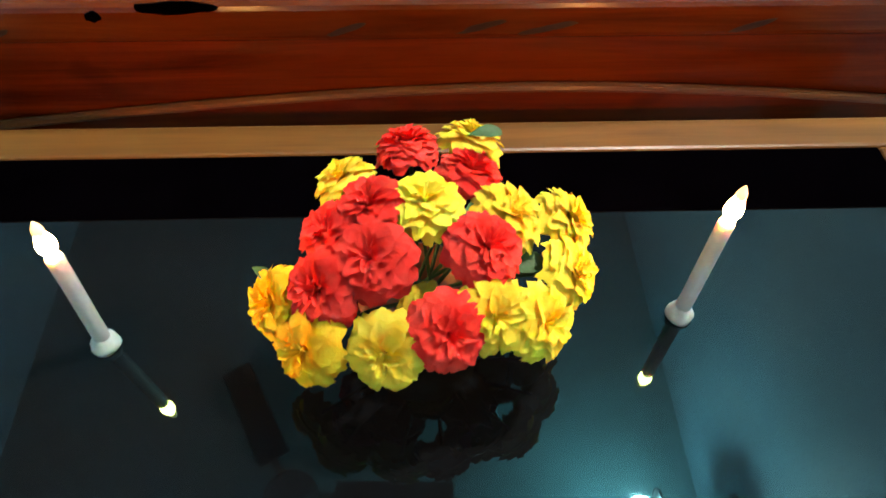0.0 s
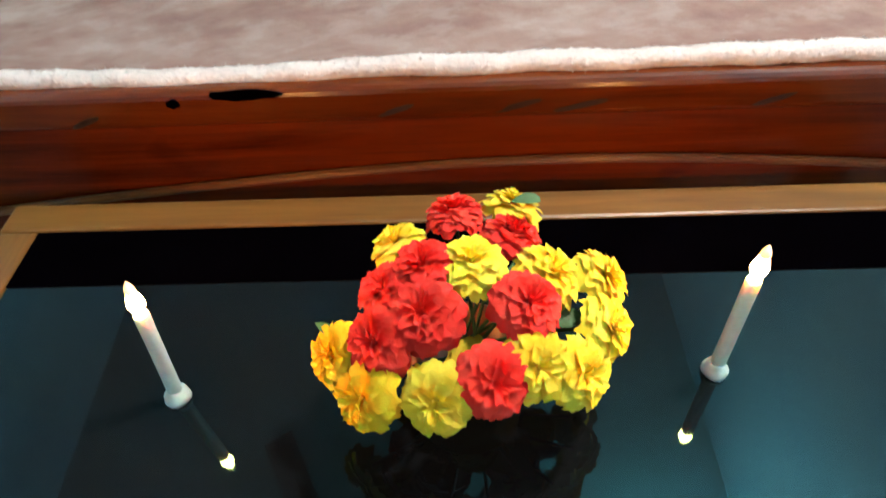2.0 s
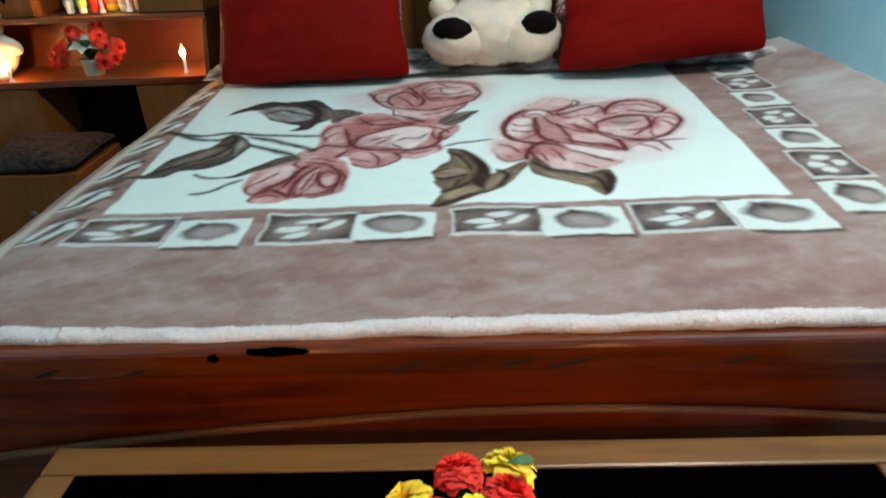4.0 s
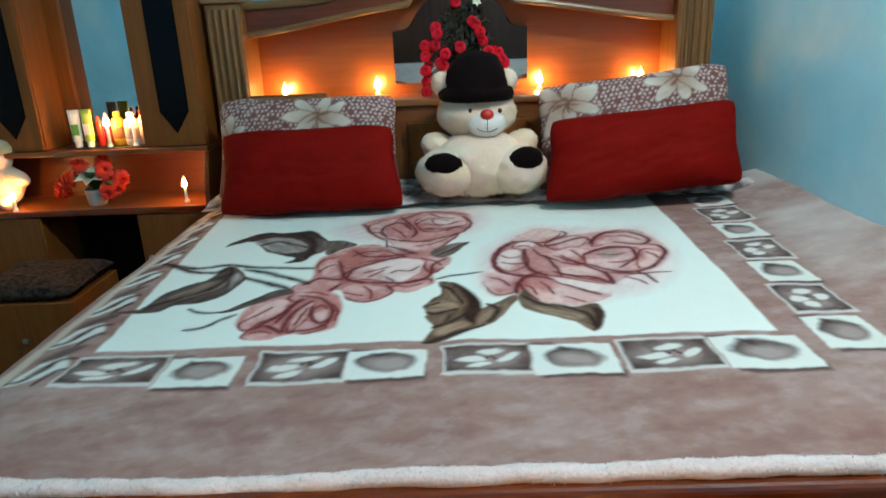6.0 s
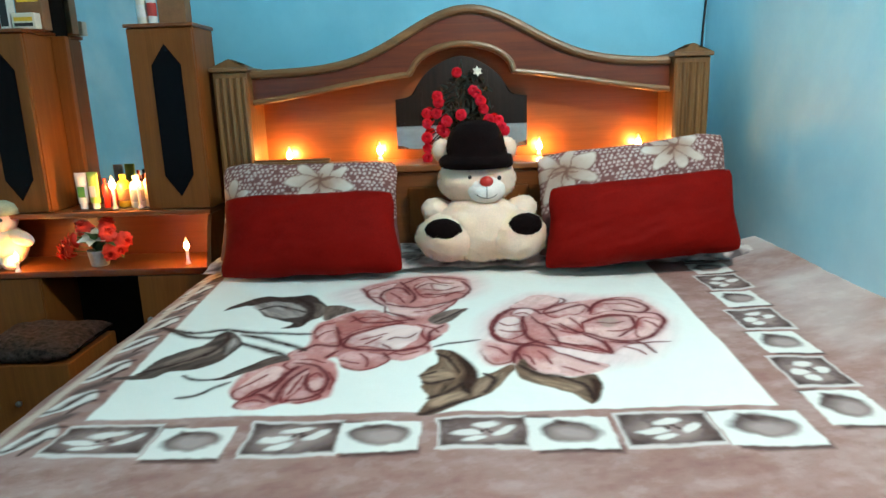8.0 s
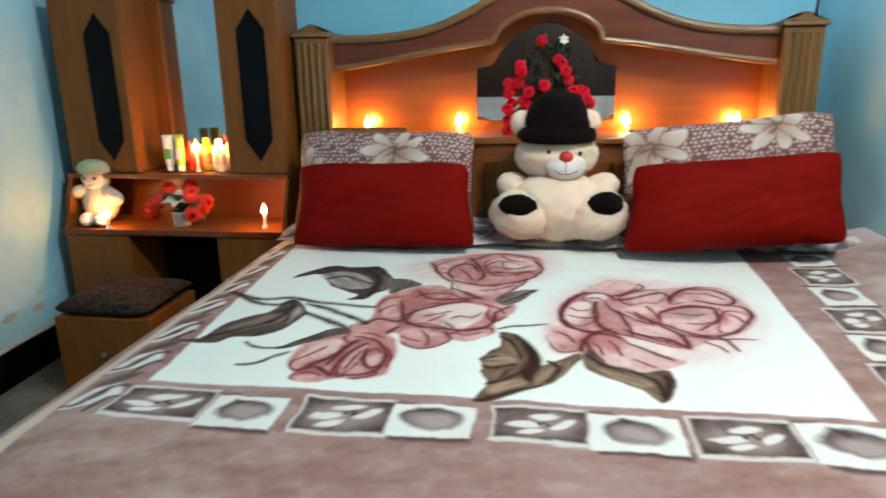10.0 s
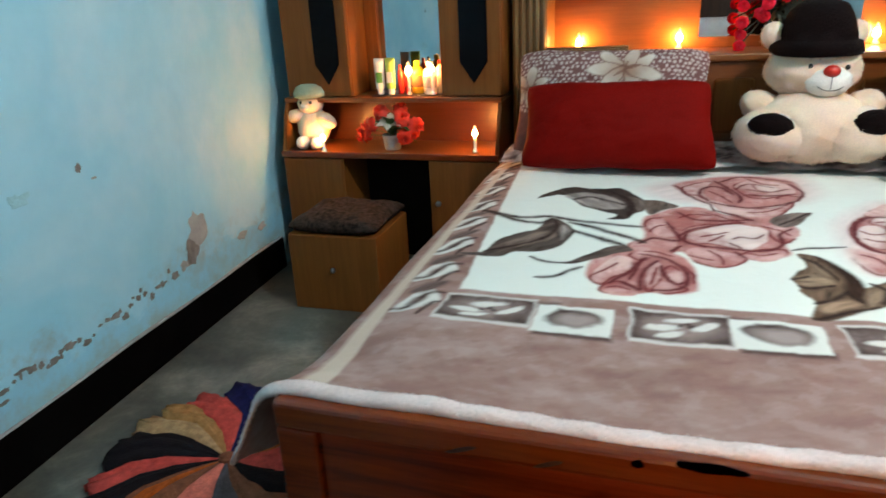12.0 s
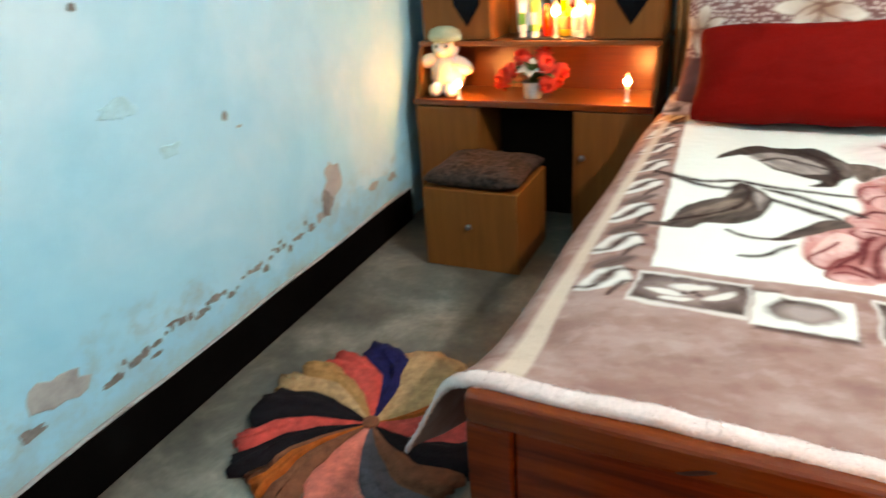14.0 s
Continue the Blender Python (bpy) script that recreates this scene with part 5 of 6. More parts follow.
tagged(pillow("pillow", 0.66, 0.40, 0.17, M["pillow_print"], pose(-0.552, -0.315, 0.718, -18, 0, 0), floral(51, ((0.05, 0.118, 0.98), (-0.27, 0.06, 0.8))), 150, 100, 3, corner=1.1, flare=0.02), "mauve pillow with white lily print leaning on the headboard", "pillow", "floral pillows")
tagged(pillow("pillow", 0.68, 0.40, 0.17, M["pillow_print"], pose(0.598, -0.335, 0.752, -18, -5.5, 0), floral(57, ((-0.23, 0.12, 1.1), (0.13, 0.155, 0.9))), 150, 100, 5, corner=0.8, flare=0.02, shear=-0.012), "mauve lily-printed pillow tilted beside the blue wall", "pillow", "floral pillows")
tagged(pillow("cushion", 0.605, 0.290, 0.165, M["rose_red"], pose(-0.516, -0.50, 0.688, -24, -1, 0), None, 60, 40, 6, wrinkle=0.8, corner=1.0, flare=0.03, shear=0.006), "plain crimson satin cushion propped on a pillow", "cushion", "red cushions")
tagged(pillow("cushion", 0.628, 0.282, 0.165, M["rose_red"], pose(0.572, -0.54, 0.716, -24, -4.5, 0), None, 60, 40, 7, wrinkle=0.8, corner=1.0, flare=0.03, shear=-0.016), "plain crimson satin cushion tilted against a pillow", "cushion", "red cushions")

# ---- plush toy bear on the bed ----
bear = blob_bm([
    ((0.055, -0.44, 0.680), (0.165, 0.118, 0.112), (0, 0, 0), 0),       # belly
    ((-0.060, -0.485, 0.662), (0.105, 0.088, 0.080), (0, 0, -18), 0),    # leg
    ((0.175, -0.485, 0.664), (0.102, 0.088, 0.082), (0, 0, 18), 0),
    ((-0.066, -0.533, 0.692), (0.064, 0.050, 0.040), (-30, 6, 0), 2),   # soles
    ((0.194, -0.533, 0.702), (0.058, 0.050, 0.041), (-30, -12, 0), 2),
    ((-0.085, -0.41, 0.735), (0.062, 0.055, 0.045), (0, 25, 0), 0),    # arms
    ((0.190, -0.41, 0.735), (0.062, 0.055, 0.045), (0, -25, 0), 0),
    ((0.045, -0.40, 0.845), (0.132, 0.105, 0.088), (0, 0, 0), 0),      # head
    ((-0.066, -0.375, 0.940), (0.036, 0.03, 0.042), (0, -20, 0), 0),   # ears
    ((0.148, -0.375, 0.940), (0.036, 0.03, 0.042), (0, 20, 0), 0),
    ((0.075, -0.485, 0.818), (0.062, 0.045, 0.045), (0, 0, 0), 1),     # muzzle
], 4, 0.05)
blob_bm([((0.075, -0.520, 0.850), (0.023, 0.017, 0.018), (0, 0, 0), 3),
         ((0.118, -0.497, 0.858), (0.007, 0.006, 0.008), (0, 0, 0), 4),
         ((0.022, -0.499, 0.862), (0.007, 0.006, 0.008), (0, 0, 0), 4)], 2, 0.0, bear)
n0 = len(bear.faces)
bear.faces.ensure_lookup_table()
tube_bm([(0.075 + 0.040 * math.sin(a), -0.487 - 0.045 * math.sqrt(max(0.05, 1 - (0.040 * math.sin(a) / 0.062) ** 2 - ((0.006 - 0.028 * math.cos(a)) / 0.045) ** 2)) - 0.002, 0.824 - 0.028 * math.cos(a)) for a in np.linspace(-1.0, 1.0, 12)], 0.0011, 6, bear)
tube_bm([(0.075, -0.532, 0.836), (0.075, -0.530, 0.80)], 0.0011, 6, bear)
bear.faces.ensure_lookup_table()
for f in list(bear.faces)[n0:]:
    f.material_index = 4
n0 = len(bear.faces)
lathe_bm([(0.02, 0.886), (0.112, 0.888), (0.123, 0.897), (0.125, 0.911), (0.117, 0.925), (0.101, 0.931), (0.098, 0.960), (0.087, 1.000), (0.064, 1.030), (0.024, 1.042)], 40, bear, 0.047, -0.410, 0.03)
bear.faces.ensure_lookup_table()
for f in list(bear.faces)[n0:]:
    f.material_index = 2


def add_fur(bm, length, count, seed, keep=(0, 1, 2), wide=0.0012):
    """Short tufts standing out from the plush surfaces."""
    rg = random.Random(seed)
    bm.normal_update()
    src = [(f.calc_center_median(), f.normal.copy(), math.sqrt(f.calc_area()), f.material_index) for f in bm.faces if f.material_index in keep]
    w = [s[2] ** 2 for s in src]
    lay = bm.verts.layers.float_vector.get('pile') or bm.verts.layers.float_vector.new('pile')
    for c, n, a, mi in rg.choices(src, w, k=count):
        t = n.orthogonal().normalized()
        t = Matrix.Rotation(rg.random() * 6.28, 3, n) @ t
        p = c + t * a * rg.uniform(-0.7, 0.7)
        d = (n * 0.5 + t * 0.8 + Vector((0, 0, -0.3))).normalized()
        ln = length * rg.uniform(0.6, 1.2) * (0.6 if mi else 1)
        s = d.cross(n).normalized() if d.cross(n).length > 1e-4 else t
        vs = [bm.verts.new(p - s * wide - n * 0.001), bm.verts.new(p + s * wide - n * 0.001), bm.verts.new(p + d * ln)]
        for v in vs:
            v[lay] = n
        f = bm.faces.new(vs)
        f.material_index = mi
        f.smooth = True


def soften(ob):
    """Let each tuft shade like the body under it."""
    me = ob.data
    pile = me.attributes["pile"].data
    ns = [tuple(p.vector) if p.vector.length > 0.5 else tuple(v.normal) for p, v in zip(pile, me.vertices)]
    me.normals_split_custom_set_from_vertices(ns)
    return ob


add_fur(HEM_BM, 0.0055, 22000, 11, (0,), 0.0008)
soften(part("hem", HEM_BM, M["hem"], blanket, "thick white plush hem", True))
add_fur(bear, 0.0095, 52000, 5, (0, 2))
to = to_obj("plush_bear", bear, [M["fur"], M["fur_pale"], M["fur_dark"], M["nose"], M["black"]], None, "", True)
soften(to)
tagged(to, "cream plush bear in a dark maroon hat, sitting on the bed", "soft toy")

# ---- flowers ----


def ruffle_bm(R, layers, n=84, jag=0.05, seed=0, cup=0.9):
    """A carnation: nested frilled collars whose rims lie on a dome; top towards +z."""
    rg = random.Random(seed)
    bm = bmesh.new()
    for L in range(layers):
        q = L / max(1, layers - 1)
        th = math.radians(100 - 84 * q ** 0.85)
        ph = rg.random() * 6
        k1, k2, k3 = max(2, rg.randint(5, 7) - int(4 * q)), max(4, rg.randint(10, 13) - int(7 * q)), max(8, 23 - int(12 * q))
        rings = []
        for j in range(7):
            t = j / 6
            ring = []
            for i in range(n):
                a = 2 * math.pi * i / n
                fold = t * t * (0.10 * math.sin(k1 * a + ph) + 0.075 * math.sin(k2 * a + 2 * ph)) + t ** 6 * 0.035 * math.sin(k3 * a + 3 * ph)
                tt = th * (0.25 + 0.75 * t) * (1 + 0.4 * fold) + fold * (0.25 + 0.7 * q)
                rad = R * (0.25 + 0.75 * t ** 0.8) * (1 + 0.5 * fold)
                if j == 6:
                    rad *= 1 + jag * (rg.random() - 0.5)
                w = 0.07 * math.sin(5 * a + L)
                ring.append(bm.verts.new((rad * math.sin(tt) * math.cos(a + w), rad * math.sin(tt) * math.sin(a + w), cup * rad * math.cos(tt))))
            rings.append(ring)
        for a_, b_ in zip(rings, rings[1:]):
            for i in range(n):
                bm.faces.new((a_[i], a_[(i + 1) % n], b_[(i + 1) % n], b_[i]))
    return bm


def mesh_of(name, bm, mat, smooth=True):
    me = bpy.data.meshes.new(name)
    bm.to_mesh(me)
    bm.free()
    me.materials.append(mat)
    if smooth:
        me.shade_smooth()
    return me


def aim(loc, d, spin=0.0, s=1.0):
    q = Vector(d).normalized().to_track_quat("Z", "Y").to_matrix().to_4x4()
    return Matrix.Translation(loc) @ q @ Matrix.Rotation(spin, 4, "Z") @ Matrix.Scale(s, 4)


def leaf_bm(length, width, bend=0.3, bm=None, m=None):
    bm = bm or bmesh.new()
    m = m or Matrix.Identity(4)
    n = 7
    rows = []
    for i in range(n):
        t = i / (n - 1)
        w = width * math.sin(math.pi * min(1, 0.06 + 0.94 * t) ** 0.8) * 0.5 + 0.0008
        z = bend * length * (t - t * t * 1.2)
        rows.append([bm.verts.new(m @ Vector((s * w, t * length, z + abs(s) * w * 0.35))) for s in (-1, 0, 1)])
    for a, b in zip(rows, rows[1:]):
        for k in range(2):
            bm.faces.new((a[k], a[k + 1], b[k + 1], b[k]))
    return bm


GLASS_Z = 0.424
BC = Vector((-0.05, -2.285, GLASS_Z))
bouquet = thing("flower_arrangement", "red and yellow cloth carnations in a bowl on black glass", "flowers", BC)
part("bowl", lathe_bm([(0.030, 0.0), (0.036, 0.002), (0.048, 0.03), (0.052, 0.05), (0.046, 0.055), (0.04, 0.05), (0.03, 0.03), (0.01, 0.028)], 28), M["copper"], bouquet, "small terracotta bowl", True)
RED_ME = [mesh_of("red_carnation", ruffle_bm(0.0262, 9, seed=k, jag=0.05), M["petal_red"]) for k in range(3)]
YEL_ME = [mesh_of("yellow_carnation", ruffle_bm(0.0275, 6, seed=10 + k, cup=0.8, jag=0.06), M["petal_yellow"]) for k in range(3)]
AMBER_ME = mesh_of("amber_carnation", ruffle_bm(0.0275, 6, seed=14, cup=0.8, jag=0.06), M["petal_amber"])
BLOOMS = [("r", -0.058, -2.205, 0.575, 1.0), ("y", -0.003, -2.195, 0.572, 1.0), ("r", -0.006, -2.235, 0.574, 1.0), ("y", -0.044, -2.275, 0.583, 1.05),
          ("y", -0.113, -2.235, 0.570, 0.9), ("r", -0.086, -2.275, 0.578, 1.1), ("r", -0.119, -2.290, 0.566, 1.0), ("r", -0.084, -2.322, 0.572, 1.15),
          ("r", -0.123, -2.336, 0.555, 1.1), ("a", -0.163, -2.332, 0.532, 1.0), ("a", -0.135, -2.370, 0.526, 1.05), ("y", -0.075, -2.381, 0.536, 1.05),
          ("r", -0.029, -2.371, 0.547, 1.1), ("r", 0.002, -2.312, 0.570, 1.1), ("y", 0.024, -2.275, 0.566, 1.1), ("y", 0.074, -2.265, 0.545, 1.05),
          ("y", 0.072, -2.312, 0.538, 1.0), ("y", 0.007, -2.356, 0.545, 1.05), ("y", 0.044, -2.356, 0.532, 1.05), ("y", -0.044, -2.335, 0.515, 0.8)]
stems = bmesh.new()
LEAF_ME = mesh_of("leaf", leaf_bm(0.05, 0.022, 0.3), M["leaf"])


def add_leaf(m):
    lf = new("leaf", LEAF_ME)
    lf.parent, lf.matrix_basis = bouquet, m


rg = random.Random(9)
for i, (k, x, y, z, s) in enumerate(BLOOMS):
    at = Vector((x, y, z)) - BC
    d = Vector((at.x, at.y, at.z - 0.055))
    d = d.normalized() + Vector((0, -0.12, 0.25))
    me = AMBER_ME if k == "a" else (RED_ME if k == "r" else YEL_ME)[i % 3]
    fl = new("flower", me)
    fl.parent = bouquet
    fl.matrix_basis = aim(at - d.normalized() * 0.018, d, rg.random() * 6, s)
    fl["label"] = {"r": "red", "y": "yellow", "a": "amber"}[k] + " cloth carnation"
    a0 = Vector((0.01 * math.cos(i), 0.01 * math.sin(i), 0.045))
    b0 = at - d.normalized() * 0.02
    tube_bm([a0, (a0 + b0) / 2 + Vector((0, 0, 0.012)), b0], 0.0018, 5, stems)
    if i % 2 == 0:
        add_leaf(Matrix.Translation((a0 + b0) / 2) @ d.normalized().to_track_quat("Y", "Z").to_matrix().to_4x4() @ Matrix.Rotation(rg.uniform(-1, 1), 4, "Z") @ Matrix.Scale(0.8, 4))
for lx, ly, lz, spin, s in ((0.014, -2.222, 0.590, 1.2, 0.5), (-0.155, -2.315, 0.535, 0.5, 0.4), (-0.012, -2.295, 0.555, -0.7, 0.8), (-0.02, -2.335, 0.53, 2.2, 0.8), (0.045, -2.30, 0.53, 1.2, 0.8)):
    add_leaf(aim(Vector((lx, ly, lz)) - BC, (0.1, -0.2, 1), spin, s))
part("stem", stems, M["leaf"], bouquet)

# ---- black glass table ----
table = thing("coffee_table", "low teak table with inset black glass top against the bed foot", "table")
TX0, TX1, TY0, TY1 = -0.602, 0.500, -2.72, -2.024
part("glass_top", box_bm(TX0 + 0.049, TX1 - 0.049, TY0 + 0.049, TY1 - 0.049, GLASS_Z - 0.010, GLASS_Z, 0.0015, 1), M["black_glass"], table, "glossy black glass")
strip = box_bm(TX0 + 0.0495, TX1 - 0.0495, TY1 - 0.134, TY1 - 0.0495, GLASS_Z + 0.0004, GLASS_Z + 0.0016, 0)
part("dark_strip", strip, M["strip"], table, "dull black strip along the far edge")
top = part("frame", box_bm(TX0, TX1, TY1 - 0.048, TY1, GLASS_Z - 0.035, GLASS_Z + 0.003, 0.004), M["table_x"], table, "pale worn teak edging")
part("edge_rail", box_bm(TX0, TX1, TY0, TY0 + 0.048, GLASS_Z - 0.035, GLASS_Z + 0.003, 0.004), M["table_x"], top)
part("edge_rail", box_bm(TX0, TX0 + 0.048, TY0 + 0.0485, TY1 - 0.0485, GLASS_Z - 0.035, GLASS_Z + 0.003, 0.004), M["table_y"], top)
part("edge_rail", box_bm(TX1 - 0.048, TX1, TY0 + 0.0485, TY1 - 0.0485, GLASS_Z - 0.035, GLASS_Z + 0.003, 0.004), M["table_y"], top)
for x in (TX0 + 0.005, TX1 - 0.055):
    for y in (TY0 + 0.005, TY1 - 0.055):
        part("leg", box_bm(x, x + 0.05, y, y + 0.05, 0.0, GLASS_Z - 0.036, 0.004), M["table_x"], table)

# ---- candles ----


def candle(loc, h, r, label, flame=1.0, lean=(0, 0), foot=True, group="candles"):
    c = thing("candle", label, "candle", loc, random.random() * 360, group)
    prof = [(r * 0.9, 0.0), (r * 1.02, 0.004), (r, h * 0.3), (r * 0.97, h * 0.7), (r * 0.98, h - 0.004), (r * 0.8, h), (r * 0.4, h - 0.002)]
    c.matrix_basis = pose(*loc, lean[1], lean[0], 0)
    part("stick", lathe_bm(prof, 16, wob=0.03), M["wax"], c, "", True)
    if foot:
        part("melted_foot", lathe_bm([(r * 1.75, 0.0), (r * 1.8, 0.003), (r * 1.6, 0.008), (r * 1.2, 0.012), (r * 1.0, 0.015)], 18, wob=0.06), M["wax"], c, "pooled wax", True)
    part("wick", tube_bm([(0, 0, h - 0.003), (0.0006, 0, h + 0.004), (0.0015, 0, h + 0.007)], 0.0007, 5), M["black"], c)
    fh = 0.024 * flame
    prof = [(0.0074 * flame * math.sin(math.pi * q ** 0.62) * (1 - 0.35 * q) + 0.0004, h + 0.002 + (fh + 0.006) * q) for q in np.linspace(0.02, 1, 14)]
    part("flame", lathe_bm(prof, 14), M["flame"], c, "bright yellow-white flame", True)
    tip = [(0.0040 * flame * math.sin(math.pi * q ** 0.8) + 0.0003, h + 0.002 + (fh + 0.006) * (0.55 + 0.58 * q)) for q in np.linspace(0.02, 1, 9)]
    part("flame_tip", lathe_bm(tip, 12), M["flame_tip"], c, "thin orange tip of the flame", True)
    return c


candle((-0.321, -2.300, GLASS_Z), 0.124, 0.0068, "lit white candle standing in wax on the black table", 1.0, (3.5, -1.5), group="table candles")
candle((0.180, -2.282, GLASS_Z), 0.124, 0.0068, "lit white candle standing in wax on the black table", 1.0, (2.0, -3.0), group="table candles")
for x, h in ((-0.675, 0.018), (-0.318, 0.026), (0.304, 0.024), (0.688, 0.024)):
    candle((x * 1.040, 0.058, 0.8725), h - 0.003, 0.0065, "short lit candle on the headboard ledge", 1.7, group="headboard candles")
DESK = 0.525
SHELF = 0.735
candle((-1.690, -0.262, DESK), 0.045, 0.006, "short lit candle in front of the plush toy", 1.2, group="dressing table candles")
candle((-1.062, -0.205, DESK), 0.058, 0.006, "short lit candle on the dressing table", 1.4, group="dressing table candles")
candle((-1.335, -0.166, SHELF + 0.006), 0.075, 0.006, "lit candle among the bottles on the mirror shelf", 1.7, group="dressing table candles")
# added candle, stands in for a bright glare at the mirror
candle((-1.236, -0.166, SHELF + 0.006), 0.088, 0.006, "added lit candle for the glare by the white bottle on the mirror shelf", 1.0, group="dressing table candles")

# ---- dressing table ----
dt = thing("dressing_table", "brown laminate dressing table with mirror and two tall cabinets", "dressing table")
DX0, DX1 = -1.885, -0.955
YF, YT, YM, YK = -0.27, -0.185, 0.018, 0.0
part("desk_top", box_bm(DX0, DX1, YF, YK, DESK - 0.02, DESK, 0.004), M["dresser_x"], dt, "candle-lit laminate top")
part("desk_edge", box_bm(DX0, DX1, YF - 0.006, YF - 0.0005, DESK - 0.022, DESK + 0.002, 0.002, 1), M["rail_x"], dt)
part("pedestal", box_bm(DX0, -1.61, YF + 0.012, YK, 0.0, DESK - 0.021, 0.003), M["dresser"], dt)
part("pedestal", box_bm(-1.24, DX1, YF + 0.012, YK, 0.0, DESK - 0.021, 0.003), M["dresser"], dt)
dr = part("door", box_bm(-1.236, DX1 - 0.004, YF + 0.002, YF + 0.0115, 0.03, DESK - 0.026, 0.003), M["dresser"], dt)
part("knob", lathe_bm([(0.004, 0.0), (0.005, 0.008), (0.011, 0.012), (0.011, 0.02), (0.004, 0.023)], 14), M["metal"], dr).matrix_basis = pose(-1.20, YF + 0.002, 0.33, 90, 0, 0)
part("door", box_bm(DX0 + 0.004, -1.614, YF + 0.002, YF + 0.0115, 0.03, DESK - 0.026, 0.003), M["dresser"], dt)
# kneehole shade is put into this board's colour
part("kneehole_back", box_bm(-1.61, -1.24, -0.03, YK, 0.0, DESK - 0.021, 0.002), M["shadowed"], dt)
part("back_panel", box_bm(DX0, DX1, YK, YK + 0.018, 0.0, SHELF - 0.02, 0.002), M["dresser_back"], dt, "red-brown back panel")
part("shelf", box_bm(DX0, DX1, YT - 0.012, YM + 0.06, SHELF - 0.0195, SHELF, 0.004), M["dresser_x"], dt)
for x0 in (DX0, DX1 - 0.016):
    o = [(YF + 0.01, DESK + 0.001), (YK, DESK + 0.001), (YK, SHELF - 0.021), (YT - 0.005, SHELF - 0.021), (YT - 0.03, DESK + 0.14), (YF + 0.03, DESK + 0.05)]
    bm = slab_bm(o, -0.008, 0.008)
    bk = part("side_bracket", bm, M["dresser"], dt)
    bk.matrix_basis = Matrix(((0, 1, 0, x0 + 0.008), (1, 0, 0, 0), (0, 0, 1, 0), (0, 0, 0, 1)))
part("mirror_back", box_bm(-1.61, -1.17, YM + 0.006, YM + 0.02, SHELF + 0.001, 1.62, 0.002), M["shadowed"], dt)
part("mirror", box_bm(-1.520, -1.217, YM, YM + 0.005, SHELF + 0.001, 1.62, 0.001, 1), M["mirror_dimmed"], dt, "tall looking glass")
TOWER_TOP = 1.411


def tower(x0, x1, gx):
    tw = part("cabinet", box_bm(x0, x1, YT + 0.014, YM + 0.006, SHELF + 0.001, TOWER_TOP - 0.014, 0.003), M["dresser"], dt)
    part("cabinet_top", box_bm(x0 - 0.006, x1 + 0.006, YT - 0.004, YM + 0.010, TOWER_TOP - 0.0135, TOWER_TOP, 0.003), M["dresser_x"], tw)
    part("door", box_bm(x0 + 0.003, x1 - 0.003, YT, YT + 0.0135, SHELF + 0.004, TOWER_TOP - 0.018, 0.003), M["dresser"], tw)
    hw = 0.054
    o = [(gx, 1.339), (gx - hw, 1.265), (gx - hw, 0.865), (gx, 0.785), (gx + hw, 0.865), (gx + hw, 1.265)]
    part("glass_panel", slab_bm(o, YT - 0.003, YT - 0.0005), M["smoked"], tw, "long pointed smoked glass panel")


tower(-1.868, -1.577, -1.675)
tower(-1.198, -0.957, -1.063)
for x0, x1 in ((-1.576, -1.521), (-1.216, -1.199)):
    part("mirror_stile", box_bm(x0, x1, YM - 0.022, YM + 0.0055, SHELF + 0.001, TOWER_TOP - 0.015, 0.003), M["dresser"], dt)


def tube_bottle(loc, w, h, mat, capmat, label, mats=None, rot=0.0, name="cosmetic_tube"):
    t = thing(name, label, "cosmetics", loc, rot, "toiletries on the mirror shelf")
    bm = bmesh.new()
    rings = []
    for j in range(6):
        q = j / 5
        ww, dd = w / 2 * (0.82 + 0.18 * q), 0.013 * (1 - q) + 0.0015
        rings.append([bm.verts.new((ww * math.cos(a), dd * math.sin(a), 0.022 + (h - 0.022) * q)) for a in np.linspace(0, 2 * math.pi, 18, endpoint=False)])
    for a, b in zip(rings, rings[1:]):
        for k in range(18):
            bm.faces.new((a[k], a[(k + 1) % 18], b[(k + 1) % 18], b[k]))
    bm.faces.new(rings[-1])
    part("body", bm, mat, t, "", True)
    part("cap", lathe_bm([(w * 0.30, 0), (w * 0.31, 0.004), (w * 0.29, 0.021), (w * 0.1, 0.022)], 16), capmat, t)
    if mats:
        part("label_band", box_bm(-w * 0.3, w * 0.3, -0.0125, -0.0105, h * 0.32, h * 0.62, 0.001, 1), mats, t)
    return t


def flask(loc, w, h, mat, capmat, label, mats=None, name="cosmetic_bottle"):
    t = thing(name, label, "cosmetics", loc, 0, "toiletries on the mirror shelf")
    part("body", lathe_bm([(w * 0.42, 0), (w * 0.5, 0.004), (w * 0.5, h * 0.68), (w * 0.4, h * 0.78), (w * 0.2, h * 0.83), (w * 0.2, h * 0.86)], 20), mat, t, "", True)
    part("cap", lathe_bm([(w * 0.24, h * 0.861), (w * 0.25, h * 0.87), (w * 0.24, h * 0.99), (w * 0.1, h)], 16), capmat, t)
    if mats:
        part("label_band", lathe_bm([(w * 0.505, h * 0.2), (w * 0.512, h * 0.21), (w * 0.512, h * 0.54), (w * 0.505, h * 0.55)], 20), mats, t)
    return t


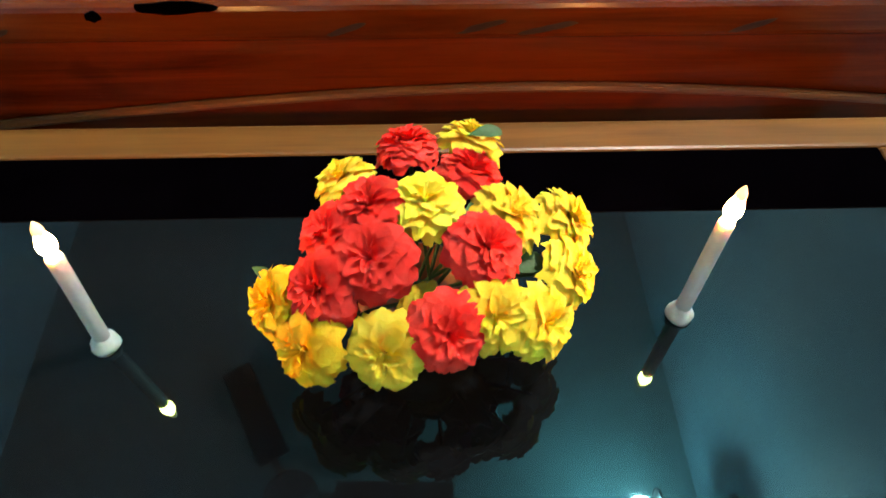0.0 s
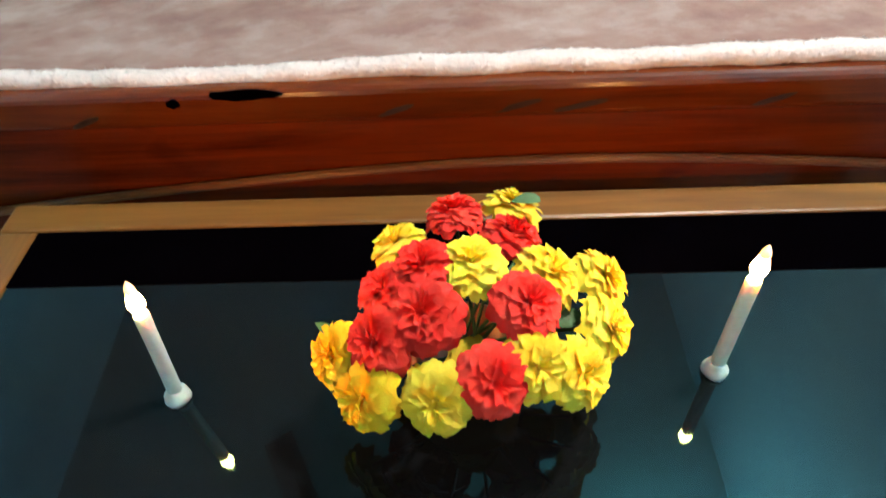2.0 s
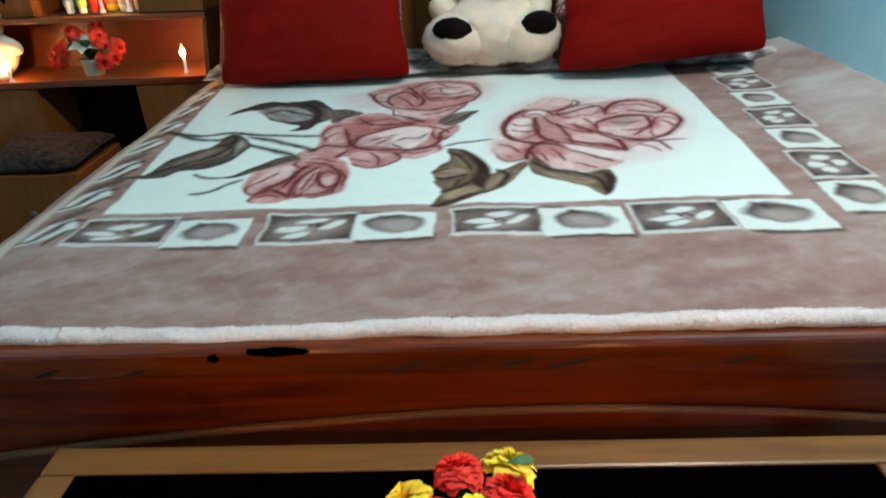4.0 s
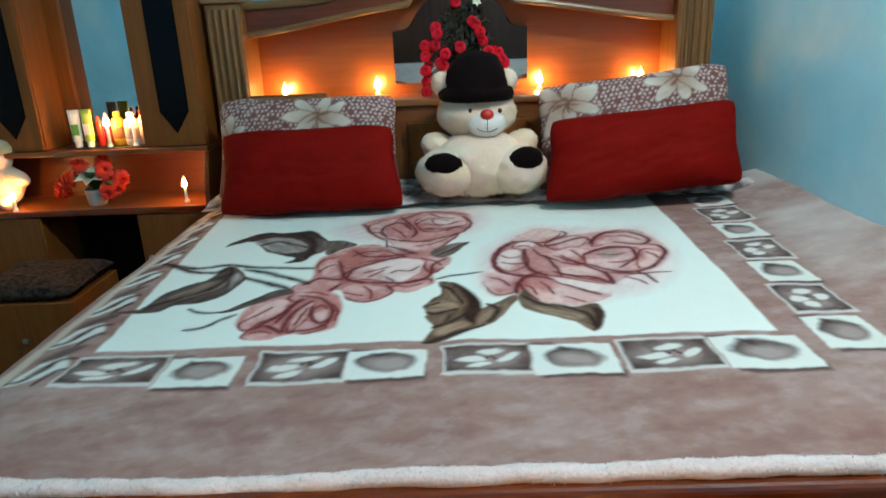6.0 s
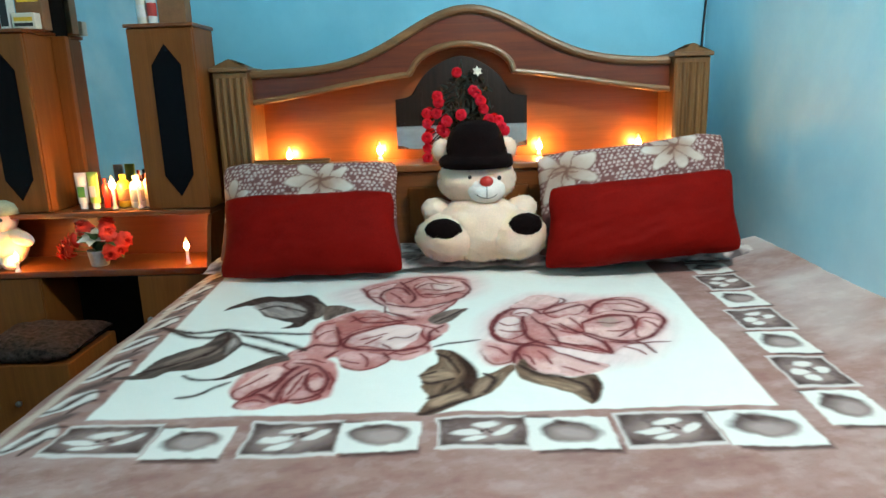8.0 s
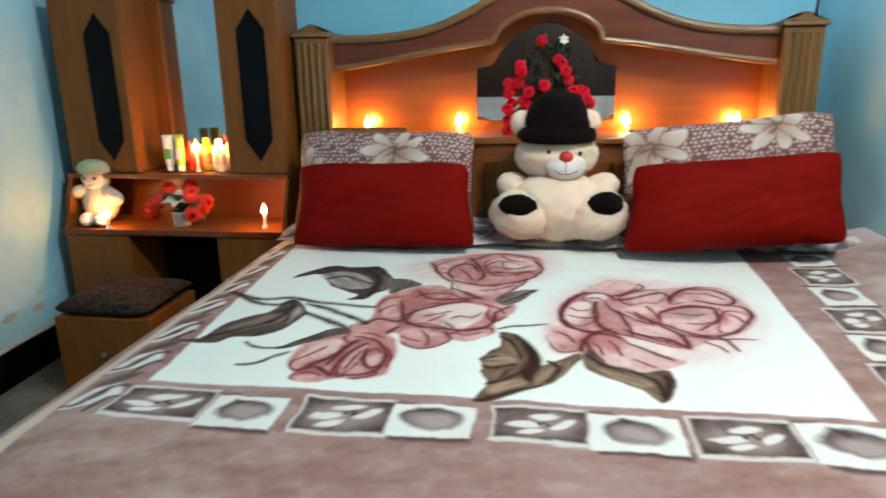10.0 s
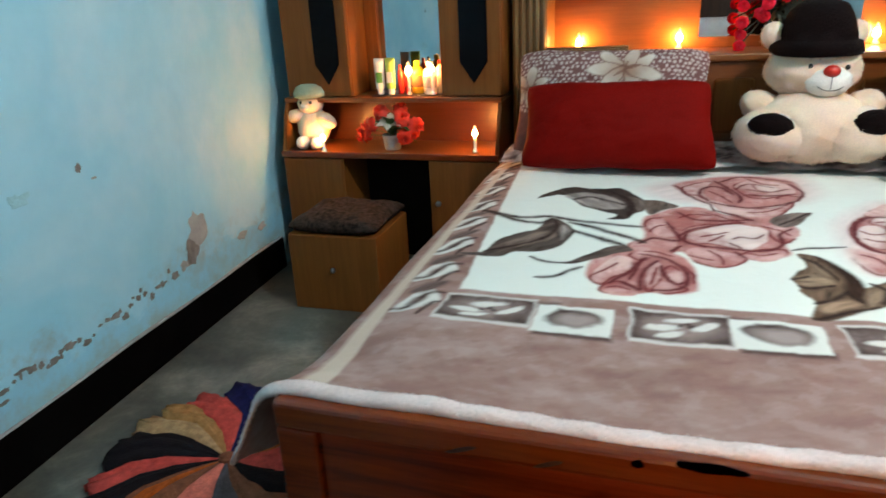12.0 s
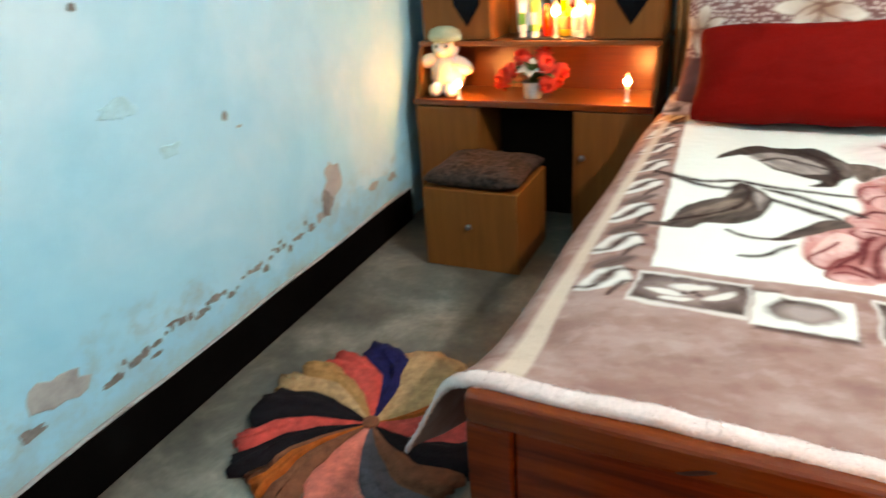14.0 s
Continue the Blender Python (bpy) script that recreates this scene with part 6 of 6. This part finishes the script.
tray = to_obj("tray", box_bm(-1.50, -1.20, -0.175, -0.10, SHELF + 0.0005, SHELF + 0.005, 0.002, 1), M["black"])
tagged(tray, "flat black tray under the toiletries", "tray")
TZ = SHELF + 0.0055
tube_bottle((-1.472, -0.132, TZ), 0.045, 0.14, M["tube_white"], M["tube_white"], "white squeeze tube with a green label", M["label_green"], 6)
tube_bottle((-1.424, -0.135, TZ), 0.045, 0.142, M["tube_green"], M["tube_white"], "lime green squeeze tube with a white label", M["tube_white"], -4)
flask((-1.385, -0.125, TZ), 0.026, 0.115, M["bottle_red"], M["bottle_red"], "small red plastic bottle", None)
flask((-1.358, -0.118, TZ), 0.024, 0.12, M["bottle_red"], M["black"], "dark red plastic bottle with black cap", None)
flask((-1.318, -0.112, TZ), 0.050, 0.128, M["bottle_yellow"], M["bottle_yellow"], "yellow plastic bottle lit by the candle", M["box_brown"])
flask((-1.258, -0.13, TZ), 0.056, 0.125, M["tube_white"], M["tube_white"], "white jar-shaped bottle with grey label", M["plaster_pale"])
flask((-1.222, -0.12, TZ), 0.030, 0.13, M["lily"], M["bottle_red"], "cream bottle beside the cabinet", None)


def carton(loc, w, d, h, mat, label, bands):
    t = thing("carton", label, "box", loc, 0, "things on the cabinets")
    part("carton_body", box_bm(-w / 2, w / 2, -d / 2, d / 2, 0, h, 0.002, 1), mat, t)
    for k, (z0, z1, bm_) in enumerate(bands):
        part("print_bar", box_bm(-w * 0.4, w * 0.4, -d / 2 - 0.0015, -d / 2 - 0.0002, z0, z1, 0), bm_, t)


carton((-1.70, -0.13, TOWER_TOP), 0.05, 0.04, 0.16, M["bottle_red"], "tall red and white carton", [(0.03, 0.07, M["tube_white"]), (0.10, 0.13, M["lily"])])
carton((-1.645, -0.135, TOWER_TOP), 0.035, 0.045, 0.15, M["tube_white"], "white carton with black stripe", [(0.01, 0.14, M["black"])])
carton((-1.575, -0.14, TOWER_TOP), 0.085, 0.04, 0.055, M["lily"], "low cream box with dark and yellow print", [(0.008, 0.02, M["black"]), (0.026, 0.04, M["bottle_yellow"])])
carton((-1.585, -0.075, TOWER_TOP), 0.10, 0.05, 0.17, M["box_brown"], "brown cardboard carton on the cabinet", [(0.10, 0.12, M["bottle_yellow"])])
carton((-1.035, -0.12, TOWER_TOP), 0.10, 0.06, 0.13, M["box_brown"], "plain brown carton on the cabinet", [(0.09, 0.10, M["dresser"])])
flask((-1.142, -0.15, TOWER_TOP), 0.036, 0.12, M["lily"], M["tube_white"], "cream bottle standing on the cabinet", M["tube_white"], "lotion_bottle")
flask((-1.104, -0.155, TOWER_TOP), 0.034, 0.13, M["tube_white"], M["bottle_red"], "white bottle with red band on the cabinet", M["bottle_red"], "lotion_bottle")

# small plush toy with cap
doll = blob_bm([
    ((-1.775, -0.13, DESK + 0.078), (0.064, 0.055, 0.072), (0, 0, 0), 0),
    ((-1.775, -0.14, DESK + 0.165), (0.048, 0.045, 0.042), (0, 0, 0), 0),
    ((-1.836, -0.15, DESK + 0.120), (0.040, 0.026, 0.025), (0, -12, 0), 0),
    ((-1.712, -0.155, DESK + 0.105), (0.042, 0.028, 0.026), (0, 30, 0), 0),
    ((-1.80, -0.185, DESK + 0.026), (0.024, 0.035, 0.026), (0, 0, 0), 1),
    ((-1.745, -0.185, DESK + 0.026), (0.024, 0.035, 0.026), (0, 0, 0), 1),
    ((-1.778, -0.178, DESK + 0.157), (0.018, 0.012, 0.012), (0, 0, 0), 1),
], 3, 0.05)
blob_bm([((-1.795, -0.179, DESK + 0.172), (0.006, 0.005, 0.007), (0, 0, 0), 3), ((-1.757, -0.179, DESK + 0.172), (0.006, 0.005, 0.007), (0, 0, 0), 3)], 2, 0.0, doll)
n0 = len(doll.faces)
lathe_bm([(0.045, DESK + 0.185), (0.062, DESK + 0.190), (0.064, DESK + 0.205), (0.055, DESK + 0.225), (0.03, DESK + 0.237), (0.005, DESK + 0.238)], 24, doll, -1.772, -0.135, 0.02)
doll.faces.ensure_lookup_table()
for f in list(doll.faces)[n0:]:
    f.material_index = 2
bmesh.ops.transform(doll, matrix=Matrix.Translation((-1.775, -0.14, DESK)) @ Matrix.Diagonal((1.14, 1.05, 1.12, 1)) @ Matrix.Translation((1.775, 0.14, -DESK)), verts=doll.verts)
add_fur(doll, 0.005, 7000, 8, (0, 1))
bmesh.ops.translate(doll, vec=(0.0, -0.035, 0.0), verts=doll.verts)
M["cap_green"] = simple("sage green plush", (0.36, 0.42, 0.30), 0.9, 0.12, 30, 0.8)
tagged(soften(to_obj("plush_toy", doll, [M["fur"], M["fur_pale"], M["cap_green"], M["black"]], None, "", True)), "small cream plush toy wearing a sage green cap", "soft toy")

# potted cloth flowers on the dressing table
pot = thing("flower_pot", "small white pot of red and white cloth lilies", "flowers", (-1.415, -0.185, DESK))
part("pot", lathe_bm([(0.030, 0), (0.033, 0.003), (0.040, 0.055), (0.042, 0.062), (0.037, 0.062), (0.032, 0.05), (0.005, 0.045)], 24), M["plaster_pale"], pot, "ribbed grey-white pot", True)


def lily_bm(n, length, width, open_):
    bm = bmesh.new()
    for k in range(n):
        m = Matrix.Rotation(2 * math.pi * k / n, 4, "Z") @ Matrix.Rotation(open_, 4, "X")
        leaf_bm(length, width, 0.35, bm, m)
    return bm


M["lily_red"] = simple("scarlet cloth petal", (0.66, 0.030, 0.012), 0.7, 0.25, 30)
lr = mesh_of("red_lily", ruffle_bm(0.033, 4, 30, seed=77, jag=0.22, cup=1.2), M["lily_red"])
lw = mesh_of("white_lily", lily_bm(6, 0.062, 0.040, 0.40), M["lily"])
lg = mesh_of("pot_leaf", leaf_bm(0.12, 0.042, 0.6), M["leaf"])
sb = bmesh.new()
for dx, dy, dz, me, d in ((-0.075, -0.02, 0.105, lr, (-0.9, -0.6, -0.1)), (-0.115, -0.01, 0.06, lr, (-0.8, -0.5, -0.7)), (-0.04, 0.0, 0.145, lr, (-0.4, -0.4, 0.9)), (0.055, -0.02, 0.125, lr, (0.5, -0.6, 0.6)),
                          (0.085, -0.01, 0.075, lr, (0.6, -0.6, -0.6)), (0.0, -0.02, 0.10, lw, (0.1, -0.5, 1.0)), (0.10, 0.0, 0.10, lr, (1, -0.5, -0.1)), (0.03, 0.03, 0.15, lr, (0.2, 0, 1)), (-0.10, -0.02, 0.085, lr, (-1, -0.6, -0.3)), (0.065, -0.03, 0.06, lr, (0.3, -1, -0.4))):
    fl = new("bloom", me)
    fl.parent = pot
    fl.matrix_basis = aim((dx, dy, dz), d, dx * 40)
    if me is lw:
        fl["label"] = "white cloth lily"
    tube_bm([(0, 0, 0.05), (dx * 0.4, dy * 0.5, 0.05 + (dz - 0.05) * 0.7), (dx, dy, dz)], 0.0016, 5, sb)
part("stem", sb, M["leaf"], pot)
for k, (a, tilt) in enumerate(((200, 35), (160, 25), (330, 20), (20, 30), (290, 50), (250, 55), (90, 40), (345, -5))):
    lf = new("leaf", lg)
    lf.parent = pot
    lf.matrix_basis = pose(0, 0, 0.058, tilt, 0, a - 90)

# ---- crimson rosettes in front of the headboard mirror ----
gar = thing("flower_garland", "dark trailing branches with crimson cloth rosettes before the mirror", "flowers", (0.02, -0.03, 0.8725))
part("holder", lathe_bm([(0.030, 0), (0.034, 0.003), (0.03, 0.05), (0.036, 0.08), (0.03, 0.08), (0.02, 0.06)], 18), M["black"], gar)
pm = [mesh_of("rosette", ruffle_bm(0.021, 6, 36, seed=60 + k), M["pom"]) for k in range(2)]
POMS = [(-0.01, 1.208), (-0.087, 1.122), (-0.083, 1.100), (0.063, 1.128), (0.078, 1.10), (0.002, 1.05), (-0.131, 1.058), (-0.092, 1.058), (-0.054, 1.027), (-0.130, 1.02), (-0.063, 0.985),
        (-0.131, 0.967), (-0.131, 0.925), (-0.132, 0.888), (0.108, 1.029), (0.147, 1.024), (0.168, 0.985), (0.13, 0.986), (0.089, 1.069), (-0.075, 0.995), (0.155, 1.0), (0.05, 1.14)]
br = bmesh.new()
for i, (x, z) in enumerate(POMS):
    at = Vector((x - 0.02, -0.02 - 0.01 * (i % 3), z - 0.8725))
    f = new("rosette", pm[i % 2])
    f.parent = gar
    f.matrix_basis = aim(at, (0.15 * math.sin(i * 2), -1, 0.25), i, 0.95 + 0.1 * (i % 3) / 2)
    up = Vector((0.35 * at.x, 0.0, max(0.14, at.z + 0.05)))
    tube_bm([(0, 0, 0.06), (0.12 * at.x, 0, 0.14), up, at + Vector((0, 0.006, 0))], 0.0028, 5, br)
part("branch", br, M["leaf_dark"], gar)
fo = bmesh.new()
rg = random.Random(12)
for i in range(150):
    t = rg.random()
    x, z = rg.gauss(0.0, 0.035 + 0.02 * t), 0.08 + 0.24 * rg.random()
    leaf_bm(rg.uniform(0.025, 0.05), rg.uniform(0.012, 0.02), 0.3, fo, pose(x, rg.uniform(-0.02, 0.02), z, rg.uniform(0, 360), rg.uniform(-60, 60), rg.uniform(0, 360)))
part("foliage", fo, M["leaf_dark"], gar, "dark leafy sprigs")
fl = new("white_bloom", lw)
fl.parent = gar
fl.matrix_basis = aim((0.046, -0.02, 0.335), (0.3, -1, 0.3), 0, 0.35)

# ---- stool ----
st = thing("stool", "square brown box stool with speckled velvet seat", "stool", (-1.505, -0.475, 0), 1)
part("body", box_bm(-0.178, 0.178, -0.165, 0.165, 0.0, 0.30, 0.004), M["dresser"], st)
seat = pillow("seat", 0.372, 0.345, 0.075, M["stool_cloth"], pose(0, 0, 0.328, 90, 0, 0), None, 40, 40, 12)
seat.parent = st
seat["label"] = "speckled dark velvet seat pad"
part("knob", lathe_bm([(0.004, 0.0), (0.005, 0.006), (0.010, 0.010), (0.010, 0.016), (0.004, 0.019)], 14), M["metal"], st).matrix_basis = pose(0, -0.165, 0.17, 90, 0, 0)

# ---- round rug ----
rug = thing("round_rug", "round pinwheel rug of coloured cloth wedges on the cement floor", "rug", (-1.40, -1.52, 0))
WEDGES = [("salmon", 260), ("grey", 294), ("umber", 314), ("black", 334), ("coral", 358), ("orange", 396), ("straw", 406), ("navy", 455), ("coral", 473), ("sand", 494),
          ("straw", 509), ("black", 526), ("coral", 555), ("black", 573), ("umber", 588), ("orange", 594), ("umber", 602), ("salmon", 620)]
R0 = 0.312
for k in range(len(WEDGES) - 1):
    nm = WEDGES[k][0]
    a0, a1 = math.radians(WEDGES[k][1]), math.radians(WEDGES[k + 1][1])
    bm = bmesh.new()
    na, nr = 15, 9
    top_ = []
    for j in range(nr):
        q = 0.03 + 0.97 * j / (nr - 1)
        row = []
        for i in range(na):
            s = i / (na - 1)
            rim = 0.98 + 0.05 * math.sin(math.pi * s) + 0.04 * math.sin(k * 2.1) + 0.09 * noise.noise(Vector((s * 5, k * 5.1, 0))) + 0.03 * abs(math.sin(s * 11 + k)) * (j == nr - 1)
            a = a0 + (a1 - a0) * (s * 1.08 - 0.04) + 0.30 * (q * q - 0.4) + 0.13 * q * noise.noise(Vector((q * 6, (k + (s > 0.5)) * 3.3, 0.5)))
            z = 0.005 + 0.014 * math.sin(math.pi * s) * q + 0.006 * q * abs(math.sin(s * 7 + k)) + 0.004 * (k % 2) * q + 0.0025 * noise.noise(Vector((q * 9, s * 5, k)))
            row.append(bm.verts.new((R0 * q * rim * math.cos(a), R0 * q * rim * math.sin(a), z)))
        top_.append(row)
    for a, b in zip(top_, top_[1:]):
        for i in range(na - 1):
            bm.faces.new((a[i], a[i + 1], b[i + 1], b[i]))
    out = top_[-1]
    low = [bm.verts.new((v.co.x, v.co.y, 0.0)) for v in out]
    for i in range(na - 1):
        bm.faces.new((out[i], out[i + 1], low[i + 1], low[i]))
    part("wedge", bm, M["rug_" + nm], rug, nm + " cloth wedge", True)
part("centre_knot", lathe_bm([(0.022, 0.0), (0.022, 0.012), (0.012, 0.018), (0.002, 0.019)], 14), M["rug_umber"], rug)

# ---- upholstered seat in the corner by the damp wall ----
ch = thing("armchair", "black upholstered seat with grey ovals edged in gold braid", "chair", (-1.69, -2.66, 0))
part("seat_block", box_bm(-0.19, 0.24, -0.36, 0.26, 0.02, 0.41, 0.02, 3), M["chair_cloth"], ch, "", True)
for dx, dy, a in ((0.185, 0.205, 25), (0.06, 0.205, -20), (-0.07, 0.21, 20), (0.14, 0.10, 70), (0.0, 0.11, 0), (-0.12, 0.09, 40), (0.06, -0.02, 10), (-0.08, -0.06, 30)):
    m = pose(dx, dy, 0.4105, 0, 0, a)
    bm = bmesh.new()
    rim = [m @ Vector((0.065 * math.cos(t), 0.038 * math.sin(t), 0.0)) for t in np.linspace(0, 2 * math.pi, 26)]
    lathe_bm([(1, 0.0), (0.97, 0.003), (0.2, 0.004)], 24, bm)
    bmesh.ops.transform(bm, matrix=m @ Matrix.Diagonal((0.065, 0.038, 1, 1)), verts=bm.verts)
    ov = part("oval_patch", bm, M["chair_grey"], ch)
    part("braid", tube_bm([tuple(p + Vector((0, 0, 0.002))) for p in rim], 0.006, 6), M["bead"], ov, "beaded gold braid")

# ---- ceiling fan, lamp, cable ----
FANC = (-0.565, -1.79, 2.42)
fan = thing("ceiling_fan", "dark three-bladed ceiling fan at rest", "fan", FANC)
part("motor", lathe_bm([(0.02, -0.05), (0.07, -0.045), (0.10, -0.01), (0.10, 0.03), (0.05, 0.06), (0.02, 0.07)], 28), M["fan"], fan, "", True)
part("down_rod", tube_bm([(0, 0, 0.06), (0, 0, CEIL - FANC[2])], 0.011, 10), M["fan"], fan)
part("canopy", lathe_bm([(0.02, 0.25), (0.06, 0.29), (0.065, CEIL - FANC[2])], 20), M["fan"], fan)
for k in range(3):
    bl = part("blade", box_bm(0.16, 0.60, -0.062, 0.062, -0.004, 0.004, 0.003, 1), M["fan"], fan)
    bl.matrix_basis = pose(0, 0, 0, 0, 0, 118 + 120 * k) @ pose(0, 0, 0, 8, 0, 0)
    part("arm", box_bm(0.08, 0.17, -0.015, 0.015, -0.006, -0.0, 0.002, 1), M["fan"], bl)
LX, LY, LZ = 0.72, -1.863, 2.40
lamp = thing("wall_lamp", "lit bulb in a black holder on a bracket from the wall", "lamp", (LX, LY, LZ))
bulb = part("bulb", lathe_bm([(0.004, -0.05), (0.02, -0.046), (0.033, -0.028), (0.036, -0.008), (0.03, 0.015), (0.018, 0.035), (0.014, 0.045)], 20), M["bulb"], lamp, "lit white bulb", True)
bulb.matrix_basis = pose(0, 0, 0, 0, 90, 0)
part("holder", lathe_bm([(0.016, 0.046), (0.060, 0.052), (0.062, 0.060), (0.024, 0.066), (0.022, 0.105), (0.008, 0.112)], 24), M["black"], lamp, "black bakelite holder").matrix_basis = pose(0, 0, 0, 0, 90, 0)
part("bracket", tube_bm([(0.108, 0, 0), (XR - LX - 0.02, 0, 0)], 0.008, 8), M["black"], lamp)
part("wall_plate", lathe_bm([(0.035, 0.0), (0.034, 0.012), (0.015, 0.018)], 20), M["black"], lamp).matrix_basis = pose(XR - LX - 0.0005, 0, 0, 0, -90, 0)
cb = to_obj("cable", tube_bm([(XR - 0.012 + 0.006 * math.sin(z * 9), 0.325, z) for z in np.linspace(0.9, CEIL, 24)], 0.0045, 6), M["cord"])
tagged(cb, "thin black cable running up the wall corner", "cable")

# Added fill lamp behind the camera; no such fixture is known there.
tl = thing("fill_tube_light", "added fill tube in a white batten on the wall, out of view", "lamp", (-0.2, YB + 0.004, 2.3))
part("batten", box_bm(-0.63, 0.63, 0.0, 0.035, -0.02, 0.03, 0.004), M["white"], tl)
part("tube", tube_bm([(-0.59, 0.055, 0.0), (0.59, 0.055, 0.0)], 0.014, 12), M["fill_tube"], tl, "glowing tube of the added fill light")
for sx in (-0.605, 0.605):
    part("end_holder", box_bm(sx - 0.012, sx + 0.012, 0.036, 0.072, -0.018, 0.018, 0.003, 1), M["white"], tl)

# ---- the far end of the room, seen only in the mirrors; its furniture is made up ----
# invented divan: gives the headboard mirror a white band
div = thing("divan", "made-up low white-sheeted divan for the mirror's pale band", "divan", (-0.1, -4.1, 0))
part("base", box_bm(-0.8, 1.12, -0.40, 0.40, 0.0, 0.44, 0.02, 2), M["sheet_white"], div)
part("bolster", box_bm(-0.8, 1.12, -0.40, -0.18, 0.445, 0.79, 0.06, 4), M["sheet_white"], div)
# invented wardrobe: darkens what the headboard mirror reflects
wr = thing("wardrobe", "made-up dark wardrobe that keeps the mirror's reflection dark", "wardrobe", (-0.1, -4.55, 0))
part("carcass", box_bm(-1.0, 1.15, -0.04, 0.03, 0.0, 2.1, 0.005), M["wardrobe"], wr)
for k in range(3):
    part("door", box_bm(-0.98 + 0.71 * k, -0.285 + 0.71 * k, 0.0305, 0.045, 0.06, 2.05, 0.004), M["wardrobe"], wr)
